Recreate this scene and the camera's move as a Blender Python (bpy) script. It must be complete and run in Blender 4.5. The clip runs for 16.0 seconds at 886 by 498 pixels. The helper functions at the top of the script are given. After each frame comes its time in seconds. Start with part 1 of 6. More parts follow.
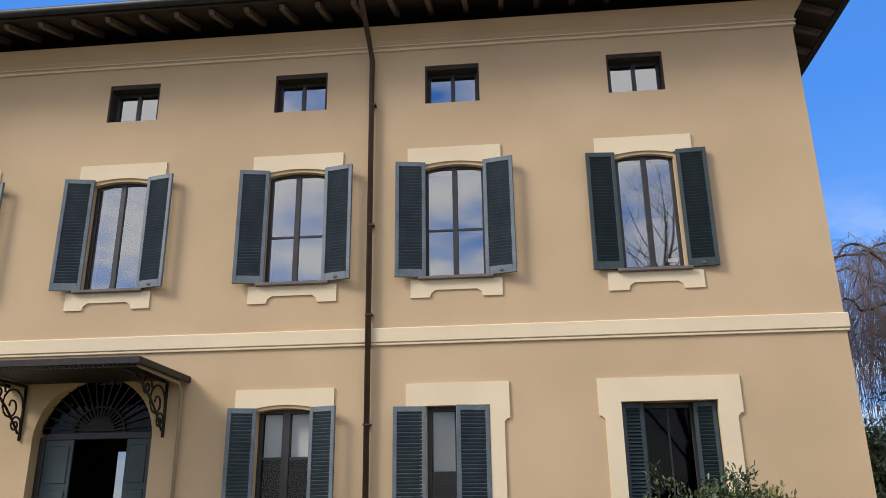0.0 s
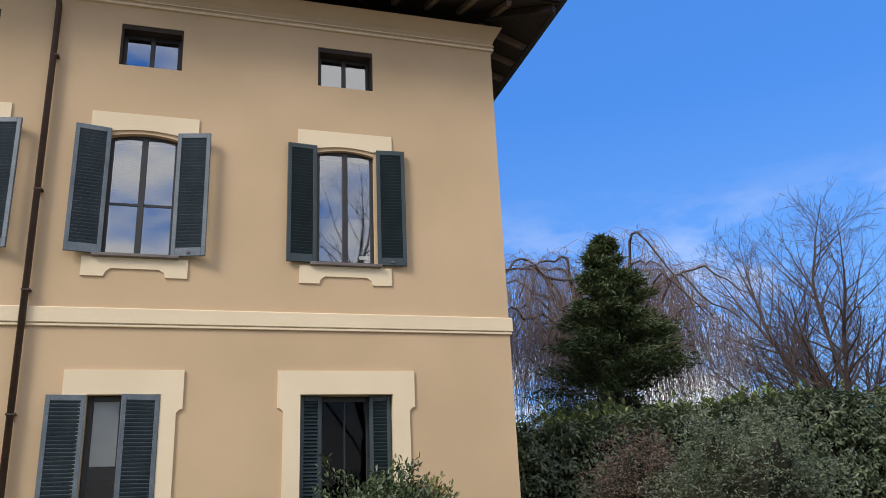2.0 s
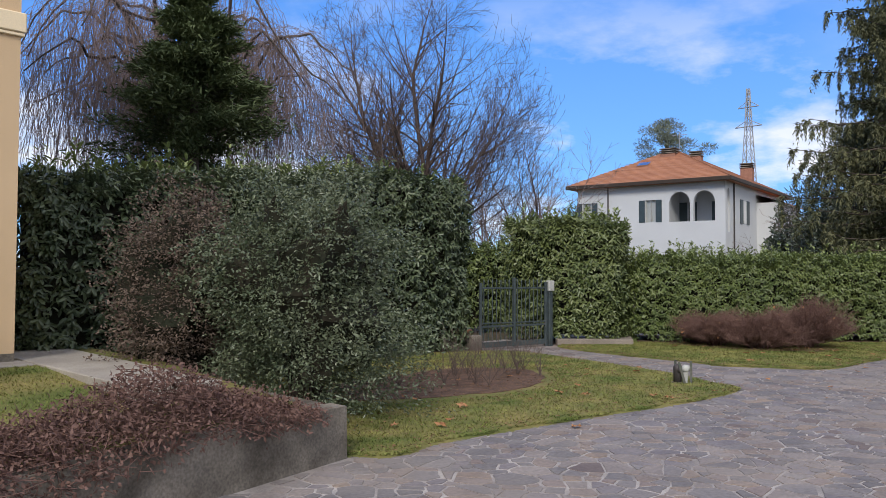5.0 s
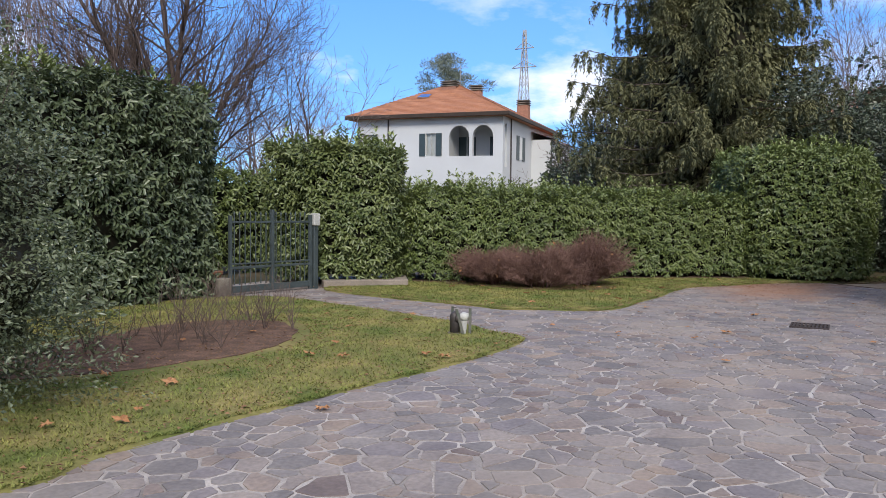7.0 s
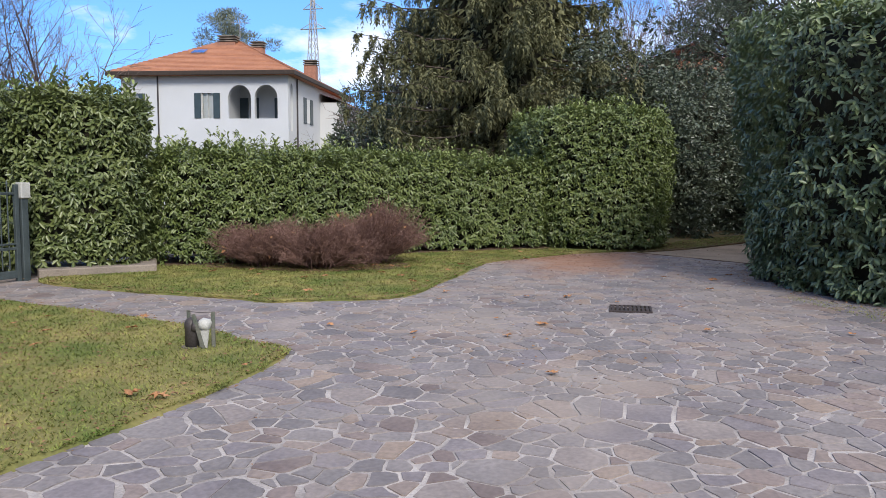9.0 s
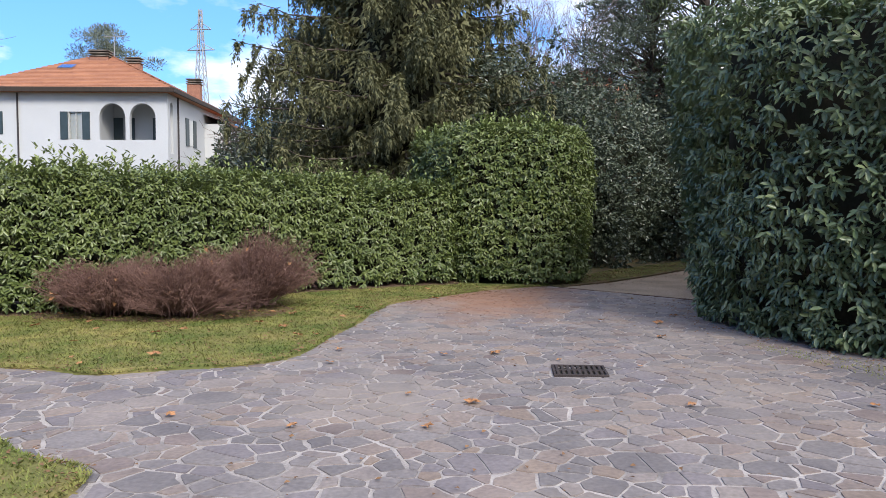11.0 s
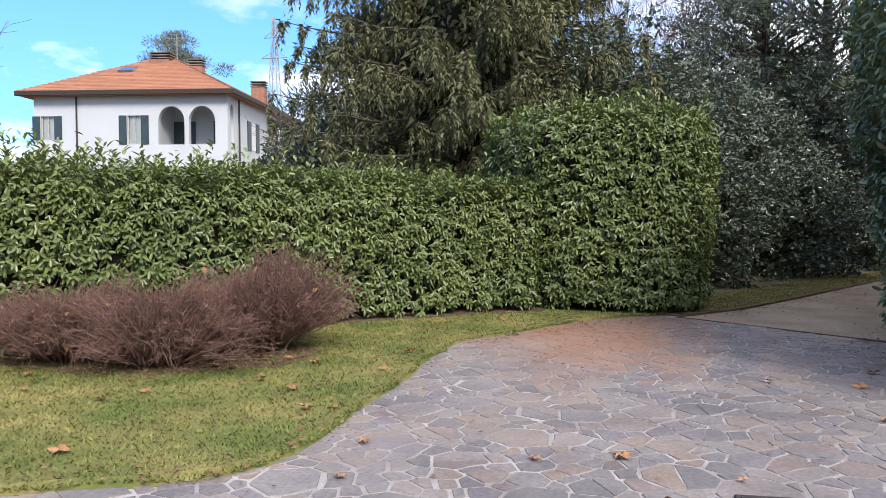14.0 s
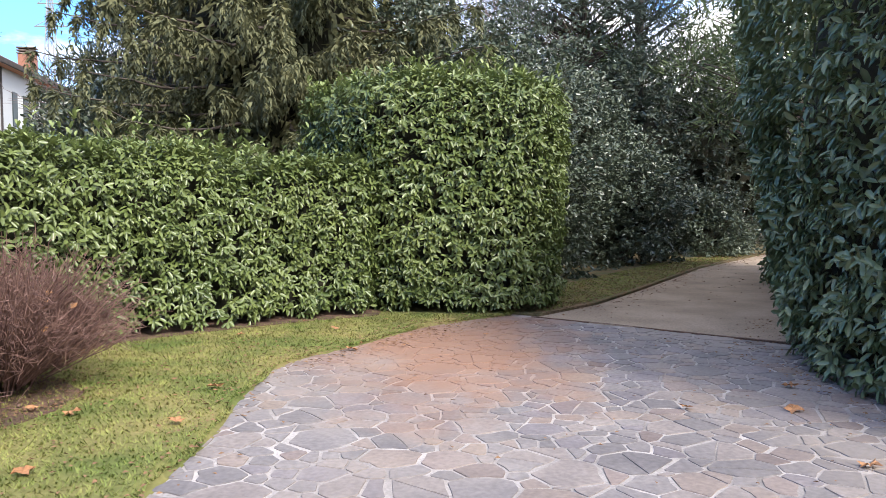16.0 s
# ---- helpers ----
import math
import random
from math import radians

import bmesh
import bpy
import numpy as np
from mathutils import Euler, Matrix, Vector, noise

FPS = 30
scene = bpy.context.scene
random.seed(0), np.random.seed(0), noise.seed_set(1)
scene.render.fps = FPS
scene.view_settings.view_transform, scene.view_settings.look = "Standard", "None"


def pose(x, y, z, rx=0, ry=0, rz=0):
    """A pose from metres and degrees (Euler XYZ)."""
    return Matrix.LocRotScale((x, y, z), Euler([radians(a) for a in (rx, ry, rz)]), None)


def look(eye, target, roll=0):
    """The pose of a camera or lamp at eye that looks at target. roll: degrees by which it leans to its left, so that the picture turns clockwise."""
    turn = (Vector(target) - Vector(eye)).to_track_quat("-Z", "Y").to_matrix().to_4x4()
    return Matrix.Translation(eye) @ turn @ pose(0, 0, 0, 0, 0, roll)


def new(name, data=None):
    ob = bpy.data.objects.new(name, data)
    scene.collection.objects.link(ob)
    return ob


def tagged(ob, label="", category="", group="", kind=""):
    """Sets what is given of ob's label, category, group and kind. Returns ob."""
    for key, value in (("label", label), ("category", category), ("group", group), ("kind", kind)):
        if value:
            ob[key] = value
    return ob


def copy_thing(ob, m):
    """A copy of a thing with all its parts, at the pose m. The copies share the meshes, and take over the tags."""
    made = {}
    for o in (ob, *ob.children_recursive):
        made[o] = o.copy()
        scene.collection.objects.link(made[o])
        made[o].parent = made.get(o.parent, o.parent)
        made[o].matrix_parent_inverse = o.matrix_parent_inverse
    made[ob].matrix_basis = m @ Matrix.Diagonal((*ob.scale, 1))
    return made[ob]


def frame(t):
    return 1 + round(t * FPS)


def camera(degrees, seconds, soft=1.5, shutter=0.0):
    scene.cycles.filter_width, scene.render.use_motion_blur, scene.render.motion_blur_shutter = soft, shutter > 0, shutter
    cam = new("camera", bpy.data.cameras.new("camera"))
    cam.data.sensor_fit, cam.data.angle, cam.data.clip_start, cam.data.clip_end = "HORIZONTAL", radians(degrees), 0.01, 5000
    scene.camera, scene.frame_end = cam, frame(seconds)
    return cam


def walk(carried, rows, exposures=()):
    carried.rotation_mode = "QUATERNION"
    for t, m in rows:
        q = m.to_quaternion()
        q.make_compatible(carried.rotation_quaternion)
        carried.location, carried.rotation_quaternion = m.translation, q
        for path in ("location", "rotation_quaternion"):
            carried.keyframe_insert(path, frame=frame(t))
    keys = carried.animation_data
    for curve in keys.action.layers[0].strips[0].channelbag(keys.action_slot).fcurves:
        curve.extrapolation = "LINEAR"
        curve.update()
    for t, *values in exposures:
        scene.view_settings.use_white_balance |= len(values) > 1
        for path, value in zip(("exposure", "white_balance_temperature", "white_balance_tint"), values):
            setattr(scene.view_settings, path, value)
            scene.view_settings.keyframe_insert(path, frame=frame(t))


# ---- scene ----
cam = camera(58.6, 16.0, 0.85)
METRES, EYE, TILT, LEAN, TURN = 16.0, 1.9, 0.0, 0.0, 5.4
ROWS = [
    (0.0, 0.0, 0.0, 0.0, 0.24, 18.68, 0.71),
    (0.5, 0.0013, 0.0007, -0.0, -6.82, 19.32, 1.65),
    (1.0, 0.0024, 0.0011, 0.0007, -12.29, 20.06, 2.33),
    (1.5, 0.0033, 0.0027, 0.0007, -17.07, 20.51, 2.44),
    (2.0, 0.0066, 0.0095, -0.0011, -21.96, 17.73, 2.4),
    (2.5, 0.0144, 0.0198, -0.0027, -27.4, 13.46, 1.5),
    (3.0, 0.0269, 0.0345, -0.0051, -33.05, 8.75, 0.68),
    (3.5, 0.0449, 0.0574, -0.0067, -39.71, 6.84, 0.78),
    (4.0, 0.0707, 0.0787, -0.0106, -44.24, 4.77, 1.08),
    (4.5, 0.0987, 0.1, -0.0123, -47.91, 2.96, 0.25),
    (7.0, 0.2713, 0.1806, -0.0172, -66.22, -2.74, -0.63),
    (7.5, 0.3116, 0.192, -0.0162, -74.19, -2.78, -0.62),
    (8.0, 0.3519, 0.1984, -0.0161, -75.97, -3.01, -0.15),
    (8.5, 0.3922, 0.2065, -0.0157, -80.31, -3.17, -0.25),
    (9.0, 0.4321, 0.212, -0.0179, -81.0, -4.98, -0.25),
    (9.5, 0.4699, 0.2195, -0.018, -85.33, -5.34, -0.85),
    (12.0, 0.6566, 0.2352, -0.0189, -88.47, -2.65, 0.24),
    (12.5, 0.693, 0.2364, -0.0211, -84.26, -2.47, 0.31),
    (13.0, 0.7289, 0.2392, -0.0218, -82.92, -2.4, 0.02),
    (13.5, 0.7647, 0.2437, -0.0207, -82.98, -2.44, 0.03),
    (14.0, 0.7974, 0.2451, -0.0203, -83.13, -2.51, 0.11),
    (14.5, 0.8314, 0.251, -0.0216, -85.36, -2.71, -0.1),
    (15.0, 0.8624, 0.2571, -0.0237, -87.06, -3.03, -0.16),
    (15.5, 0.8948, 0.2638, -0.0231, -91.1, -3.37, -0.42),
    (16.0, 0.9291, 0.2681, -0.022, -97.15, -3.5, 0.09),
]
EXPOSURES = [(0.0, 0.25), (2.0, 0.2), (3.0, 0.05), (4.5, 0.15), (7.0, 0.5), (9.0, 0.65), (12.5, 0.9), (14.5, 1.1), (16.0, 1.47)]
walk(cam, [(t, pose(0, 0, EYE, TILT, LEAN, TURN) @ pose(METRES * x, METRES * y, METRES * z, 90 + pitch, roll, yaw)) for t, x, y, z, yaw, pitch, roll in ROWS],
     EXPOSURES)

# ---- light ----
SUN_EL, SUN_ROT = 38.0, 238.0
world = bpy.data.worlds.new("sky")
scene.world = world
world.use_nodes = True
wn, wl = world.node_tree.nodes, world.node_tree.links
wn.clear()
w_out = wn.new("ShaderNodeOutputWorld")
w_bg = wn.new("ShaderNodeBackground")
w_bg.inputs["Strength"].default_value = 0.138
w_sky = wn.new("ShaderNodeTexSky")
w_sky.sky_type = "NISHITA"
w_sky.sun_disc = False
w_sky.sun_elevation = radians(SUN_EL)
w_sky.sun_rotation = radians(SUN_ROT)
w_sky.air_density, w_sky.dust_density, w_sky.ozone_density = 1.0, 0.0, 4.0
w_tc = wn.new("ShaderNodeTexCoord")
w_map = wn.new("ShaderNodeMapping")
w_map.inputs["Scale"].default_value = (1.0, 1.0, 2.5)
w_map.inputs["Location"].default_value = (2.3, 0.55, 0.0)
w_noise = wn.new("ShaderNodeTexNoise")
w_noise.inputs["Scale"].default_value = 4.4
w_noise.inputs["Detail"].default_value = 7.0
w_noise.inputs["Roughness"].default_value = 0.58
w_ramp = wn.new("ShaderNodeValToRGB")
w_ramp.color_ramp.elements[0].position = 0.47
w_ramp.color_ramp.elements[1].position = 0.62
w_cover = wn.new("ShaderNodeValToRGB")
w_cover.color_ramp.elements[0].position = 0.33
w_cover.color_ramp.elements[1].position = 0.55
w_far = wn.new("ShaderNodeMath")
w_far.operation = "MULTIPLY"
w_sep = wn.new("ShaderNodeSeparateXYZ")
w_low = wn.new("ShaderNodeMapRange")
w_low.inputs[1].default_value, w_low.inputs[2].default_value = 0.12, 0.36
w_low.inputs[3].default_value, w_low.inputs[4].default_value = 1.0, 0.0
w_back = wn.new("ShaderNodeMapRange")
w_back.inputs[1].default_value, w_back.inputs[2].default_value = 0.35, -0.2
w_max = wn.new("ShaderNodeMath")
w_max.operation = "MAXIMUM"
w_few = wn.new("ShaderNodeMath")
w_few.operation = "MULTIPLY"
w_few.inputs[1].default_value = 0.9
w_high = wn.new("ShaderNodeMapRange")
w_high.inputs[1].default_value, w_high.inputs[2].default_value = 0.6, 0.8
w_any = wn.new("ShaderNodeMath")
w_any.operation = "MAXIMUM"
w_mul = wn.new("ShaderNodeMath")
w_mul.operation = "MULTIPLY"
w_mix = wn.new("ShaderNodeMixRGB")
w_mix.inputs[2].default_value = (7.0, 6.85, 6.8, 1)
w_grad = wn.new("ShaderNodeValToRGB")
w_grad.color_ramp.elements[0].position, w_grad.color_ramp.elements[0].color = 0.02, (1.7, 3.1, 5.4, 1)
w_grad.color_ramp.elements[1].position, w_grad.color_ramp.elements[1].color = 0.45, (0.5, 1.85, 5.4, 1)
w_deep = wn.new("ShaderNodeMixRGB")
w_deep.inputs[0].default_value = 0.7
w_tint = wn.new("ShaderNodeMixRGB")
w_tint.blend_type = "MULTIPLY"
w_tint.inputs[0].default_value = 1.0
w_tint.inputs[2].default_value = (0.46, 0.90, 1.50, 1)
wl.new(w_tc.outputs["Generated"], w_map.inputs["Vector"])
wl.new(w_map.outputs["Vector"], w_noise.inputs["Vector"])
wl.new(w_noise.outputs["Fac"], w_ramp.inputs["Fac"])
wl.new(w_tc.outputs["Generated"], w_sep.inputs[0])
wl.new(w_sep.outputs["Z"], w_low.inputs[0])
wl.new(w_sep.outputs["Y"], w_back.inputs[0])
wl.new(w_low.outputs[0], w_few.inputs[0])
wl.new(w_sep.outputs["Z"], w_high.inputs[0])
wl.new(w_high.outputs[0], w_any.inputs[0])
wl.new(w_back.outputs[0], w_any.inputs[1])
wl.new(w_noise.outputs["Fac"], w_cover.inputs["Fac"])
wl.new(w_cover.outputs["Color"], w_far.inputs[0])
wl.new(w_any.outputs[0], w_far.inputs[1])
wl.new(w_far.outputs[0], w_max.inputs[1])
wl.new(w_ramp.outputs["Color"], w_mul.inputs[0])
wl.new(w_few.outputs[0], w_mul.inputs[1])
wl.new(w_mul.outputs[0], w_max.inputs[0])
wl.new(w_sky.outputs[0], w_tint.inputs[1])
wl.new(w_max.outputs[0], w_mix.inputs[0])
wl.new(w_sep.outputs["Z"], w_grad.inputs[0])
wl.new(w_tint.outputs[0], w_deep.inputs[1])
wl.new(w_grad.outputs[0], w_deep.inputs[2])
wl.new(w_deep.outputs[0], w_mix.inputs[1])
wl.new(w_mix.outputs[0], w_bg.inputs["Color"])
wl.new(w_bg.outputs[0], w_out.inputs["Surface"])

sun = new("sun", bpy.data.lights.new("sun", "SUN"))
sun.data.energy = 2.3
sun.data.angle = radians(18)
sun.data.color = (1.0, 0.94, 0.85)
_a = radians(SUN_ROT)
_e = radians(SUN_EL)
sun.matrix_world = look((0, 0, 30), Vector((0, 0, 30)) - Vector((math.sin(_a) * math.cos(_e), math.cos(_a) * math.cos(_e), math.sin(_e))))

# ---- materials ----
def mat(name, col, col2=None, rough=0.8, scale=4.0, fine=60.0, amount=0.35, bump=0.2, metal=0.0, island=0.0, per_object=0.0,
        spec=0.3, stretch=(1, 1, 1), translucent=0.0, bump_scale=None, coords="Object"):
    """Two colours mixed by noise at two scales, with a bump and, where given, a change from piece to piece."""
    m = bpy.data.materials.new(name)
    m.use_nodes = True
    nt = m.node_tree
    n, l = nt.nodes, nt.links
    bsdf = n["Principled BSDF"]
    col2 = col2 or tuple(c * 0.7 for c in col)
    if coords == "World":
        tc_out = n.new("ShaderNodeNewGeometry").outputs["Position"]
    else:
        tc_out = n.new("ShaderNodeTexCoord").outputs["Object"]
    mp = n.new("ShaderNodeMapping")
    mp.inputs["Scale"].default_value = stretch
    l.new(tc_out, mp.inputs["Vector"])
    big = n.new("ShaderNodeTexNoise")
    big.inputs["Scale"].default_value = scale
    big.inputs["Detail"].default_value = 5
    small = n.new("ShaderNodeTexNoise")
    small.inputs["Scale"].default_value = fine
    small.inputs["Detail"].default_value = 3
    l.new(mp.outputs[0], big.inputs["Vector"])
    l.new(mp.outputs[0], small.inputs["Vector"])
    ramp = n.new("ShaderNodeMapRange")
    ramp.inputs[1].default_value, ramp.inputs[2].default_value = 0.35, 0.68
    l.new(big.outputs["Fac"], ramp.inputs[0])
    fac = ramp.outputs[0]
    if island or per_object:
        if island:
            src = n.new("ShaderNodeNewGeometry").outputs["Random Per Island"]
        else:
            src = n.new("ShaderNodeObjectInfo").outputs["Random"]
        mx = n.new("ShaderNodeMix")
        mx.inputs[0].default_value = island or per_object
        l.new(fac, mx.inputs[2])
        l.new(src, mx.inputs[3])
        fac = mx.outputs[0]
    mix = n.new("ShaderNodeMixRGB")
    mix.inputs[1].default_value = (*col, 1)
    mix.inputs[2].default_value = (*col2, 1)
    l.new(fac, mix.inputs[0])
    grain = n.new("ShaderNodeMapRange")
    grain.inputs[1].default_value, grain.inputs[2].default_value = 0.3, 0.7
    grain.inputs[3].default_value, grain.inputs[4].default_value = 1 - amount, 1 + amount * 0.4
    l.new(small.outputs["Fac"], grain.inputs[0])
    mul = n.new("ShaderNodeMixRGB")
    mul.blend_type = "MULTIPLY"
    mul.inputs[0].default_value = 1
    l.new(mix.outputs[0], mul.inputs[1])
    l.new(grain.outputs[0], mul.inputs[2])
    l.new(mul.outputs[0], bsdf.inputs["Base Color"])
    bsdf.inputs["Roughness"].default_value = rough
    bsdf.inputs["Metallic"].default_value = metal
    bsdf.inputs["Specular IOR Level"].default_value = spec
    if bump:
        b = n.new("ShaderNodeBump")
        b.inputs["Strength"].default_value = bump
        b.inputs["Distance"].default_value = 0.01
        l.new(small.outputs["Fac"], b.inputs["Height"])
        l.new(b.outputs[0], bsdf.inputs["Normal"])
    if translucent:
        tr = n.new("ShaderNodeBsdfTranslucent")
        l.new(mul.outputs[0], tr.inputs["Color"])
        ms = n.new("ShaderNodeMixShader")
        ms.inputs[0].default_value = translucent
        l.new(bsdf.outputs[0], ms.inputs[1])
        l.new(tr.outputs[0], ms.inputs[2])
        l.new(ms.outputs[0], n["Material Output"].inputs["Surface"])
    return m


def glass_mat(name, gloss=0.4, tint=(0.75, 0.8, 0.82), ior=1.6):
    m = bpy.data.materials.new(name)
    m.use_nodes = True
    n, l = m.node_tree.nodes, m.node_tree.links
    n.remove(n["Principled BSDF"])
    g = n.new("ShaderNodeBsdfGlossy")
    g.inputs["Roughness"].default_value = 0.02
    g.inputs["Color"].default_value = (0.9, 0.93, 0.96, 1)
    t = n.new("ShaderNodeBsdfTransparent")
    t.inputs["Color"].default_value = (*tint, 1)
    f = n.new("ShaderNodeFresnel")
    f.inputs["IOR"].default_value = ior
    a = n.new("ShaderNodeMath")
    a.inputs[1].default_value = gloss
    w = n.new("ShaderNodeTexNoise")
    w.inputs["Scale"].default_value = 1.8
    b = n.new("ShaderNodeBump")
    b.inputs["Strength"].default_value = 0.04
    l.new(w.outputs["Fac"], b.inputs["Height"])
    l.new(b.outputs[0], g.inputs["Normal"])
    l.new(f.outputs[0], a.inputs[0])
    x = n.new("ShaderNodeMixShader")
    l.new(a.outputs[0], x.inputs[0])
    l.new(t.outputs[0], x.inputs[1])
    l.new(g.outputs[0], x.inputs[2])
    l.new(x.outputs[0], n["Material Output"].inputs["Surface"])
    return m


M_WALL = mat("ochre_render", (0.635, 0.46, 0.288), (0.565, 0.41, 0.252), 0.9, 0.7, 90, 0.09, 0.12, coords="World", spec=0.15)
M_TRIM = mat("cream_render", (0.83, 0.69, 0.48), (0.78, 0.64, 0.44), 0.85, 0.8, 70, 0.06, 0.1, coords="World", spec=0.15)
M_SHUT = mat("blue_green_shutter_paint", (0.04, 0.062, 0.07), (0.028, 0.046, 0.052), 0.45, 3, 60, 0.2, 0.1, spec=0.5)
# Shutter paint copies made paler and bluer: sky light put into the colour.
M_SHUT_FRAME_LIT = mat("skylit_shutter_frame_paint", (0.17, 0.20, 0.23), (0.10, 0.13, 0.155), 0.5, 2.5, 40, 0.3, 0.12, spec=0.5)
M_SHUT_LIT = mat("skylit_shutter_paint", (0.085, 0.115, 0.14), (0.055, 0.08, 0.1), 0.5, 2.5, 40, 0.3, 0.12, spec=0.5)
M_FRAMEW = mat("dark_window_frame_paint", (0.035, 0.033, 0.035), (0.025, 0.023, 0.024), 0.45, 4, 60, 0.2, 0.08, spec=0.5)
M_SILL = mat("grey_stone_sill", (0.22, 0.19, 0.17), (0.16, 0.14, 0.13), 0.8, 5, 80, 0.25, 0.15)
M_WOOD_DARK = mat("dark_eave_wood", (0.06, 0.042, 0.032), (0.035, 0.026, 0.02), 0.7, 3, 50, 0.3, 0.2, stretch=(1, 8, 1))
M_RAFTER = mat("brown_rafter_wood", (0.20, 0.145, 0.11), (0.13, 0.09, 0.07), 0.7, 3, 50, 0.3, 0.2)
M_GUTTER = mat("dark_gutter_metal", (0.05, 0.055, 0.06), (0.035, 0.037, 0.04), 0.45, 4, 60, 0.2, 0.05, metal=0.4)
M_COPPER = mat("brown_downpipe", (0.10, 0.065, 0.05), (0.07, 0.048, 0.038), 0.5, 3, 40, 0.25, 0.06, metal=0.3)
M_TANPIPE = mat("tan_pipe_paint", (0.42, 0.32, 0.22), (0.36, 0.27, 0.18), 0.5, 3, 40, 0.15, 0.05)
M_IRON = mat("dark_cast_iron", (0.03, 0.03, 0.032), (0.05, 0.04, 0.035), 0.55, 12, 80, 0.3, 0.2, metal=0.4)
# The dimness of the unlit rooms is put into this near-black colour.
M_ROOM_SHADE = mat("room_shade_plaster", (0.05, 0.045, 0.04), (0.035, 0.032, 0.03), 0.9, 1, 30, 0.1, 0.05)
M_BLIND = mat("pale_blind_cloth", (0.72, 0.72, 0.70), (0.66, 0.66, 0.64), 0.9, 2, 120, 0.08, 0.1)
M_GLASS = glass_mat("window_glass", 0.32)
M_GLASS_LOW = glass_mat("ground_floor_glass", 0.0, (0.85, 0.87, 0.87), 1.4)
M_GLASS_DIM = glass_mat("dark_door_glass", 0.0, (0.12, 0.12, 0.13), 1.25)
M_TILE = mat("terracotta_roof_tiles", (0.47, 0.22, 0.125), (0.31, 0.135, 0.08), 0.85, 2, 40, 0.3, 0.3, island=0.65)
M_WHITEWALL = mat("white_render", (0.56, 0.57, 0.58), (0.52, 0.53, 0.54), 0.9, 0.4, 40, 0.06, 0.08, coords="World", spec=0.15)
M_BRICK = mat("chimney_brick", (0.36, 0.19, 0.13), (0.28, 0.14, 0.10), 0.9, 6, 50, 0.3, 0.3)
M_CONC = mat("weathered_concrete", (0.25, 0.22, 0.185), (0.085, 0.073, 0.06), 0.92, 2.2, 45, 0.35, 0.35, coords="World")
M_PATH = mat("grey_concrete_path", (0.40, 0.37, 0.33), (0.31, 0.28, 0.25), 0.9, 2.0, 60, 0.2, 0.2, coords="World")
M_SOIL = mat("brown_soil_and_bark", (0.10, 0.062, 0.045), (0.185, 0.11, 0.08), 0.95, 6, 55, 0.55, 0.6, coords="World")
M_GROUND = mat("ground_earth_and_grass", (0.085, 0.085, 0.04), (0.11, 0.085, 0.05), 0.95, 0.6, 25, 0.4, 0.4, coords="World")
M_LAWN = mat("lawn_turf", (0.11, 0.13, 0.034), (0.25, 0.205, 0.08), 0.95, 1.3, 22, 0.25, 0.5, coords="World")
M_GRASS = mat("grass_blades", (0.125, 0.185, 0.04), (0.36, 0.325, 0.11), 0.7, 1.3, 6, 0.4, 0, island=0.3, translucent=0.25, coords="World")
M_SAND = mat("sandy_earth_edge", (0.30, 0.255, 0.215), (0.22, 0.185, 0.155), 0.95, 2.5, 60, 0.3, 0.3, coords="World")
M_ROAD = mat("dusty_concrete_road", (0.40, 0.31, 0.235), (0.265, 0.205, 0.152), 0.9, 1.1, 55, 0.35, 0.25, coords="World")
M_VERGE = mat("dry_leafy_verge", (0.12, 0.125, 0.05), (0.21, 0.14, 0.08), 0.95, 2.5, 40, 0.55, 0.6, coords="World")
M_LAUREL = mat("laurel_leaf_green", (0.075, 0.11, 0.034), (0.19, 0.222, 0.08), 0.36, 1.2, 10, 0.15, 0, island=0.6, translucent=0.12, spec=0.5)
M_LAUREL_DARK = mat("dark_laurel_leaf_green", (0.050, 0.077, 0.037), (0.132, 0.163, 0.08), 0.36, 1.2, 10, 0.15, 0, island=0.6, translucent=0.08, spec=0.5)
M_LAUREL_LIGHT = mat("pale_laurel_leaf_green", (0.076, 0.113, 0.032), (0.19, 0.232, 0.072), 0.34, 1.2, 10, 0.15, 0, island=0.6, translucent=0.12, spec=0.5)
M_SHOOT = mat("fresh_yellow_green_leaf", (0.15, 0.20, 0.06), (0.29, 0.34, 0.12), 0.42, 1.2, 10, 0.15, 0, island=0.6, translucent=0.15, spec=0.5)
# Laurel copy brightened and blued: the tall hedge's sky sheen as leaf colour.
M_LAUREL_TALL = mat("skylit_laurel_leaf", (0.076, 0.12, 0.054), (0.195, 0.24, 0.118), 0.33, 1.2, 10, 0.15, 0, island=0.6, translucent=0.1, spec=0.5)
M_LITTER = mat("brown_leaf_litter", (0.28, 0.16, 0.085), (0.15, 0.085, 0.05), 0.85, 3, 20, 0.2, 0, island=0.7)
# Near-black fill: shade between leaves and below the grate put into the colour.
M_SHADE_FILL = mat("near_black_shade_fill", (0.018, 0.022, 0.012), (0.03, 0.025, 0.016), 0.95, 4, 30, 0.3, 0.3)
M_HOLLY = mat("glossy_holly_leaf", (0.044, 0.064, 0.04), (0.14, 0.165, 0.112), 0.33, 1.0, 10, 0.15, 0, island=0.6, translucent=0.06, spec=0.6)
# Pine needles painted paler to carry the haze of distance.
M_FARPINE = mat("haze_painted_pine_needles", (0.12, 0.145, 0.11), (0.22, 0.245, 0.19), 0.8, 0.3, 4, 0.25, 0, island=0.6)
M_VIB = mat("small_grey_green_leaf", (0.06, 0.088, 0.044), (0.185, 0.21, 0.13), 0.36, 1.2, 10, 0.15, 0, island=0.6, translucent=0.1, spec=0.5)
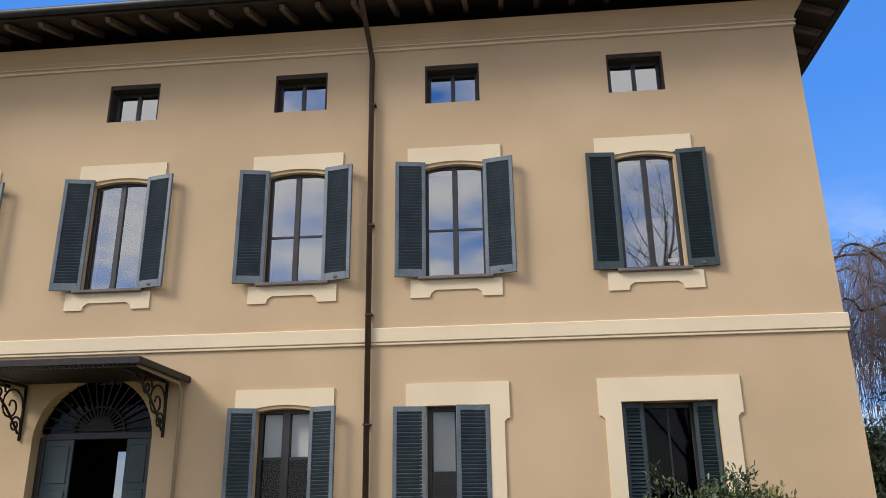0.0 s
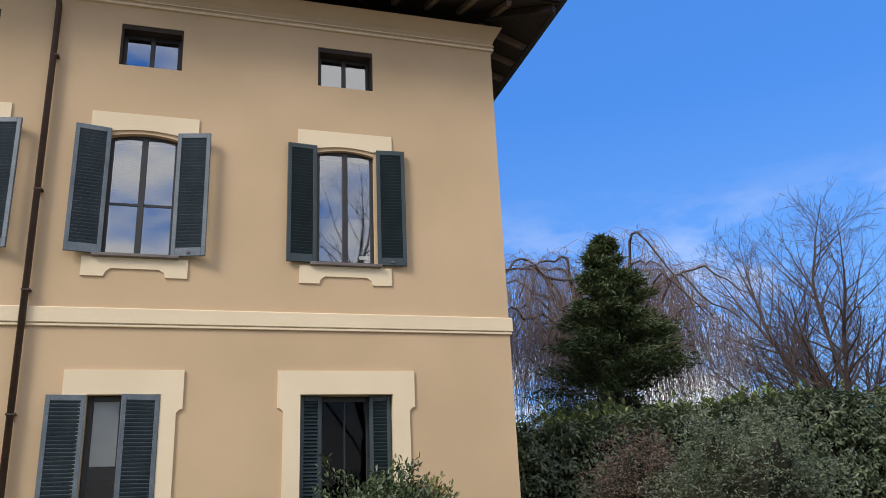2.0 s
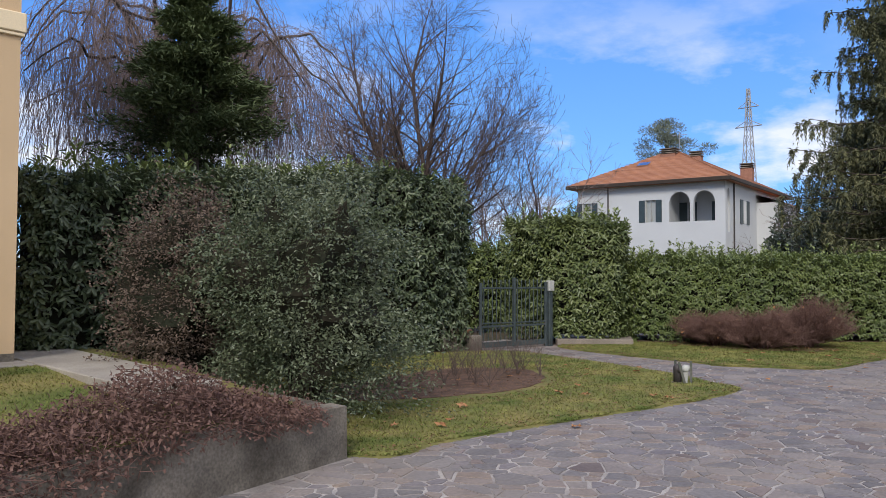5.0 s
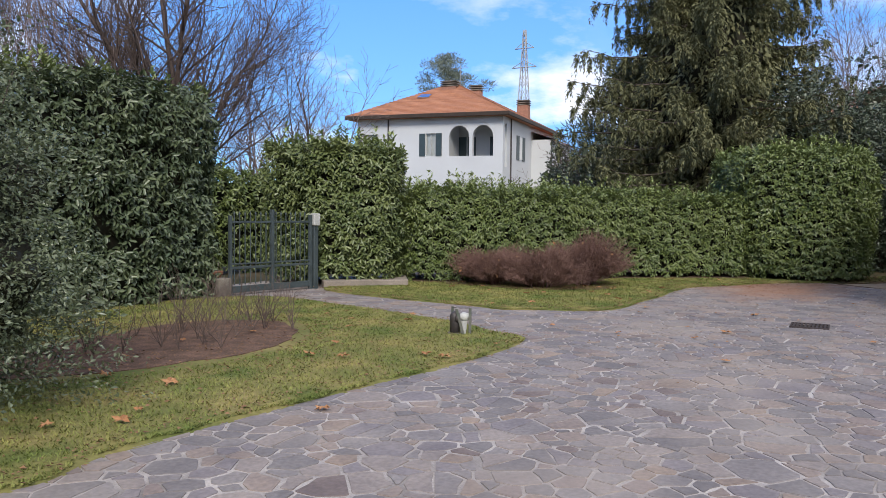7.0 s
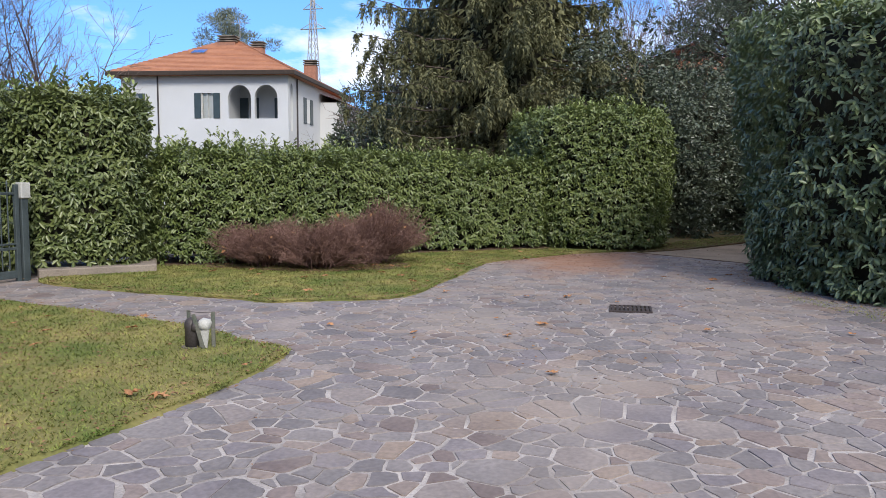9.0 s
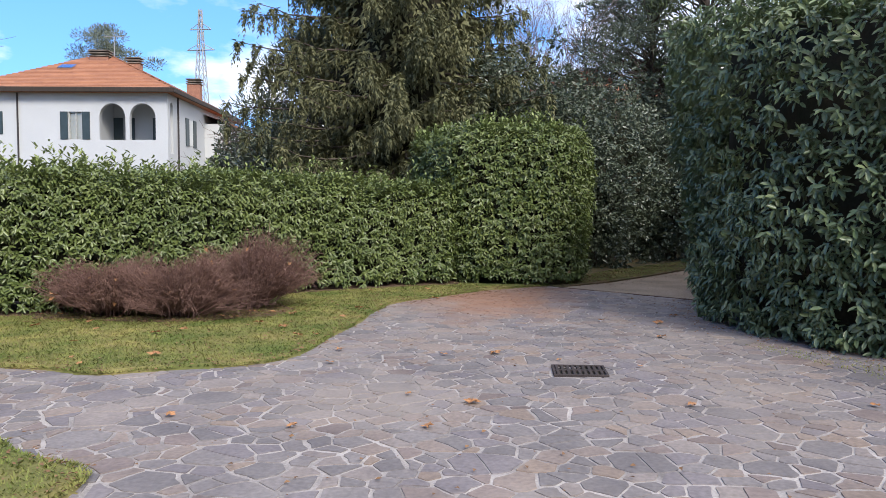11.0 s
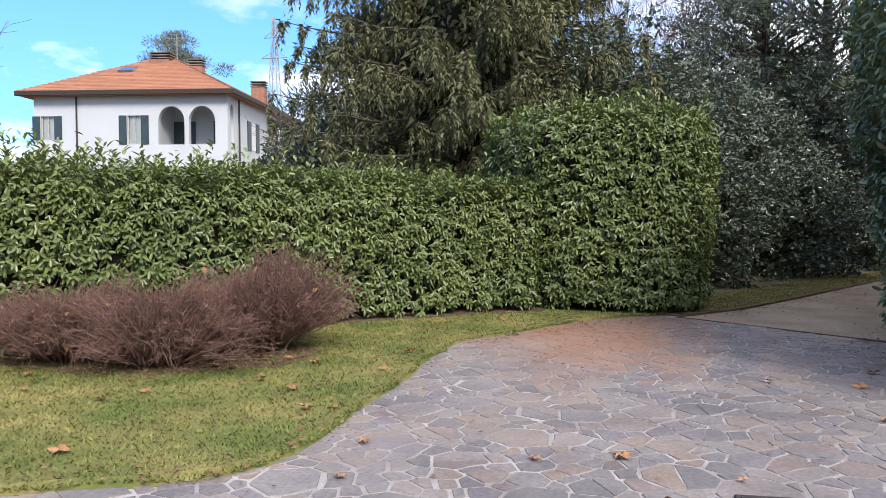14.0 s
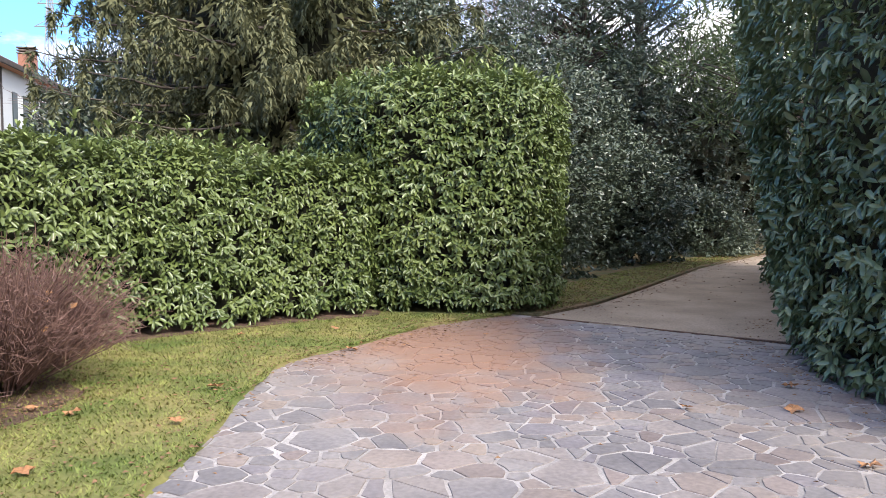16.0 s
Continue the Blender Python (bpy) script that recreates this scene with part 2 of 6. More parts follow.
M_PURPLE = mat("brown_purple_small_leaf", (0.11, 0.078, 0.06), (0.20, 0.15, 0.12), 0.7, 1.5, 10, 0.2, 0, island=0.7, translucent=0.1)
M_BARB = mat("red_brown_twig", (0.095, 0.05, 0.044), (0.29, 0.17, 0.135), 0.8, 1.5, 20, 0.2, 0, island=0.7)
M_BARBLEAF = mat("dark_red_leaf", (0.10, 0.052, 0.045), (0.21, 0.125, 0.10), 0.7, 1.5, 20, 0.2, 0, island=0.7, translucent=0.1)
M_CAM = mat("camellia_leaf_green", (0.04, 0.07, 0.028), (0.10, 0.13, 0.06), 0.35, 1.5, 10, 0.15, 0, island=0.6, spec=0.5)
M_CAMY = mat("yellow_edged_leaf", (0.10, 0.10, 0.035), (0.42, 0.36, 0.14), 0.4, 1.5, 10, 0.2, 0, island=0.75, spec=0.5)
M_YEW = mat("dark_conifer_needles", (0.055, 0.082, 0.034), (0.135, 0.168, 0.07), 0.7, 1.0, 10, 0.2, 0, island=0.6, translucent=0.08)
M_SPRUCE = mat("spruce_needles", (0.072, 0.08, 0.04), (0.23, 0.225, 0.11), 0.75, 0.7, 10, 0.25, 0, island=0.55, translucent=0.1)
M_PINE = mat("blue_green_pine_needles", (0.065, 0.085, 0.06), (0.15, 0.18, 0.13), 0.7, 0.8, 10, 0.25, 0, island=0.6, translucent=0.1)
M_BARK = mat("grey_brown_bark", (0.12, 0.095, 0.08), (0.075, 0.058, 0.048), 0.9, 6, 50, 0.35, 0.4)
M_TWIG = mat("brown_bare_twig", (0.15, 0.11, 0.095), (0.085, 0.063, 0.056), 0.9, 3, 30, 0.2, 0, island=0.5)
M_TWIG_RED = mat("reddish_weeping_twig", (0.27, 0.20, 0.18), (0.17, 0.125, 0.12), 0.9, 3, 30, 0.2, 0, island=0.6)
M_TWIG_DARK = mat("dark_red_twig", (0.10, 0.055, 0.047), (0.19, 0.11, 0.09), 0.85, 3, 30, 0.2, 0, island=0.6)
M_FALLEN = mat("fallen_brown_leaf", (0.42, 0.22, 0.11), (0.30, 0.14, 0.06), 0.8, 10, 60, 0.3, 0, per_object=0.6)
M_GATE = mat("green_grey_gate_paint", (0.075, 0.095, 0.10), (0.05, 0.065, 0.07), 0.5, 4, 60, 0.25, 0.1, metal=0.2)
M_LAMP = mat("dark_grey_lamp_metal", (0.085, 0.075, 0.075), (0.06, 0.053, 0.053), 0.5, 6, 60, 0.25, 0.1, metal=0.3)
M_WHITEPL = mat("scuffed_white_plastic", (0.50, 0.50, 0.48), (0.36, 0.36, 0.34), 0.45, 6, 60, 0.2, 0.05)
M_STAKE = mat("weathered_green_stake", (0.10, 0.115, 0.095), (0.19, 0.17, 0.15), 0.8, 5, 60, 0.3, 0.2)
M_TERRA = mat("terracotta_pot", (0.42, 0.20, 0.11), (0.33, 0.15, 0.08), 0.85, 4, 50, 0.25, 0.15)
M_PYLON = mat("galvanised_lattice_steel", (0.42, 0.42, 0.43), (0.32, 0.32, 0.33), 0.6, 2, 20, 0.1, 0, metal=0.3)
M_GRATE = mat("rusty_cast_iron_grate", (0.07, 0.055, 0.055), (0.045, 0.037, 0.037), 0.7, 8, 80, 0.3, 0.3, metal=0.3)
M_FAR = mat("far_winter_woods", (0.10, 0.095, 0.09), (0.16, 0.15, 0.15), 0.95, 0.1, 0.8, 0.3, 0, coords="World")


def stone_mat():
    """Slate and porphyry slabs: a colour to each piece, cleft grain, and a spill of red earth near the hedge end."""
    m = mat("crazy_paving_stone", (0.185, 0.168, 0.166), (0.262, 0.238, 0.226), 0.75, 1.6, 28, 0.22, 0.35, coords="World", spec=0.35)
    n, l = m.node_tree.nodes, m.node_tree.links
    bsdf = n["Principled BSDF"]
    prev = bsdf.inputs["Base Color"].links[0].from_socket
    obj = n.new("ShaderNodeObjectInfo").outputs["Random"]
    isl = n.new("ShaderNodeNewGeometry")
    add = n.new("ShaderNodeMath")
    add.operation = "ADD"
    l.new(obj, add.inputs[0])
    l.new(isl.outputs["Random Per Island"], add.inputs[1])
    fr = n.new("ShaderNodeMath")
    fr.operation = "FRACT"
    l.new(add.outputs[0], fr.inputs[0])
    ramp = n.new("ShaderNodeValToRGB")
    cr = ramp.color_ramp
    cr.interpolation = "CONSTANT"
    tones = [(0.0, (0.98, 0.97, 1.0)), (0.22, (0.80, 0.80, 0.84)), (0.42, (1.12, 1.06, 1.04)), (0.6, (0.90, 0.88, 0.96)),
             (0.76, (1.12, 1.0, 0.93)), (0.86, (1.02, 0.9, 0.87)), (0.93, (1.16, 1.0, 0.87)), (0.97, (0.78, 0.68, 0.67))]
    cr.elements[0].position, cr.elements[0].color = tones[0][0], (*tones[0][1], 1)
    cr.elements[1].position, cr.elements[1].color = tones[1][0], (*tones[1][1], 1)
    for p, c in tones[2:]:
        e = cr.elements.new(p)
        e.color = (*c, 1)
    l.new(fr.outputs[0], ramp.inputs[0])
    mul = n.new("ShaderNodeMixRGB")
    mul.blend_type = "MULTIPLY"
    mul.inputs[0].default_value = 1
    l.new(prev, mul.inputs[1])
    l.new(ramp.outputs[0], mul.inputs[2])
    l.new(earth(m, mul.outputs[0], isl.outputs["Position"]), bsdf.inputs["Base Color"])
    return m


def earth(m, colour, position):
    """Adds a dusting of red-brown earth in a ragged patch round the foot of the tall hedge."""
    n, l = m.node_tree.nodes, m.node_tree.links
    sub = n.new("ShaderNodeMapping")
    sub.inputs["Location"].default_value = (-23.3, -5.4, 0)
    sc = n.new("ShaderNodeVectorMath")
    sc.operation = "MULTIPLY"
    sc.inputs[1].default_value = (0.33, 0.75, 0)
    ln = n.new("ShaderNodeVectorMath")
    ln.operation = "LENGTH"
    ns = n.new("ShaderNodeTexNoise")
    ns.inputs["Scale"].default_value = 1.7
    ns.inputs["Detail"].default_value = 8
    l.new(position, sub.inputs["Vector"])
    l.new(sub.outputs[0], sc.inputs[0])
    l.new(sc.outputs[0], ln.inputs[0])
    l.new(position, ns.inputs["Vector"])
    ad = n.new("ShaderNodeMath")
    ad.operation = "MULTIPLY_ADD"
    ad.inputs[1].default_value = 1.3
    l.new(ns.outputs["Fac"], ad.inputs[0])
    l.new(ln.outputs["Value"], ad.inputs[2])
    mr = n.new("ShaderNodeMapRange")
    mr.inputs[1].default_value, mr.inputs[2].default_value = 1.95, 1.2
    mr.inputs[3].default_value, mr.inputs[4].default_value = 0.0, 0.9
    l.new(ad.outputs[0], mr.inputs[0])
    mx = n.new("ShaderNodeMixRGB")
    mx.inputs[2].default_value = (0.27, 0.152, 0.102, 1)
    l.new(mr.outputs[0], mx.inputs[0])
    l.new(colour, mx.inputs[1])
    # pale washed-in sand, in drifts
    dn = n.new("ShaderNodeTexNoise")
    dn.inputs["Scale"].default_value = 0.55
    dn.inputs["Detail"].default_value = 7
    l.new(position, dn.inputs["Vector"])
    dr = n.new("ShaderNodeMapRange")
    dr.inputs[1].default_value, dr.inputs[2].default_value = 0.5, 0.72
    dr.inputs[3].default_value, dr.inputs[4].default_value = 0.0, 0.6
    l.new(dn.outputs["Fac"], dr.inputs[0])
    dx = n.new("ShaderNodeMixRGB")
    dx.inputs[2].default_value = (0.30, 0.255, 0.225, 1)
    l.new(dr.outputs[0], dx.inputs[0])
    l.new(mx.outputs[0], dx.inputs[1])
    return dx.outputs[0]


M_STONE = stone_mat()
M_MORTAR = mat("pale_mortar", (0.45, 0.412, 0.395), (0.20, 0.182, 0.178), 0.9, 2.2, 60, 0.25, 0.3, coords="World")
_mb = M_MORTAR.node_tree
_mg = _mb.nodes.new("ShaderNodeNewGeometry")
_pb = _mb.nodes["Principled BSDF"]
_mb.links.new(earth(M_MORTAR, _pb.inputs["Base Color"].links[0].from_socket, _mg.outputs["Position"]), _pb.inputs["Base Color"])

# ---- mesh helpers ----
rng = np.random.default_rng(7)


class Shape:
    """Collects boxes, prisms and tubes into one mesh."""

    def __init__(self):
        self.v, self.f = [], []

    def add(self, verts, faces, m=None):
        o = len(self.v)
        self.v += [tuple(m @ Vector(p)) if m else tuple(p) for p in verts]
        self.f += [tuple(i + o for i in f) for f in faces]
        return self

    def box(self, x0, y0, z0, x1, y1, z1, m=None):
        v = [(x0, y0, z0), (x1, y0, z0), (x1, y1, z0), (x0, y1, z0), (x0, y0, z1), (x1, y0, z1), (x1, y1, z1), (x0, y1, z1)]
        return self.add(v, [(0, 3, 2, 1), (4, 5, 6, 7), (0, 1, 5, 4), (1, 2, 6, 5), (2, 3, 7, 6), (3, 0, 4, 7)], m)

    def prism(self, pts, z0, z1, m=None):
        n = len(pts)
        v = [(x, y, z0) for x, y in pts] + [(x, y, z1) for x, y in pts]
        f = [tuple(range(n - 1, -1, -1)), tuple(range(n, 2 * n))] + [(i, (i + 1) % n, n + (i + 1) % n, n + i) for i in range(n)]
        return self.add(v, f, m)

    def plate(self, pts, y0, y1, m=None):
        """A flat shape given in x and z, with its front at y0 and its back at y1."""
        n = len(pts)
        v = [(x, y0, z) for x, z in pts] + [(x, y1, z) for x, z in pts]
        f = [tuple(range(n)), tuple(range(2 * n - 1, n - 1, -1))] + [(i, n + i, n + (i + 1) % n, (i + 1) % n) for i in range(n)]
        return self.add(v, f, m)

    def tube(self, path, radii, sides=8, m=None):
        if isinstance(radii, (int, float)):
            radii = [radii] * len(path)
        pts = [Vector(p) for p in path]
        rings = []
        for i, p in enumerate(pts):
            d = (pts[min(i + 1, len(pts) - 1)] - pts[max(i - 1, 0)]).normalized()
            a = d.cross(Vector((0, 0, 1)) if abs(d.z) < 0.9 else Vector((1, 0, 0))).normalized()
            b = d.cross(a)
            rings.append([p + (a * math.cos(k * 2 * math.pi / sides) + b * math.sin(k * 2 * math.pi / sides)) * radii[i] for k in range(sides)])
        v = [q for r in rings for q in r]
        f = [(i * sides + k, i * sides + (k + 1) % sides, (i + 1) * sides + (k + 1) % sides, (i + 1) * sides + k) for i in range(len(pts) - 1) for k in range(sides)]
        f += [tuple(range(sides - 1, -1, -1)), tuple((len(pts) - 1) * sides + k for k in range(sides))]
        return self.add(v, f, m)

    def mesh(self, name, bevel=0.0, smooth=False):
        me = bpy.data.meshes.new(name)
        me.from_pydata(self.v, [], self.f)
        bm = bmesh.new()
        bm.from_mesh(me)
        if len(self.f) > 1:
            bmesh.ops.recalc_face_normals(bm, faces=bm.faces)
        if bevel:
            edges = [e for e in bm.edges if len(e.link_faces) == 2 and e.calc_face_angle(0) > 0.6]
            bmesh.ops.bevel(bm, geom=edges, offset=bevel, segments=1, affect="EDGES", clamp_overlap=True)
        bm.to_mesh(me)
        bm.free()
        if smooth:
            me.polygons.foreach_set("use_smooth", [True] * len(me.polygons))
        return me


def thing(name, label, category, group="", kind="", at=None):
    ob = new(name)
    ob.empty_display_size = 0.2
    if at is not None:
        ob.matrix_basis = at
    return tagged(ob, label, category, group, kind)


def part(name, shape, material, parent=None, label="", bevel=0.0, smooth=False, kind="", at=None):
    me = shape.mesh(name, bevel, smooth) if isinstance(shape, Shape) else shape
    if material and not me.materials:
        me.materials.append(material)
    ob = new(name, me)
    ob.parent = parent
    if at is not None:
        ob.matrix_basis = at
    return tagged(ob, label, "", "", kind)


def whole(name, shape, material, label, category, group="", kind="", bevel=0.0, smooth=False, at=None):
    ob = part(name, shape, material, None, "", bevel, smooth, "", at)
    return tagged(ob, label, category, group, kind)


def raw_mesh(name, verts, faces_flat, counts, material=None, smooth=False):
    """A mesh straight from arrays: corner indices in a row and the corners of each face."""
    me = bpy.data.meshes.new(name)
    verts = np.asarray(verts, dtype=np.float32)
    flat = np.asarray(faces_flat, dtype=np.int32).ravel()
    counts = np.asarray(counts, dtype=np.int32)
    me.vertices.add(len(verts))
    me.vertices.foreach_set("co", verts.ravel())
    me.loops.add(len(flat))
    me.loops.foreach_set("vertex_index", flat)
    me.polygons.add(len(counts))
    starts = np.concatenate(([0], np.cumsum(counts)[:-1])).astype(np.int32)
    me.polygons.foreach_set("loop_start", starts)
    if smooth:
        me.polygons.foreach_set("use_smooth", np.ones(len(counts), dtype=bool))
    me.update(calc_edges=True)
    if material:
        me.materials.append(material)
    return me


def unit(a):
    return a / np.maximum(np.linalg.norm(a, axis=1, keepdims=True), 1e-9)


def leaf_mesh(name, P, A, N, L, W, material, fold=0.18, simple=False, curl=0.15):
    """Many leaves in one mesh: P their bases, A the way each points, N the side each shows, L and W length and width."""
    P, A, N = np.asarray(P, float), unit(np.asarray(A, float)), np.asarray(N, float)
    N = unit(N - A * (N * A).sum(1, keepdims=True))
    S = np.cross(A, N)
    L, W = L[:, None], W[:, None]
    n = len(P)
    if simple:
        V = np.stack([P, P + A * L * 0.5 + S * W * 0.5 + N * W * fold, P + A * L - N * L * curl, P + A * L * 0.5 - S * W * 0.5 + N * W * fold], 1)
        base = np.arange(n)[:, None] * 4
        flat = np.concatenate([base + np.array([0, 1, 2]), base + np.array([0, 2, 3])], 1)
        return raw_mesh(name, V.reshape(-1, 3), flat, np.full(2 * n, 3), material)
    V = np.stack([
        P, P + A * L * 0.3 + S * W * 0.4 + N * W * fold, P + A * L * 0.72 + S * W * 0.42 + N * (W * fold - L * curl * 0.45), P + A * L - N * L * curl,
        P + A * L * 0.72 - S * W * 0.42 + N * (W * fold - L * curl * 0.45), P + A * L * 0.3 - S * W * 0.4 + N * W * fold], 1)
    base = np.arange(n)[:, None] * 6
    flat = np.concatenate([base + np.array([0, 3, 2, 1]), base + np.array([0, 5, 4, 3])], 1)
    return raw_mesh(name, V.reshape(-1, 3), flat, np.full(2 * n, 4), material)


def needle_mesh(name, P, A, N, L, W, material):
    """Many slender needle sprays, a sliver each."""
    P, A, N = np.asarray(P, float), unit(np.asarray(A, float)), np.asarray(N, float)
    S = unit(np.cross(A, N))
    V = np.stack([P + S * W[:, None] * 0.5, P - S * W[:, None] * 0.5, P + A * L[:, None]], 1)
    return raw_mesh(name, V.reshape(-1, 3), np.arange(3 * len(P)), np.full(len(P), 3), material)


def tube_mesh(name, segs, material, sides=3):
    """Tapered straight pieces (x, y, z, x, y, z, r, r) in one mesh."""
    s = np.asarray(segs, float)
    p, q = s[:, 0:3], s[:, 3:6]
    d = unit(q - p)
    up = np.where(np.abs(d[:, 2:3]) > 0.9, np.array([[1.0, 0, 0]]), np.array([[0, 0, 1.0]]))
    a = unit(np.cross(d, up))
    b = np.cross(d, a)
    rings = []
    for k in range(sides):
        c, t = math.cos(2 * math.pi * k / sides), math.sin(2 * math.pi * k / sides)
        rings.append((p + (a * c + b * t) * s[:, 6:7], q + (a * c + b * t) * s[:, 7:8]))
    V = np.stack([r[0] for r in rings] + [r[1] for r in rings], 1)
    base = np.arange(len(s))[:, None] * (2 * sides)
    flat = np.concatenate([base + np.array([k, (k + 1) % sides, sides + (k + 1) % sides, sides + k]) for k in range(sides)], 1)
    return raw_mesh(name, V.reshape(-1, 3), flat, np.full(len(s) * sides, 4), material, smooth=True)


def inside(poly, x, y):
    """Which of the points lie in the polygon."""
    x, y = np.asarray(x), np.asarray(y)
    r = np.zeros(x.shape, bool)
    for (x0, y0), (x1, y1) in zip(poly, poly[1:] + poly[:1]):
        r ^= ((y0 > y) != (y1 > y)) & (x < (x1 - x0) * (y - y0) / (y1 - y0 + 1e-12) + x0)
    return r


def grown(poly, d):
    """The polygon (counter-clockwise) with its sides moved outwards by d."""
    out = []
    n = len(poly)
    for i in range(n):
        a, b, c = Vector(poly[i - 1]), Vector(poly[i]), Vector(poly[(i + 1) % n])
        u, w = (b - a).normalized(), (c - b).normalized()
        nu, nw = Vector((u.y, -u.x)), Vector((w.y, -w.x))
        k = (nu + nw)
        k = k / max(0.35, 1 + nu.dot(nw))
        out.append(tuple(b + k * d))
    return out


def rounded(poly, r=0.4, steps=4):
    """The polygon with its corners rounded off."""
    out = []
    n = len(poly)
    for i in range(n):
        a, b, c = Vector(poly[i - 1]), Vector(poly[i]), Vector(poly[(i + 1) % n])
        p = b + (a - b).normalized() * min(r, (a - b).length * 0.45)
        q = b + (c - b).normalized() * min(r, (c - b).length * 0.45)
        for k in range(steps + 1):
            t = k / steps
            out.append(tuple(p * (1 - t) ** 2 + b * 2 * t * (1 - t) + q * t ** 2))
    return out


def smooth_line(pts, steps=6):
    """A closed soft curve through the points."""
    out = []
    n = len(pts)
    for i in range(n):
        p0, p1, p2, p3 = (np.array(pts[(i + k) % n], float) for k in (-1, 0, 1, 2))
        for k in range(steps):
            t = k / steps
            out.append(tuple(0.5 * (2 * p1 + (p2 - p0) * t + (2 * p0 - 5 * p1 + 4 * p2 - p3) * t ** 2 + (3 * p1 - p0 - 3 * p2 + p3) * t ** 3)))
    return out


def bumpy(P, size, amp):
    return np.array([noise.noise(Vector(p) * size) for p in P])[:, None] * amp

# ---- ground, paving, lawns ----
def sheet(pts, z, name, material, label, category, depth=0.0, flare=0.0):
    n = len(pts)
    zf = z if callable(z) else (lambda x, y: z)
    bm = bmesh.new()
    vs = [bm.verts.new((x, y, zf(x, y))) for x, y in pts]
    bm.faces.new(vs)
    if depth:
        foot = grown(pts, flare) if flare else pts
        lo = [bm.verts.new((x, y, zf(x, y) - depth)) for x, y in foot]
        for i in range(n):
            bm.faces.new((vs[i], lo[i], lo[(i + 1) % n], vs[(i + 1) % n]))
    bmesh.ops.triangulate(bm, faces=[f for f in bm.faces if len(f.verts) > 4])
    bmesh.ops.recalc_face_normals(bm, faces=bm.faces)
    me = bpy.data.meshes.new(name)
    bm.to_mesh(me)
    bm.free()
    me.materials.append(material)
    return tagged(new(name, me), label, category, "", "structure")


sheet([(-1500, -1500), (1500, -1500), (1500, 1500), (-1500, 1500)], -0.06, "ground", M_GROUND, "earth and rough winter grass beyond the garden", "ground")
pavement = sheet([(-7, -6), (24.85, -6), (24.85, 1.5), (22.2, 1.2), (24.85, 4.1), (25.6, 5.2), (24.5, 9), (19, 15.5), (-7, 15.5)], 0.0, "pavement", M_MORTAR,
                 "pale mortar bed of grey crazy paving", "pavement")
ROAD = [(24.72, 4.12), (22.2, 1.0), (21.5, -3), (34, -12), (60, -32), (64, -26), (40, -7.0), (36.05, -3.8), (32.0, -0.7), (27.6, 1.95), (25.95, 3.0), (25.0, 3.85)]
sheet(ROAD, 0.012, "road", M_ROAD, "dusty brown concrete drive with scattered leaves", "road", 0.05)
VERGE = [(24.95, 4.0), (26.0, 3.05), (27.65, 2.0), (32.05, -0.65), (36.1, -3.75), (40, -6.9), (46, -2), (34, 7), (25.6, 6.8)]
sheet(VERGE, 0.03, "verge", M_VERGE, "leaf-strewn thin grass under the laurels", "verge", 0.06)

LAWN_A = [(6.55, 7.9), (7.5, 7.78), (8.5, 7.68), (9.9, 7.5), (11.2, 7.3), (12.3, 7.22), (13.0, 7.25), (13.3, 7.42), (13.45, 7.8), (14.0, 8.75), (14.5, 10.3), (14.85, 11.8), (15.0, 12.9),
          (14.4, 13.6), (12, 14.2), (9, 14.4), (6.4, 14.4), (6.35, 11)]
LAWN_B = [(16.15, 9.4), (16.0, 8.75), (16.25, 8.3), (16.6, 7.55), (17.2, 7.22), (18.4, 7.2), (19.6, 7.12), (20.6, 7.15), (21.9, 7.0), (22.9, 6.35), (23.9, 5.75), (24.6, 5.05), (25.1, 4.5),
          (25.6, 5.2), (25.9, 6.8), (24, 9.6), (20.8, 12.3), (19.5, 13.6), (17.6, 13.3), (17.0, 13.2), (16.6, 12.5), (16.3, 11)]
CURVE_A = smooth_line(LAWN_A, 5)
CURVE_B = smooth_line(LAWN_B, 5)
def ragged(curve, lo, hi, seed):
    """The curve moved outwards by an uneven step."""
    out = []
    n = len(curve)
    for i in range(n):
        a, b = Vector(curve[i - 1]), Vector(curve[(i + 1) % n])
        t = (b - a).normalized()
        k = noise.noise(Vector((curve[i][0] * 2.3, curve[i][1] * 2.3, seed))) * 0.5 + 0.5
        out.append((curve[i][0] + t.y * (lo + (hi - lo) * k), curve[i][1] - t.x * (lo + (hi - lo) * k)))
    return out


sheet(ragged(smooth_line(LAWN_B, 14), -0.14, 0.14, 3.0), 0.0105, "earth_edge_1", M_SAND, "sandy washed-out earth along the lawn", "earth", 0.012)
sheet(ragged(smooth_line(LAWN_A, 14), -0.16, 0.07, 5.0), 0.0105, "earth_edge_2", M_SAND, "sandy washed-out earth along the lawn", "earth", 0.012)
lawn_a = sheet(CURVE_A, 0.045, "lawn_1", M_LAWN, "mown winter lawn with yellowing edges", "lawn", 0.05, 0.12)
lawn_b = sheet(CURVE_B, 0.045, "lawn_2", M_LAWN, "mown winter lawn island beside the hedge", "lawn", 0.05, 0.12)
BED = smooth_line([(8.3, 10.4), (8.9, 11.35), (10.1, 11.6), (11.7, 11.65), (12.5, 10.9), (12.1, 10.0), (11.0, 9.4), (9.6, 9.5), (8.8, 9.9)], 5)
sheet(ragged(BED, -0.16, 0.12, 8.0), 0.053, "flower_bed", M_SOIL, "rose bed of dark red bark mulch", "flower bed", 0.04)


def wall_y(x):
    return 7.84 + (x - 6.42) * 0.23


def upper(x, y):
    """Height of the raised garden in front of the villa."""
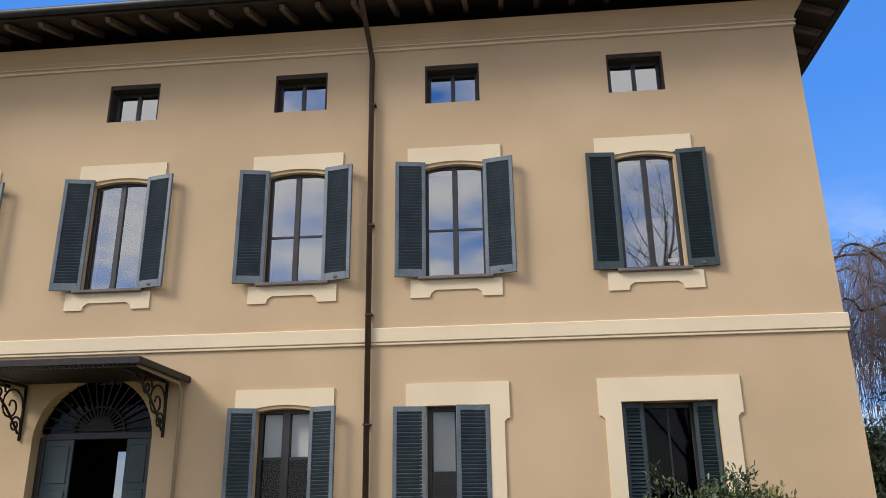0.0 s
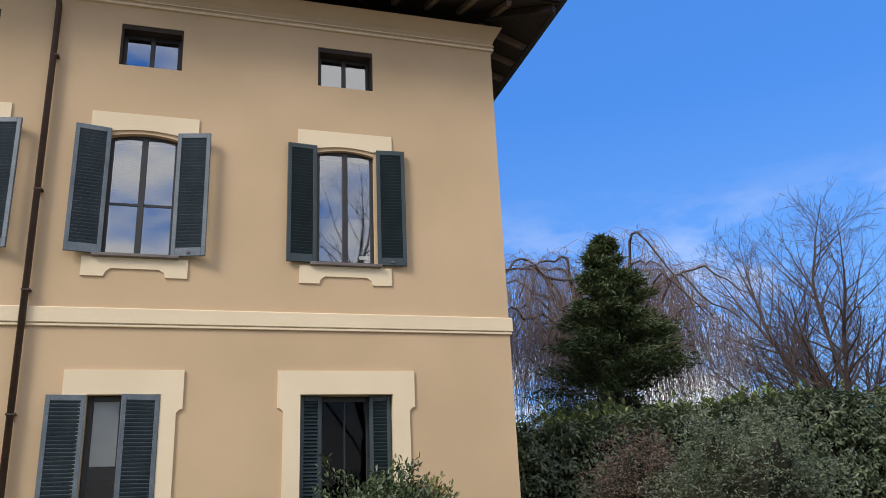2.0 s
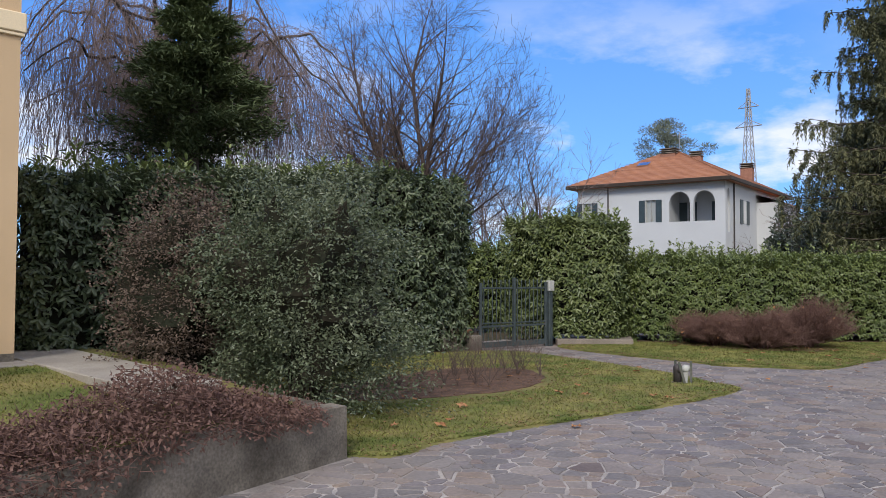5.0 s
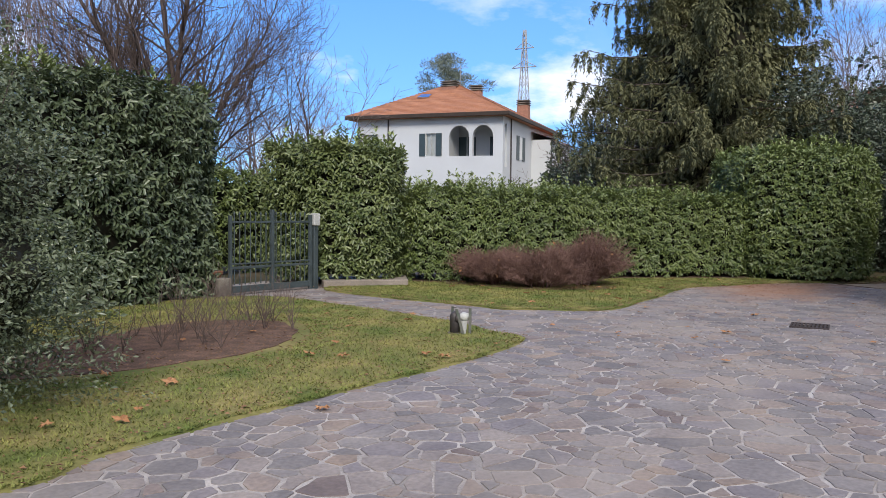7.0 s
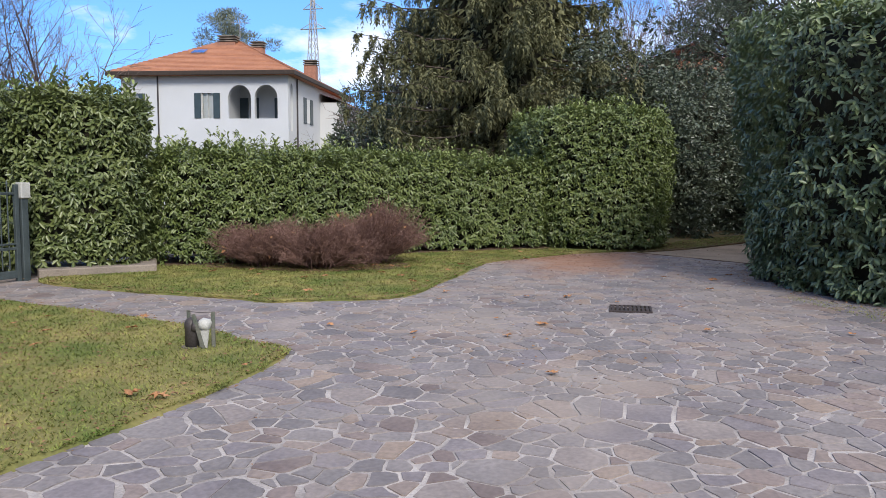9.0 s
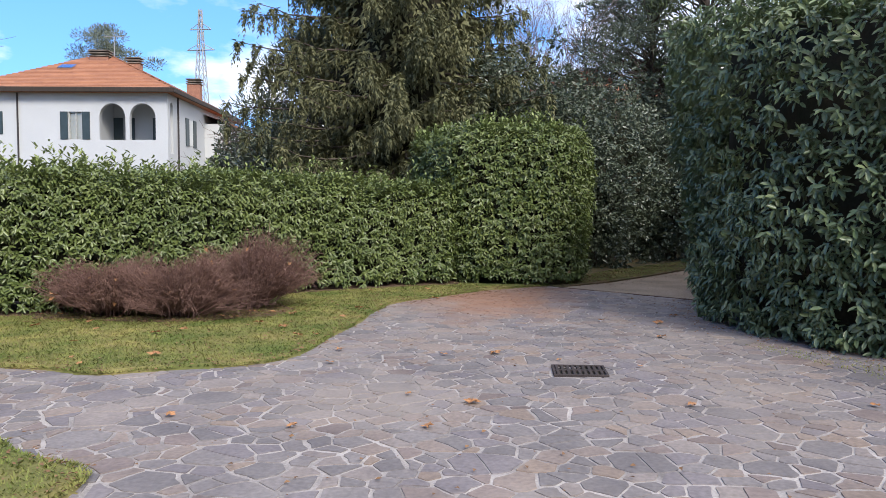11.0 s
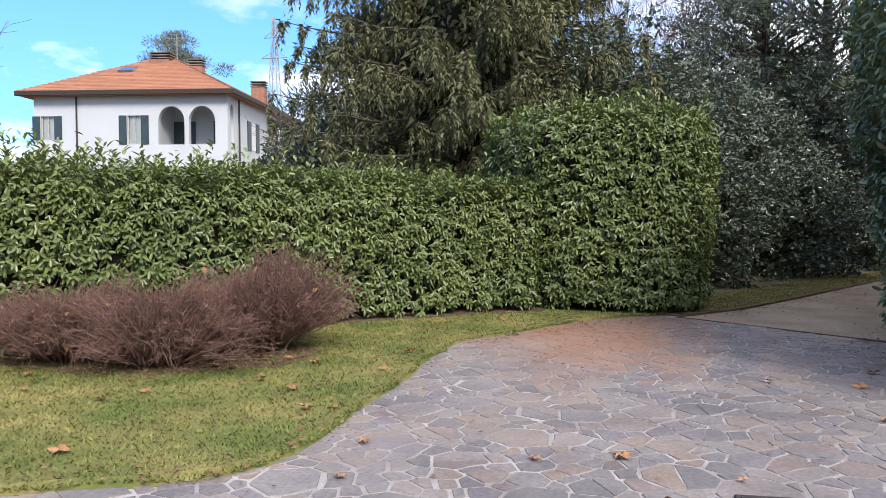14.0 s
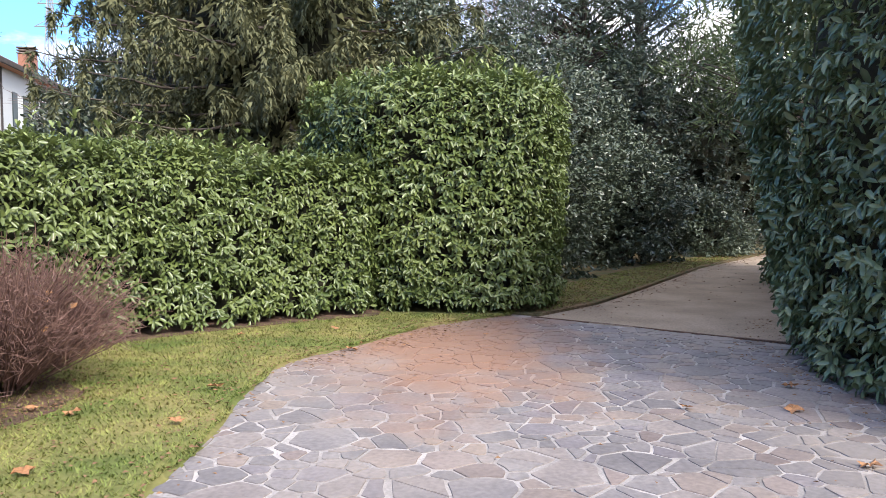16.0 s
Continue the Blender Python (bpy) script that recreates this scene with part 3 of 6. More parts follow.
    t = min(1.0, max(0.0, (y - wall_y(x)) / max(0.5, 11.2 - wall_y(x))))
    return 0.44 + 0.21 * t


_xs = np.linspace(-13.6, 6.2, 45)
_ts = np.linspace(0, 1, 12)
V = [(x, wall_y(x) + 0.12 + t * (13.6 - wall_y(x)), upper(x, wall_y(x) + 0.12 + t * (13.6 - wall_y(x)))) for x in _xs for t in _ts]
F = [(i * 12 + j, (i + 1) * 12 + j, (i + 1) * 12 + j + 1, i * 12 + j + 1) for i in range(44) for j in range(11)]
whole("lawn_3", Shape().add(V, F), M_LAWN, "raised winter lawn in front of the yellow villa", "lawn", kind="structure", smooth=True)

rw = thing("retaining_wall", "low stained concrete retaining wall with crumbling edges", "wall", kind="structure")
_s = Shape()
_n = 40
for k in range(_n):
    x0, x1 = -13.6 + (20.02) * k / _n, -13.6 + 20.02 * (k + 1) / _n
    y0, y1 = wall_y(x0), wall_y(x1)
    _s.add([(x0, y0, -0.1), (x1, y1, -0.1), (x1, y1 + 0.26, -0.1), (x0, y0 + 0.26, -0.1),
            (x0, y0 + 0.015, 0.475), (x1, y1 + 0.015, 0.475), (x1, y1 + 0.26, 0.475), (x0, y0 + 0.26, 0.475)],
           [(4, 5, 6, 7), (0, 1, 5, 4), (2, 3, 7, 6)] + ([(1, 2, 6, 5)] if k == _n - 1 else []) + ([(3, 0, 4, 7)] if k == 0 else []))
part("front_wall", _s, M_CONC, rw)
part("side_wall", Shape().box(6.14, 8.12, -0.1, 6.40, 13.6, 0.472), M_CONC, rw, bevel=0.015)

whole("house_apron", Shape().box(-13.6, 11.55, 0.4, 4.95, 12.1, 0.668), M_PATH, "narrow concrete strip along the foot of the house", "pavement", kind="structure", bevel=0.01)
whole("garden_path", Shape().prism([(4.95, 8.9), (5.75, 8.9), (5.9, 13.4), (4.98, 13.4)], 0.35, 0.672), M_PATH, "pale concrete garden path round the house corner", "path", kind="structure", bevel=0.01)

# ---- hedges ----
WHORL = 7


def hedge(name, label, poly, height, material, leaf=0.12, density=620, bulge=0.1, top_sprays=60, lean=0.0, group="hedges", base=0.0, seed=1, drop=0.12, core=0.3, gaps=0.10):
    """A clipped hedge: a coat of separate leaves over a solid core, near black for the shade inside."""
    g = np.random.default_rng(seed)
    hf = height if callable(height) else (lambda x, y: height)
    ob = thing(name, label, "hedge", group)
    n = len(poly)
    inner = grown(poly, -core)
    s = Shape()
    zt = [hf(x, y) - core for x, y in inner]
    v = [(x, y, base + 0.12) for x, y in inner] + [(x + lean * 0, y, z) for (x, y), z in zip(inner, zt)]
    f = [(i, (i + 1) % n, n + (i + 1) % n, n + i) for i in range(n)] + [tuple(range(n, 2 * n)), tuple(range(n - 1, -1, -1))]
    part("hedge_core", s.add(v, f), M_SHADE_FILL, ob, "solid near-black core for the shade inside the hedge")
    P, N, O, U = [], [], [], []
    for (x0, y0), (x1, y1) in zip(poly, poly[1:] + poly[:1]):
        ln = math.hypot(x1 - x0, y1 - y0)
        if ln < 1e-6:
            continue
        nx, ny = (y1 - y0) / ln, -(x1 - x0) / ln
        h = hf((x0 + x1) / 2, (y0 + y1) / 2) - base
        mx, my = (x0 + x1) / 2, (y0 + y1) / 2
        seen = any((a - mx) * nx + (b - my) * ny > -1.0 for a, b in ((2, 2), (8, 4), (15, 5.8))) and mx < 33 and my > -2.6
        k = max(1, int(ln * h * density / WHORL * (1.0 if seen else 0.1)))
        t = g.random(k)
        px, py = x0 + (x1 - x0) * t, y0 + (y1 - y0) * t
        hh = np.array([hf(a, b) for a, b in zip(px, py)]) - base
        z = base + drop * g.random(k) + g.random(k) * (hh - drop)
        P.append(np.stack([px, py, z], 1))
        rnd = np.clip((z - base - hh + 0.35) / 0.35, 0, 1)[:, None]
        N.append(np.concatenate([np.tile([nx, ny], (k, 1)) * (1 - 0.4 * rnd), 0.15 + 0.7 * rnd], 1))
        O.append(np.tile([nx, ny, 0.0], (k, 1)))
        U.append(rnd)
        P[-1][:, :2] -= np.array([[nx, ny]]) * 0.22 * rnd ** 2
        P[-1][:, :2] += np.array([[nx, ny]]) * lean * ((z - base) / hh)[:, None]
    xs, ys = [p[0] for p in poly], [p[1] for p in poly]
    k = int((max(xs) - min(xs)) * (max(ys) - min(ys)) * density / WHORL * 0.9)
    tx, ty = g.uniform(min(xs), max(xs), k), g.uniform(min(ys), max(ys), k)
    ok = inside(poly, tx, ty)
    tx, ty = tx[ok], ty[ok]
    P.append(np.stack([tx, ty, np.array([hf(a, b) for a, b in zip(tx, ty)]) - 0.03], 1))
    N.append(np.tile([0, 0, 1.0], (len(tx), 1)))
    O.append(np.concatenate([unit(g.normal(size=(len(tx), 2))), np.zeros((len(tx), 1))], 1))
    U.append(np.ones((len(tx), 1)))
    P, N, O, U = np.concatenate(P), unit(np.concatenate(N)), np.concatenate(O), np.concatenate(U)
    S = P + N * (bumpy(P, 1.1, bulge) + bumpy(P + 7, 3.3, bulge * 0.55) + bumpy(P * np.array([1, 1, 1.5]) + 3, 0.28, gaps) + g.normal(-0.025, 0.04, (len(P), 1)) - 0.13 * (g.random((len(P), 1)) < 0.3))
    # every shoot carries a whorl of leaves round its tip
    m = len(S)
    X = unit(O * g.uniform(0.5, 1.0, (m, 1)) + np.array([[0, 0, 1.0]]) * (g.uniform(-0.1, 0.75, (m, 1)) + 0.7 * U) + 0.42 * unit(g.normal(size=S.shape)))
    E1 = unit(np.cross(X, unit(g.normal(size=S.shape))))
    E2 = np.cross(X, E1)
    P, A, F_ = [], [], []
    for j in range(WHORL):
        t = j / (WHORL - 1)
        a = 2.4 * j + g.normal(0, 0.35, (m, 1))
        ring = E1 * np.cos(a) + E2 * np.sin(a)
        P.append(S + X * (t - 0.65) * leaf * 1.15)
        A.append(O * (0.1 + 0.5 * t) + ring * (0.95 - 0.25 * t) + np.array([[0, 0, 1.0]]) * (0.55 * U - 0.42) + g.normal(0, 0.12, (m, 3)))
        F_.append(X * 0.75 - ring * (0.1 + 0.15 * t) + np.array([[0, 0, 0.5]]) + g.normal(0, 0.2, (m, 3)))
    P, A, F_ = np.concatenate(P), unit(np.concatenate(A)), unit(np.concatenate(F_))
    L = leaf * g.uniform(0.7, 1.2, len(P))
    part("leaves", leaf_mesh("leaves", P, A, F_, L, L * g.uniform(0.36, 0.48, len(P)), material), material, ob, kind="stuff")
    if top_sprays:
        k = int(top_sprays * 10)
        i = g.integers(0, len(tx), top_sprays) if len(tx) else []
        SP, SA, SN = [], [], []
        for j in i:
            h = 0.06 + 0.4 * g.random() ** 2.5
            for q in range(9):
                w = g.random()
                SP.append((tx[j] + g.normal(0, 0.02), ty[j] + g.normal(0, 0.02), hf(tx[j], ty[j]) - 0.02 + h * w))
                a = g.uniform(0, 6.283)
                SA.append((math.cos(a) * 0.7, math.sin(a) * 0.7, g.uniform(0.3, 1.2)))
                SN.append((-math.cos(a) * 0.6, -math.sin(a) * 0.6, 0.8))
        L = leaf * g.uniform(0.8, 1.4, len(SP))
        part("shoot_growth", leaf_mesh("shoot_growth", SP, SA, SN, L, L * 0.4, M_SHOOT), M_SHOOT, ob, "pale upright shoots", kind="stuff")
    return ob


LOW = rounded([(19.1, 12.65), (19.8, 11.2), (22.97, 8.85), (23.8, 7.85), (24.55, 6.8), (24.75, 6.2), (26.8, 6.9), (26.2, 8.6), (24.6, 10.3), (21.4, 12.7), (20.6, 13.8)], 0.4)
hedge("laurel_hedge", "low clipped cherry-laurel hedge, glossy mid-green leaves", LOW, lambda x, y: 2.18 - 0.15 * min(1, max(0, (x - 20.5) / 3.5)) + 0.06 * math.sin(x * 2.1 + y), M_LAUREL_LIGHT, 0.092, 1350, 0.08, 420, seed=2, base=0.10)
# Soil-coloured strip stands in for the shaded gap at the hedge foot.
sheet(grown(LOW, 0.10), 0.054, "hedge_foot_shade", M_SOIL, "dark soil-coloured strip for the shade under the low hedge", "flower bed", 0.03)
BLOCK = rounded([(25.0, 6.35), (24.8, 5.6), (24.8, 4.3), (25.45, 3.7), (27.2, 3.5), (28.8, 4.4), (28.4, 7.2), (26.4, 7.4)], 0.5)
hedge("laurel_hedge", "tall square-clipped laurel block at the end of the hedge", BLOCK, lambda x, y: 3.25 - 0.05 * abs(y - 5.6), M_LAUREL_LIGHT, 0.10, 1200, 0.09, 260, seed=3, lean=0.1, base=0.12)
RIGHT = rounded([(22.1, 1.9), (20.8, 2.1), (19.6, 1.95), (18.6, 1.75), (17.6, 0.95), (16.6, -0.4), (15.4, -2.2), (17.5, -3.5), (23.5, -2.6), (30.5, -4.2), (31.5, -2.4), (28.6, -1.0), (24.2, 1.0)], 0.5)
hedge("laurel_hedge", "very tall dark laurel hedge beside the drive", RIGHT, lambda x, y: 4.15 + 0.2 * math.sin(x * 1.3), M_LAUREL_TALL, 0.125, 590, 0.2, 90, lean=0.6, seed=4)
HA = rounded([(5.25, 13.15), (6.6, 13.2), (8.5, 13.5), (10.6, 13.9), (13, 13.85), (14.7, 13.95), (15.0, 14.6), (15.0, 15.4), (10, 15.5), (5.3, 14.6)], 0.35)
hedge("laurel_hedge", "tall clipped laurel hedge between the house and the gate", HA, lambda x, y: 3.1 + 0.6 * min(1, max(0, (x - 6) / 6)), M_LAUREL_DARK, 0.12, 700, 0.13, 160, seed=5)
HB = rounded([(17.15, 13.75), (18.1, 12.45), (19.35, 12.75), (20.3, 14.3), (19.2, 16.0), (17.6, 15.6)], 0.35)
hedge("laurel_hedge", "clipped laurel block on a kerb beside the gate", HB, lambda x, y: 3.05, M_LAUREL, 0.12, 850, 0.1, 90, base=0.13, seed=6)
HC = rounded([(15.0, 18.5), (21.5, 17.5), (21.8, 18.7), (15.2, 19.7)], 0.3)
hedge("laurel_hedge", "laurel hedge seen through the iron gate", HC, 2.6, M_LAUREL_LIGHT, 0.14, 420, 0.1, 20, seed=7)

# ---- yellow villa ----
X0, X1, YF, YB = -14.0, 4.86, 12.0, 22.0
ZB, ZT = 0.6, 10.2
WALL_D = 0.42
UP = [(-9.75, 0.5), (-6.7, 0.5), (-3.59, 0.5), (-0.93, 0.5), (2.17, 0.47)]
OPEN = [(c - h, 5.5, c + h, 7.46) for c, h in UP]
OPEN += [(c - 0.47, 8.63, c + 0.47, 9.37) for c in (-9.75, -6.68, -3.61, -0.94, 2.18)]
OPEN += [(-4.06, 1.55, -3.18, 3.5), (-1.42, 0.67, -0.46, 3.48), (1.48, 0.67, 2.88, 3.47), (-7.65, 0.67, -5.7, 4.07)]

villa = thing("villa", "two-storey ochre yellow villa with cream trim and dark eaves", "house")


def pierced(x0, z0, x1, z1, holes):
    """A wall in x and z with its openings cut through its thickness."""
    xs = sorted({x0, x1, *[h[0] for h in holes], *[h[2] for h in holes]})
    zs = sorted({z0, z1, *[h[1] for h in holes], *[h[3] for h in holes]})
    bm = bmesh.new()
    grid = {}
    def vert(i, j):
        if (i, j) not in grid:
            grid[i, j] = bm.verts.new((xs[i], YF, zs[j]))
        return grid[i, j]
    for i in range(len(xs) - 1):
        for j in range(len(zs) - 1):
            cx, cz = (xs[i] + xs[i + 1]) / 2, (zs[j] + zs[j + 1]) / 2
            if any(h[0] < cx < h[2] and h[1] < cz < h[3] for h in holes):
                continue
            bm.faces.new((vert(i, j), vert(i + 1, j), vert(i + 1, j + 1), vert(i, j + 1)))
    r = bmesh.ops.extrude_face_region(bm, geom=list(bm.faces))
    bmesh.ops.translate(bm, verts=[g for g in r["geom"] if isinstance(g, bmesh.types.BMVert)], vec=(0, WALL_D, 0))
    bmesh.ops.recalc_face_normals(bm, faces=bm.faces)
    me = bpy.data.meshes.new("front_wall")
    bm.to_mesh(me)
    bm.free()
    return me


part("front_wall", pierced(X0, ZB, X1, ZT, OPEN), M_WALL, villa)
part("side_wall", Shape().box(X1 - WALL_D, YF + WALL_D, ZB, X1, YB, ZT), M_WALL, villa)
part("side_wall", Shape().box(X0, YF + WALL_D, ZB, X0 + WALL_D, YB, ZT), M_WALL, villa)
part("back_wall", Shape().box(X0 + WALL_D, YB - WALL_D, ZB, X1 - WALL_D, YB, ZT), M_WALL, villa)
# Unseen inner floors and partition, painted near black for the dark behind glass.
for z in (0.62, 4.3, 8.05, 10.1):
    part("inner_floor", Shape().box(X0 + WALL_D, YF + WALL_D, z - 0.12, X1 - WALL_D, YB - WALL_D, z), M_ROOM_SHADE, villa)
part("partition", Shape().box(X0 + WALL_D, 16.5, 0.62, X1 - WALL_D, 16.6, 10.0), M_ROOM_SHADE, villa)
part("damp_plinth", Shape().box(X0 + 0.02, YF - 0.006, 0.6, 1.23, YF + 0.002, 0.78).box(3.15, YF - 0.006, 0.6, X1, YF + 0.002, 0.76), M_CONC, villa, "stained foot of the wall")


def arc_head(cx, half, ztop, rise, y0, y1, steps=14):
    """The curved underside that closes the head of an opening."""
    pts = [(cx - half, ztop), (cx + half, ztop)]
    rad = (half * half + rise * rise) / (2 * rise)
    a = math.asin(min(1, half / rad))
    for k in range(steps + 1):
        t = a - 2 * a * k / steps
        pts.append((cx + rad * math.sin(t), ztop - rad + rad * math.cos(t) - 0.003))
    return Shape().plate(pts[::-1], y0, y1)


for c, h in UP:
    part("window_head", arc_head(c, h, 7.463, 0.07, YF - 0.001, YF + 0.3), M_WALL, villa)
part("door_head", arc_head(-6.675, 0.975, 4.073, 0.93, YF - 0.001, YF + 0.3, 28), M_WALL, villa)
part("window_head", arc_head(-3.62, 0.44, 3.503, 0.05, YF - 0.001, YF + 0.3), M_WALL, villa)

part("vent_grille", Shape().box(3.36, YF - 0.015, 0.86, 3.62, YF + 0.01, 1.0).box(3.38, YF - 0.022, 0.92, 3.60, YF - 0.014, 0.94), M_IRON, villa, "small dark vent grille")

# mouldings
part("string_course", Shape().box(X0 - 0.03, YF - 0.05, 4.47, X1 + 0.05, YF, 4.70).box(X1, YF, 4.47, X1 + 0.05, YB, 4.70), M_TRIM, villa, bevel=0.012)
part("string_moulding", Shape().box(X0 - 0.03, YF - 0.035, 4.425, X1 + 0.035, YF, 4.466).box(X1, YF, 4.425, X1 + 0.035, YB, 4.466), M_TRIM, villa, bevel=0.008)
part("cornice", Shape().add([(X0, YF - 0.02, 9.74), (X1 + 0.02, YF - 0.02, 9.74), (X1 + 0.05, YF - 0.05, 9.9), (X0, YF - 0.05, 9.9), (X1 + 0.19, YF - 0.19, 10.12), (X0, YF - 0.19, 10.12),
                              (X1 + 0.02, YB, 9.74), (X1 + 0.05, YB, 9.9), (X1 + 0.19, YB, 10.12), (X0, YF + 0.1, 10.12), (X1 - 0.1, YF + 0.1, 10.12), (X1 - 0.1, YB, 10.12), (X1 - 0.1, YB, 9.74), (X0, YF + 0.1, 9.74), (X1 - 0.1, YF + 0.1, 9.74)],
                             [(0, 1, 2, 3), (3, 2, 4, 5), (1, 6, 7, 2), (2, 7, 8, 4), (5, 4, 10, 9), (4, 8, 11, 10), (0, 13, 14, 1), (1, 14, 12, 6)]), M_WALL, villa)
part("cornice_line", Shape().box(X0, YF - 0.045, 9.70, X1 + 0.045, YF, 9.735).box(X1, YF, 9.70, X1 + 0.045, YB, 9.735), M_TRIM, villa)
part("cornice_line", Shape().box(X0, YF - 0.055, 9.78, X1 + 0.055, YF, 9.80).box(X1, YF, 9.78, X1 + 0.055, YB, 9.80), M_TRIM, villa)


def ears(x0, x1, inner0, inner1, ztop, zin, zear, zbot, step=0.085):
    """A cream surround with shoulders, in two legs and a head."""
    return (Shape().plate([(x0, zear), (inner0, zear), (inner0, zin), (inner1, zin), (inner1, zear), (x1, zear), (x1, ztop), (x0, ztop)], YF - 0.03, YF + 0.06)
            .plate([(x0 + step, zbot), (inner0, zbot), (inner0, zear), (x0 + step * 0.4, zear), (x0 + step, zear - 0.05)], YF - 0.03, YF + 0.06)
            .plate([(inner1, zbot), (x1 - step, zbot), (x1 - step, zear - 0.05), (x1 - step * 0.4, zear), (inner1, zear)], YF - 0.03, YF + 0.06))


part("door_surround", ears(1.15, 3.22, 1.482, 2.878, 3.82, 3.468, 3.27, 0.67), M_TRIM, villa, "cream shouldered surround")
part("door_surround", ears(-1.73, -0.16, -1.418, -0.462, 3.82, 3.478, 3.27, 0.67), M_TRIM, villa, "cream shouldered surround")
for c, h in UP + [(-3.62, 0.47)]:
    low = c == -3.62
    zt, zb = (3.79, 3.49) if low else (7.78, 7.455)
    rise = 0.05
    pts = [(c - 0.78, zb + 0.02)] + [(c - h, zb + 0.02)] + [(c - h + 2 * h * k / 10, zb + 0.01 + rise * math.sin(math.pi * k / 10)) for k in range(11)] + [(c + h, zb + 0.02), (c + 0.78, zb + 0.02), (c + 0.78, zt), (c - 0.78, zt)]
    part("lintel_panel", Shape().plate(pts, YF - 0.025, YF + 0.0), M_TRIM, villa, "flat cream panel over the window")
    if not low:
        a = [(c - 0.73, 5.46), (c - 0.73, 5.17), (c - 0.42, 5.17), (c - 0.40, 5.24), (c - 0.33, 5.29), (c + 0.33, 5.29), (c + 0.40, 5.24), (c + 0.42, 5.17), (c + 0.73, 5.17), (c + 0.73, 5.46)]
        part("apron_panel", Shape().plate(a, YF - 0.025, YF), M_TRIM, villa, "notched cream panel under the window")
        part("window_sill", Shape().box(c - h - 0.1, YF - 0.1, 5.455, c + h + 0.1, YF + 0.2, 5.505), M_SILL, villa, bevel=0.008)
part("window_sill", Shape().box(-4.15, YF - 0.1, 1.5, -3.1, YF + 0.2, 1.552), M_SILL, villa, bevel=0.008)
part("door_step", Shape().box(1.35, YF - 0.2, 0.62, 3.0, YF + 0.3, 0.70), M_SILL, villa, bevel=0.01)
part("door_step", Shape().box(-1.5, YF - 0.15, 0.62, -0.4, YF + 0.3, 0.69), M_SILL, villa, bevel=0.01)


def casement(x0, z0, x1, z1, y, bars=(0.55,), name="window", parent=villa, f=0.07, glass=M_GLASS, blind=None, mid=0.06):
    """A two-leaf casement with its glass, set back in the opening."""
    c = (x0 + x1) / 2
    w = part(name, Shape().box(x0, y, z0, x0 + f, y + 0.06, z1).box(x1 - f, y, z0, x1, y + 0.06, z1).box(x0 + f, y, z0, x1 - f, y + 0.06, z0 + f).box(x0 + f, y, z1 - f, x1 - f, y + 0.06, z1), M_FRAMEW, parent, bevel=0.006)
    part("meeting_stile", Shape().box(c - mid, y - 0.012, z0 + f * 0.6, c + mid, y + 0.05, z1 - f * 0.6), M_FRAMEW, w, bevel=0.006)
    for b in bars:
        zb = z0 + (z1 - z0) * b
        part("glazing_bar", Shape().box(x0 + f, y + 0.004, zb - 0.018, c - mid, y + 0.045, zb + 0.018).box(c + mid, y + 0.004, zb - 0.018, x1 - f, y + 0.045, zb + 0.018), M_FRAMEW, w)
    for a, b in ((x0 + f, c - mid), (c + mid, x1 - f)):
        g = part("pane", Shape().add([(a, y + 0.02, z0 + f), (b, y + 0.02, z0 + f), (b, y + 0.02, z1 - f), (a, y + 0.02, z1 - f)], [(0, 1, 2, 3)]), glass, w)
        g.visible_shadow = False
        if blind:
            part("blind", Shape().box(a + 0.01, y + 0.08, z0 + (z1 - z0) * blind, b - 0.01, y + 0.1, z1 - f), M_BLIND, w, "pale roller blind")
    return w


for i, (c, h) in enumerate(UP):
    casement(c - h, 5.505, c + h, 7.46, YF + (0.07 if i == 4 else 0.09), () if i in (1, 4) else (0.42,), f=0.06, mid=0.045)
for c in (-9.75, -6.68, -3.61, -0.94, 2.18):
    casement(c - 0.44, 8.66, c + 0.44, 9.29, YF + 0.2, (), f=0.055, mid=0.035)
    part("attic_reveal", Shape().box(c - 0.47, YF + 0.015, 9.29, c + 0.47, YF + 0.3, 9.372).box(c - 0.472, YF + 0.015, 8.66, c - 0.44, YF + 0.3, 9.29).box(c + 0.44, YF + 0.015, 8.66, c + 0.472, YF + 0.3, 9.29), M_WOOD_DARK, villa, "brown wooden reveal")
casement(-4.06, 1.56, -3.18, 3.5, YF + 0.16, (0.62,), blind=0.63, glass=M_GLASS_LOW)
casement(-1.42, 0.69, -0.46, 3.48, YF + 0.16, (0.6,), blind=0.66, glass=M_GLASS_LOW)
part("white_card", Shape().box(2.40, YF + 0.075, 5.62, 2.55, YF + 0.085, 5.68), M_WHITEPL, villa, "small white card on the glass")


def shutter(width, height, skylit, tilt=52):
    """One louvred shutter, hinged at x = 0 and reaching along x; its front looks along -y."""
    ob = bpy.data.objects.new("shutter", None)
    scene.collection.objects.link(ob)
    # The flagged shutters take the copies with sky light in their colour.
    mtl = M_SHUT_LIT if skylit else M_SHUT
    st = 0.062
    part("shutter_frame", Shape().box(0, -0.022, 0, st, 0.022, height).box(width - st, -0.022, 0, width, 0.022, height).box(st, -0.022, 0, width - st, 0.022, 0.13).box(st, -0.022, height - 0.08, width - st, 0.022, height), M_SHUT_FRAME_LIT if skylit else M_SHUT, ob, bevel=0.004)
    n = int((height - 0.21) / 0.052)
    for k in range(n):
        z = 0.15 + k * (height - 0.24) / (n - 1)
        s = Shape().box(st - 0.004, -0.03, -0.004, width - st + 0.004, 0.03, 0.004, pose(0, 0, z, tilt))
        part("louvre", s, mtl, ob)
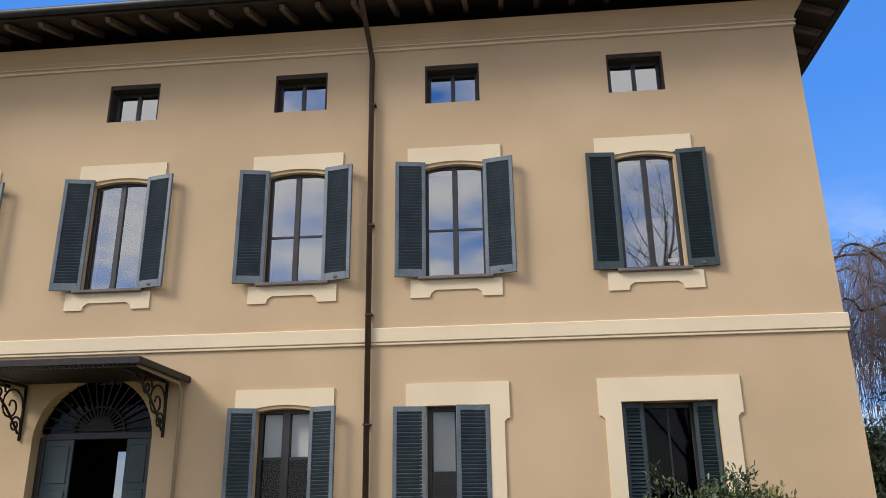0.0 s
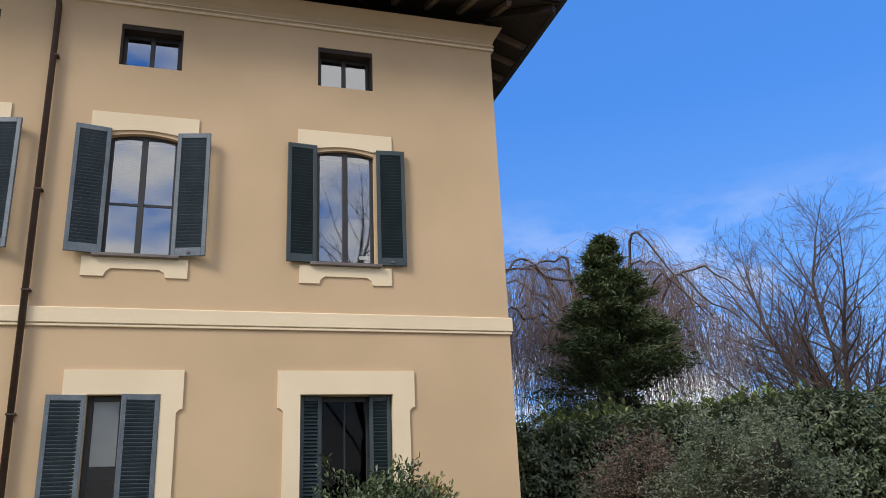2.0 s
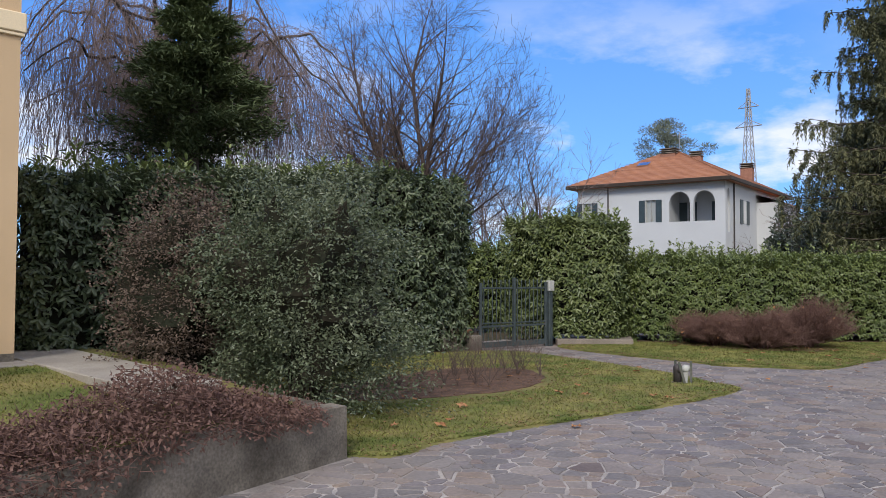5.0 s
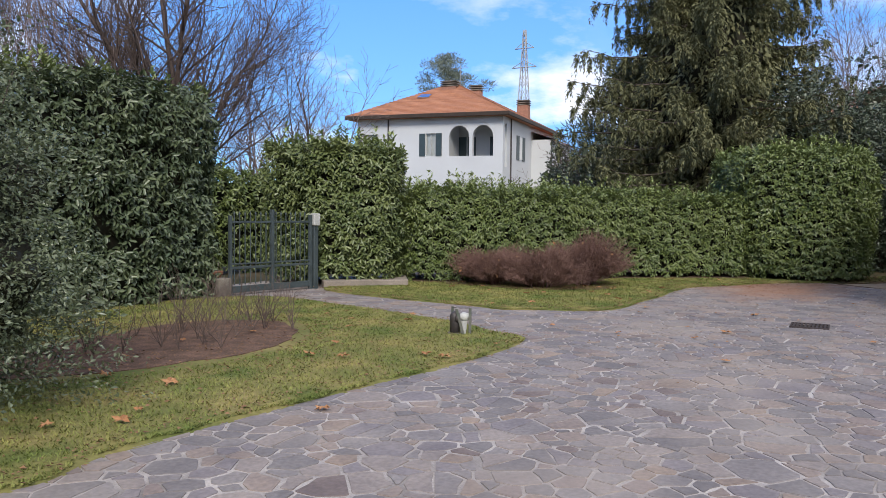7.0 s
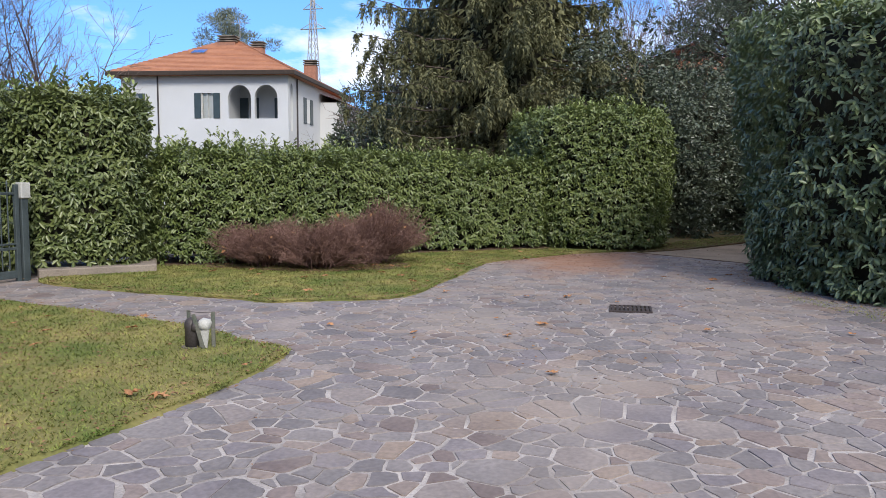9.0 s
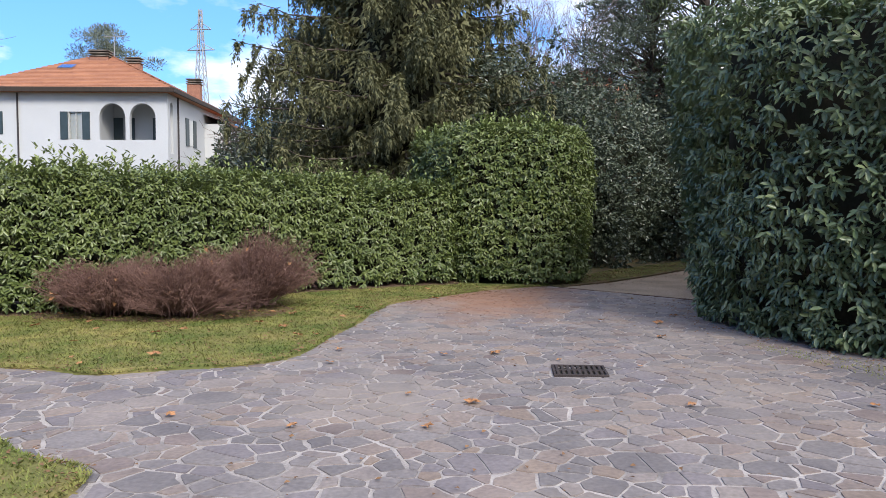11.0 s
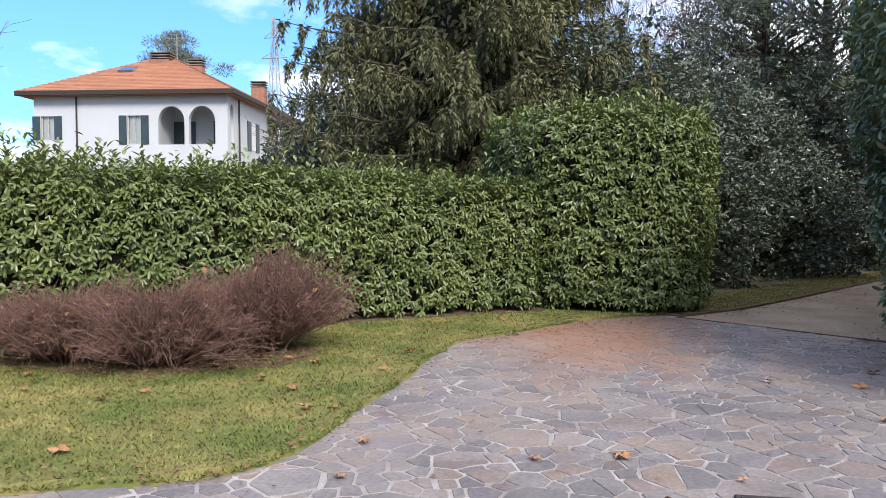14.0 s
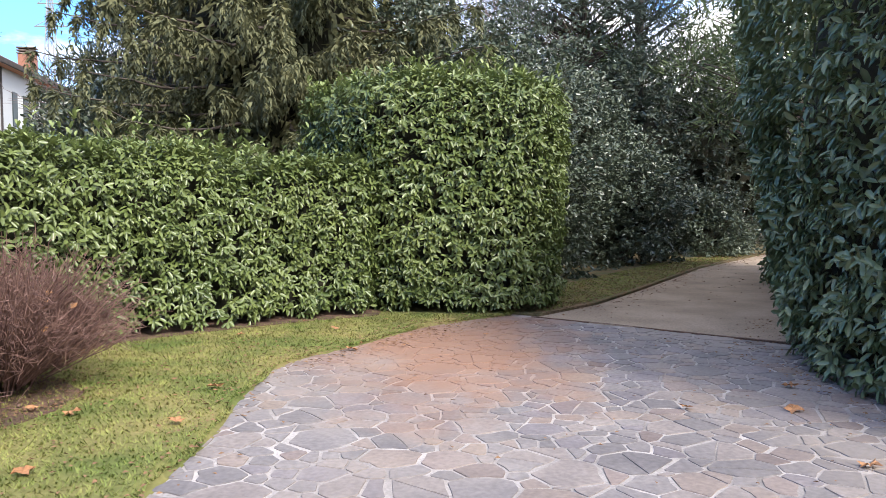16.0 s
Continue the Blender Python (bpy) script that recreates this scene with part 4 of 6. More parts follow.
    part("holdback", Shape().box(width * 0.45, -0.04, 0.04, width * 0.55, -0.02, 0.07), M_SILL, ob)
    return tagged(ob, "blue-green louvred wooden shutter with sky light in its paint, open" if skylit else "dark green louvred wooden shutter, folded open", "shutter", "window shutters")


sh_f = shutter(0.5, 2.0, True)
sh_d = shutter(0.47, 2.0, False)
sh_fr = shutter(0.5, 2.0, True, -52)
sh_dr = shutter(0.47, 2.0, False, -52)
sh_t = shutter(0.5, 2.75, True)
first = {}


def hang(kind, x, z, angle, y=YF - 0.03):
    m = pose(x, y, z, 0, 0, angle)
    if kind.name not in first:
        first[kind.name] = True
        kind.matrix_basis = m
        return kind
    return copy_thing(kind, m)


# hinged on the opening's sides: 180 is flat on the wall to the left, 0 flat to the right
for c, h in UP[:4]:
    hang(sh_f, c - h + 0.02, 5.5, 180 + 11)
    hang(sh_fr, c + h - 0.02, 5.5, -13)
hang(sh_d, 1.70, 5.5, 180 + 5)
hang(sh_dr, 2.68, 5.5, -5)
sh_g = shutter(0.44, 1.95, True)
hang(sh_g, -4.04, 1.55, 180 + 18)
hang(shutter(0.44, 1.95, True, -52), -3.20, 1.55, -18)
hang(sh_t, -1.42, 0.72, 180 + 8)
hang(sh_t, -0.47, 0.72, 180 + 14, YF - 0.02)
sh_n = shutter(0.33, 2.76, False)
tagged(sh_n, "dark louvred shutter folded into the door reveal")
hang(sh_n, 1.49, 0.705, 6, YF + 0.12)
hang(sh_n, 2.87, 0.705, 174, YF + 0.12)
gd = casement(1.78, 0.705, 2.58, 3.46, YF + 0.26, (), "garden_door", glass=M_GLASS_DIM, mid=0.012)

# entrance: arched door, fanlight, canopy
ent = part("entrance_door", Shape().box(-7.65, YF + 0.2, 0.68, -7.55, YF + 0.28, 3.15).box(-5.80, YF + 0.2, 0.68, -5.70, YF + 0.28, 3.15).box(-7.55, YF + 0.2, 3.12, -5.80, YF + 0.28, 3.22), M_FRAMEW, villa, bevel=0.006)
for a, b in ((-7.55, -7.08), (-6.2, -5.80)):
    part("door_leaf", Shape().box(a, YF + 0.22, 0.69, b, YF + 0.26, 3.12).box(a + 0.06, YF + 0.205, 2.45, b - 0.06, YF + 0.221, 3.02).box(a + 0.06, YF + 0.205, 1.2, b - 0.06, YF + 0.221, 2.35), M_SHUT, ent, "dark panelled door leaf", bevel=0.008)
part("inner_pane", Shape().add([(-6.52, YF + 0.6, 0.7), (-6.21, YF + 0.6, 0.7), (-6.21, YF + 0.6, 2.95), (-6.52, YF + 0.6, 2.95)], [(0, 1, 2, 3)]), M_GLASS, ent)
fan = part("fanlight", Shape().plate([(-6.675 + 0.24 * math.cos(a), 3.24 + 0.24 * math.sin(a)) for a in np.linspace(0, math.pi, 13)], YF + 0.2, YF + 0.22), M_IRON, villa, "iron sunburst fanlight")
for k in range(17):
    a = math.pi * (k + 0.5) / 17
    part("ray_bar", Shape().box(0.22, -0.012, -0.009, 0.93, 0.012, 0.009, Matrix.Translation((-6.675, YF + 0.2, 3.23)) @ Matrix.Rotation(-a, 4, "Y")), M_IRON, fan)
part("fan_glass", Shape().plate([(-6.675 + 0.97 * math.cos(a), 3.22 + 0.9 * math.sin(a)) for a in np.linspace(0, math.pi, 21)], YF + 0.235, YF + 0.24), M_GLASS_DIM, fan)
for rr in (0.42, 0.95):
    part("arc_bar", Shape().tube([(-6.675 + rr * math.cos(a), YF + 0.2, 3.23 + rr * 0.93 * math.sin(a)) for a in np.linspace(0.02, math.pi - 0.02, 22)], 0.016, 5), M_IRON, fan)

can = part("canopy", Shape().box(-8.15, 10.3, 3.98, -5.2, 12.0, 4.02), M_IRON, villa, "thin dark metal door canopy", bevel=0.01)
part("canopy_rim", Shape().box(-8.2, 10.26, 3.93, -5.15, 10.30, 4.03).box(-5.2, 10.3, 3.93, -5.15, 12.0, 4.03).box(-8.2, 10.3, 3.93, -8.15, 12.0, 4.03), M_IRON, can, bevel=0.008)
for k in range(42):
    x = -8.1 + k * 0.07
    part("lace_drop", Shape().tube([(x + 0.035 * math.cos(a), 10.28, 3.915 + 0.035 * math.sin(a)) for a in np.linspace(0, math.pi * 2, 7)], 0.007, 4), M_IRON, can)
for bx in (-5.52, -7.86):
    s = Shape()
    for sc, cy, cz in ((0.30, 11.66, 3.60), (0.17, 11.30, 3.78), (0.14, 11.82, 3.33), (0.09, 11.0, 3.86)):
        s.tube([(bx, cy + sc * (1 - k / 26) * math.cos(k * 0.42), cz + sc * (1 - k / 26) * math.sin(k * 0.42)) for k in range(24)], 0.017, 5)
    s.tube([(bx, 11.98, 3.1), (bx, 11.97, 3.95)], 0.024, 6).tube([(bx, 10.4, 3.94), (bx, 11.98, 3.94)], 0.024, 6)
    s.tube([(bx, 10.5 + 1.42 * t, 3.92 - 0.72 * t ** 2.2) for t in np.linspace(0, 1, 12)], 0.02, 6)
    part("bracket", s, M_IRON, can, "ornate scrolled cast-iron bracket", smooth=True)

# roof with overhanging eaves
OV = 0.97
def hip(x0, y0, x1, y1, z, pitch, t=0.0):
    half = (y1 - y0) / 2
    top = z + half * math.tan(radians(pitch))
    ym = (y0 + y1) / 2
    return [(x0, y0, z), (x1, y0, z), (x1, y1, z), (x0, y1, z), (x0 + half, ym, top), (x1 - half, ym, top)], [(0, 1, 5, 4), (1, 2, 5), (2, 3, 4, 5), (3, 0, 4)]


hv, hfc = hip(X0 - OV, YF - OV, X1 + OV, YB + OV, 10.34, 20)
roof = part("roof", Shape().add(hv, hfc), M_TILE, villa, "low hipped roof of terracotta tiles")
sv, sfc = hip(X0 - OV, YF - OV, X1 + OV, YB + OV, 10.22, 19)
part("soffit", Shape().add(sv, sfc), M_WOOD_DARK, roof, "dark boarded soffit")
tt = math.tan(radians(19))
k = 0
x = X0 - 0.3
rafter = Shape().add([(-0.045, 0, -0.10), (0.045, 0, -0.10), (0.045, 0, 0.0), (-0.045, 0, 0.0), (-0.045, OV - 0.08, -0.12 + (OV) * tt), (0.045, OV - 0.08, -0.12 + OV * tt), (0.045, OV - 0.08, OV * tt), (-0.045, OV - 0.08, OV * tt), (-0.045, -0.06, -0.03), (0.045, -0.06, -0.03)],
                     [(3, 2, 6, 7), (0, 4, 5, 1), (0, 3, 7, 4), (1, 5, 6, 2), (4, 7, 6, 5), (0, 1, 9, 8), (8, 9, 2, 3), (0, 8, 3), (1, 2, 9)]).mesh("rafter_tail")
rafter.materials.append(M_RAFTER)
while x < X1 + 0.6:
    r = new("rafter_tail", rafter)
    r.parent = roof
    r.location = (x, YF - OV + 0.12, 10.22)
    x += 0.62
y = YF + 0.4
while y < YB:
    r = new("rafter_tail", rafter)
    r.parent = roof
    r.matrix_basis = pose(X1 + OV - 0.12, y, 10.22, 0, 0, 90)
    y += 0.62
part("hip_rafter", Shape().box(-0.06, 0, -0.13, 0.06, 1.4, 0.0, pose(X1 + OV - 0.05, YF - OV + 0.05, 10.21, 13, 0, 45)), M_WOOD_DARK, roof)
part("fascia", Shape().box(X0 - OV, YF - OV - 0.02, 10.20, X1 + OV + 0.02, YF - OV + 0.02, 10.33).box(X1 + OV - 0.02, YF - OV + 0.02, 10.20, X1 + OV + 0.02, YB + OV, 10.33), M_WOOD_DARK, roof, bevel=0.01)
gp = [(X0 - OV, YF - OV - 0.08, 10.30), (X1 + OV + 0.08, YF - OV - 0.08, 10.30), (X1 + OV + 0.08, YB + OV, 10.30)]
part("gutter", Shape().tube(gp[:2], 0.075, 10).tube(gp[1:], 0.075, 10), M_GUTTER, roof, "dark half-round gutter", smooth=True)
part("downpipe", Shape().tube([(-2.36, YF - OV - 0.06, 10.26), (-2.36, YF - OV - 0.04, 10.1), (-2.35, YF - 0.3, 9.75), (-2.33, YF - 0.09, 9.5), (-2.31, YF - 0.08, 0.67)], 0.046, 10), M_COPPER, villa, "dark brown metal downpipe", smooth=True)
for z in (8.6, 6.4, 4.9, 3.2, 1.6):
    part("pipe_clip", Shape().box(-2.37, YF - 0.13, z, -2.25, YF, z + 0.025), M_COPPER, villa)
part("downpipe", Shape().tube([(-5.24, 10.4, 3.93), (-5.24, 11.75, 3.9), (-5.25, 11.93, 3.75), (-5.25, 11.93, 0.67)], 0.03, 8), M_TANPIPE, villa, "thin tan pipe from the canopy", smooth=True)

# ---- neighbouring house ----
HX, HY0, HY1, HXB, HZ = 42.9, 21.0, 31.0, 58.0, 6.75
house = thing("neighbour_house", "white two-storey house with hipped terracotta roof and arched loggia", "house",
              at=pose(49.0, 23.8, 0, 0, 0, 8.6) @ Matrix.Diagonal((1.02, 1.02, 1.15, 1.0)) @ Matrix.Translation((-42.35, -20.5, 0)))


def front_x(holes):
    """The front wall, which looks along -x, with openings given in y and z."""
    ys = sorted({HY0, HY1, *[h[0] for h in holes], *[h[2] for h in holes]})
    zs = sorted({-0.1, HZ, *[h[1] for h in holes], *[h[3] for h in holes]})
    bm = bmesh.new()
    grid = {}
    def vert(i, j):
        if (i, j) not in grid:
            grid[i, j] = bm.verts.new((HX, ys[i], zs[j]))
        return grid[i, j]
    for i in range(len(ys) - 1):
        for j in range(len(zs) - 1):
            cy, cz = (ys[i] + ys[i + 1]) / 2, (zs[j] + zs[j + 1]) / 2
            if not any(h[0] < cy < h[2] and h[1] < cz < h[3] for h in holes):
                bm.faces.new((vert(i, j), vert(i, j + 1), vert(i + 1, j + 1), vert(i + 1, j)))
    r = bmesh.ops.extrude_face_region(bm, geom=list(bm.faces))
    bmesh.ops.translate(bm, verts=[g for g in r["geom"] if isinstance(g, bmesh.types.BMVert)], vec=(0.3, 0, 0))
    bmesh.ops.recalc_face_normals(bm, faces=bm.faces)
    me = bpy.data.meshes.new("front_wall")
    bm.to_mesh(me)
    bm.free()
    return me


AR = [(21.63, 4.5, 22.98, 6.2), (23.2, 4.5, 24.55, 6.2)]
part("front_wall", front_x(AR + [(25.45, 4.52, 26.15, 5.8), (29.95, 4.75, 30.65, 5.8)]), M_WHITEWALL, house)
part("side_wall", Shape().box(HX + 0.3, HY0, -0.1, 43.35, HY0 + 0.3, HZ).box(43.8, HY0, -0.1, HXB, HY0 + 0.3, HZ).box(43.35, HY0, -0.1, 43.8, HY0 + 0.3, 3.9), M_WHITEWALL, house)
part("side_wall", Shape().box(HX + 0.3, HY1 - 0.3, -0.1, HXB, HY1, HZ), M_WHITEWALL, house)
part("back_wall", Shape().box(HXB - 0.3, HY0 + 0.3, -0.1, HXB, HY1 - 0.3, HZ), M_WHITEWALL, house)
part("loggia_wall", Shape().box(45.3, HY0 + 0.3, 3.8, 45.45, 25.0, HZ).box(HX + 0.3, 24.7, 3.8, 45.3, 24.85, HZ), M_WHITEWALL, house)
part("loggia_floor", Shape().box(HX + 0.3, HY0 + 0.3, 3.7, 45.3, 24.7, 3.85).box(HX + 0.3, HY0 + 0.3, 6.55, 45.3, 24.7, 6.7), M_WHITEWALL, house)
for y0, z0, y1, z1 in AR:
    c, h = (y0 + y1) / 2, (y1 - y0) / 2
    pts = [(c - h, z1 + 0.003), (c + h, z1 + 0.003)] + [(c + h * math.cos(a), z1 - h + h * math.sin(a)) for a in np.linspace(0, math.pi, 16)]
    part("arch_head", Shape().plate(pts[::-1], HX - 0.002, HX + 0.3, Matrix(((0, 1, 0, 0), (1, 0, 0, 0), (0, 0, 1, 0), (0, 0, 0, 1)))), M_WHITEWALL, house)
part("arch_head", Shape().plate([(43.35, 6.753), (43.8, 6.753)] + [(43.575 + 0.225 * math.cos(a), 6.1 + 0.225 * math.sin(a)) for a in np.linspace(0, math.pi, 12)], HY0, HY0 + 0.3), M_WHITEWALL, house)
part("column", Shape().tube([(HX + 0.15, 23.09, 4.5), (HX + 0.15, 23.09, 6.2)], 0.105, 10).box(HX + 0.01, 22.97, 5.5, HX + 0.29, 23.21, 5.56), M_WHITEWALL, house, "round loggia column", smooth=False)
for y in (22.35, 23.85, 24.5):
    part("loggia_door", Shape().box(45.22, y - 0.3, 3.86, 45.3, y + 0.2, 5.75), M_SHUT, house, "dark louvred door leaf")
for y0, z0, y1, z1 in ((25.45, 4.52, 26.15, 5.8), (29.95, 4.75, 30.65, 5.8)):
    w = part("window", Shape().box(HX + 0.1, y0, z0, HX + 0.16, y0 + 0.05, z1).box(HX + 0.1, y1 - 0.05, z0, HX + 0.16, y1, z1).box(HX + 0.1, (y0 + y1) / 2 - 0.03, z0, HX + 0.16, (y0 + y1) / 2 + 0.03, z1), M_WHITEPL, house)
    part("pane", Shape().add([(HX + 0.12, y1, z0), (HX + 0.12, y0, z0), (HX + 0.12, y0, z1), (HX + 0.12, y1, z1)], [(0, 1, 2, 3)]), M_GLASS_LOW, w)
    part("curtain", Shape().box(HX + 0.2, y0, z0, HX + 0.22, y1, z1), M_BLIND, w)
    for a in (y0 - 0.42, y1 + 0.02):
        part("shutter", Shape().box(HX - 0.05, a, z0, HX - 0.004, a + 0.4, z1), M_SHUT, w, bevel=0.01)
w = part("window", Shape().box(46.7, HY0 - 0.02, 4.5, 47.5, HY0 + 0.01, 5.8), M_BLIND, house)
for a in (46.05, 47.52):
    part("shutter", Shape().box(a, HY0 - 0.05, 4.45, a + 0.62, HY0 - 0.004, 5.85), M_SHUT, w, bevel=0.01)
part("bay", Shape().box(50.0, 19.6, -0.1, 56.5, HY0, 5.9), M_WHITEWALL, house, "lower white side wing")
part("bay_roof", Shape().add([(49.8, 19.3, 5.9), (56.7, 19.3, 5.9), (56.7, 21, 6.4), (49.8, 21, 6.4), (49.8, 19.3, 5.8), (56.7, 19.3, 5.8)], [(0, 1, 2, 3), (0, 4, 5, 1)]), M_TILE, house)
for p in ((HX - 0.05, 28.75), (44.6, HY0 - 0.05), (49.95, 19.55)):
    part("downpipe", Shape().tube([(p[0], p[1], 0), (p[0], p[1], HZ - (1 if p[0] > 46 else 0.1))], 0.05, 6), M_LAMP, house)
hv, hfc = hip(HX - 0.55, HY0 - 0.5, HXB + 0.5, HY1 + 0.6, HZ + 0.08, 24)
hroof = part("roof", Shape().add(hv, hfc).add([(x, y, z - 0.16) for x, y, z in hv[:4]], [(0, 1, 2, 3)]), M_TILE, house, "weathered terracotta tiled roof")
part("eave_board", Shape().box(HX - 0.6, HY0 - 0.55, HZ - 0.1, HX - 0.5, HY1 + 0.65, HZ + 0.12).box(HX - 0.5, HY0 - 0.55, HZ - 0.1, HXB + 0.55, HY0 - 0.45, HZ + 0.12), M_WOOD_DARK, hroof, bevel=0.02)
# rows of tiles on the two slopes that show
tp = math.tan(radians(24))
half = (HY1 + 0.6 - HY0 + 0.5) / 2
ymid = (HY0 - 0.5 + HY1 + 0.6) / 2
rows = Shape()
for k in range(26):
    d = k * half / 26
    z = HZ + 0.1 + d * tp
    y = HY0 - 0.5 + d
    while y < HY1 + 0.6 - d - 0.1:
        wy = min(random.uniform(0.5, 1.6), HY1 + 0.6 - d - y)
        rows.add([(HX - 0.55 + d, y, z + 0.045), (HX - 0.55 + d, y + wy, z + 0.045), (HX - 0.55 + d + 0.24, y + wy, z + 0.24 * tp), (HX - 0.55 + d + 0.24, y, z + 0.24 * tp), (HX - 0.55 + d, y, z), (HX - 0.55 + d, y + wy, z)], [(0, 3, 2, 1), (0, 1, 5, 4)])
        y += wy
    x = HX - 0.55 + d
    while x < HXB + 0.5 - d - 0.1:
        wx = min(random.uniform(0.5, 1.6), HXB + 0.5 - d - x)
        rows.add([(x, HY0 - 0.5 + d, z + 0.045), (x + wx, HY0 - 0.5 + d, z + 0.045), (x + wx, HY0 - 0.26 + d, z + 0.24 * tp), (x, HY0 - 0.26 + d, z + 0.24 * tp), (x, HY0 - 0.5 + d, z), (x + wx, HY0 - 0.5 + d, z)], [(0, 1, 2, 3), (0, 4, 5, 1)])
        x += wx
part("tile_covering", rows, M_TILE, hroof, kind="stuff")
part("skylight", Shape().box(-0.35, -0.4, 0, 0.35, 0.4, 0.07, pose(45.3, 27.2, HZ + 0.14 + 2.95 * tp, 0, -21, 0)), M_GLASS, hroof, "small roof window")


def chimney(x, y, z, s, h):
    c = part("chimney", Shape().box(x - s, y - s * 1.3, z, x + s, y + s * 1.3, z + h), M_BRICK, hroof, "brick chimney", bevel=0.02)
    for k in range(3):
        part("chimney_cap", Shape().box(x - s * 1.15, y - s * 1.45, z + h + 0.02 + k * 0.13, x + s * 1.15, y + s * 1.45, z + h + 0.07 + k * 0.13), M_CONC, c)


chimney(47.0, 26.0, 8.2, 0.4, 0.75)
chimney(47.8, 24.4, 8.0, 0.3, 0.75)
chimney(53.0, 22.4, 7.4, 0.32, 1.0)
part("aerial", Shape().tube([(49, 26.0, 8.8), (49, 26.0, 10.6)], 0.025, 4).tube([(49, 25.4, 10.4), (49, 26.6, 10.4)], 0.015, 4), M_PYLON, house)
# second roof far behind the trees
h2 = thing("far_house", "pale house with red tiled roof behind the trees", "house")
part("wall", Shape().box(62, -6, -0.1, 72, 8, 8.2), M_WHITEWALL, h2)
hv, hfc = hip(61.4, -6.6, 72.6, 8.6, 8.2, 22)
part("roof", Shape().add(hv, hfc), M_TILE, h2)

# ---- pylon ----
py = thing("pylon", "tall galvanised steel lattice pylon far behind the house", "pylon")
PX, PY, PH = 133.0, 59.3, 33.5
segs = []
def pw(z):
    return 1.7 * (1 - z / PH) ** 1.15 + 0.2
levels = [PH * (1 - (1 - k / 13) ** 1.25) for k in range(14)]
for a, b in zip(levels, levels[1:]):
    for sx, sy in ((1, 1), (1, -1), (-1, -1), (-1, 1)):
        segs.append((PX + sx * pw(a), PY + sy * pw(a), a, PX + sx * pw(b), PY + sy * pw(b), b, 0.09, 0.08))
        segs.append((PX + sx * pw(a), PY + sy * pw(a), a, PX - sx * pw(b), PY + sy * pw(b), b, 0.04, 0.04))
        segs.append((PX + sx * pw(a), PY + sy * pw(a), a, PX + sx * pw(b), PY - sy * pw(b), b, 0.04, 0.04))
for z, w in ((PH - 3.2, 1.8), (PH - 6.5, 2.3)):
    segs += [(PX, PY - w, z, PX, PY + w, z, 0.1, 0.1), (PX, PY - w, z, PX, PY, z + 1.2, 0.06, 0.06), (PX, PY + w, z, PX, PY, z + 1.2, 0.06, 0.06)]
part("lattice", tube_mesh("lattice", segs, M_PYLON, 4), M_PYLON, py)

# ---- trees ----
def grow(segs, p, d, length, r, depth, g, spread=0.5, gravity=0.0, split=(2, 4), shrink=0.72, steps=3, min_r=0.004, up=0.0, shell=None):
    """Adds a branch and the branches it forks into."""
    p, d = np.array(p, float), np.array(d, float)
    for k in range(steps):
        q = p + d * length / steps
        if shell and ((q[0] - shell[0]) ** 2 + (q[1] - shell[1]) ** 2) / shell[3] ** 2 + (q[2] - shell[2]) ** 2 / shell[4] ** 2 > g.uniform(0.8, 1.15):
            segs.append((*p, *(p + d * length / steps * 0.4), r * 0.8, min_r * 0.8))
            return
        r2 = max(min_r, r * (1 - 0.22))
        segs.append((*p, *q, r, r2))
        if depth > 0 and k >= (0 if depth < 3 else 1):
            for _ in range(g.integers(split[0], split[1])):
                nd = d + g.normal(size=3) * spread + np.array([0, 0, up])
                nd /= np.linalg.norm(nd)
                grow(segs, q, nd, length * shrink * g.uniform(0.6, 1.05), r2 * 0.55, depth - 1, g, spread, gravity, split, shrink, steps, min_r, up, shell)
        d = d + g.normal(size=3) * 0.09 + np.array([0, 0, gravity])
        d /= np.linalg.norm(d)
        p, r = q, r2


def limb(segs, p, d, length, r, level, g, shell, lift, angle, step=0.36, thin=0.005):
    """A limb that sheds side branches along its length, each a smaller limb."""
    n = max(2, int(length / step))
    p, d = np.array(p, float), np.array(d, float)
    for k in range(n):
        t = (k + 1) / n
        q = p + d * length / n
        edge = e = 1.0
        if shell:
            e = ((q[0] - shell[0]) ** 2 + (q[1] - shell[1]) ** 2) / shell[3] ** 2 + (q[2] - shell[2]) ** 2 / shell[4] ** 2
            if e > g.uniform(0.82, 1.15):
                return
            edge = min(1.0, max(0.08, 1.25 - 1.2 * e))
        segs.append((*p, *q, max(thin, r * (1 - 0.8 * k / n) * edge), max(thin * 0.8, r * (1 - 0.8 * t) * edge)))
        if level and t > 0.12 and g.random() < (0.9 if level > 1 or not shell or e > 0.75 or (e > 0.25 and q[2] > shell[2] - 1.6) else 0.12):
            for _ in range(2 if g.random() < 0.25 else 1):
                side = np.cross(d, g.normal(size=3))
                side /= np.linalg.norm(side)
                a = angle * g.uniform(0.7, 1.3)
                nd = d * math.cos(a) + side * math.sin(a) + np.array([0, 0, 0.07])
                limb(segs, q, nd / np.linalg.norm(nd), length * (0.52 - 0.26 * t) * g.uniform(0.7, 1.15), max(0.007, r * (1 - 0.7 * t) * 0.5), level - 1, g, shell, lift, angle, step * 0.85, thin)
        d = d + g.normal(size=3) * 0.075 + np.array([0, 0, lift])
        d /= np.linalg.norm(d)
        p = q


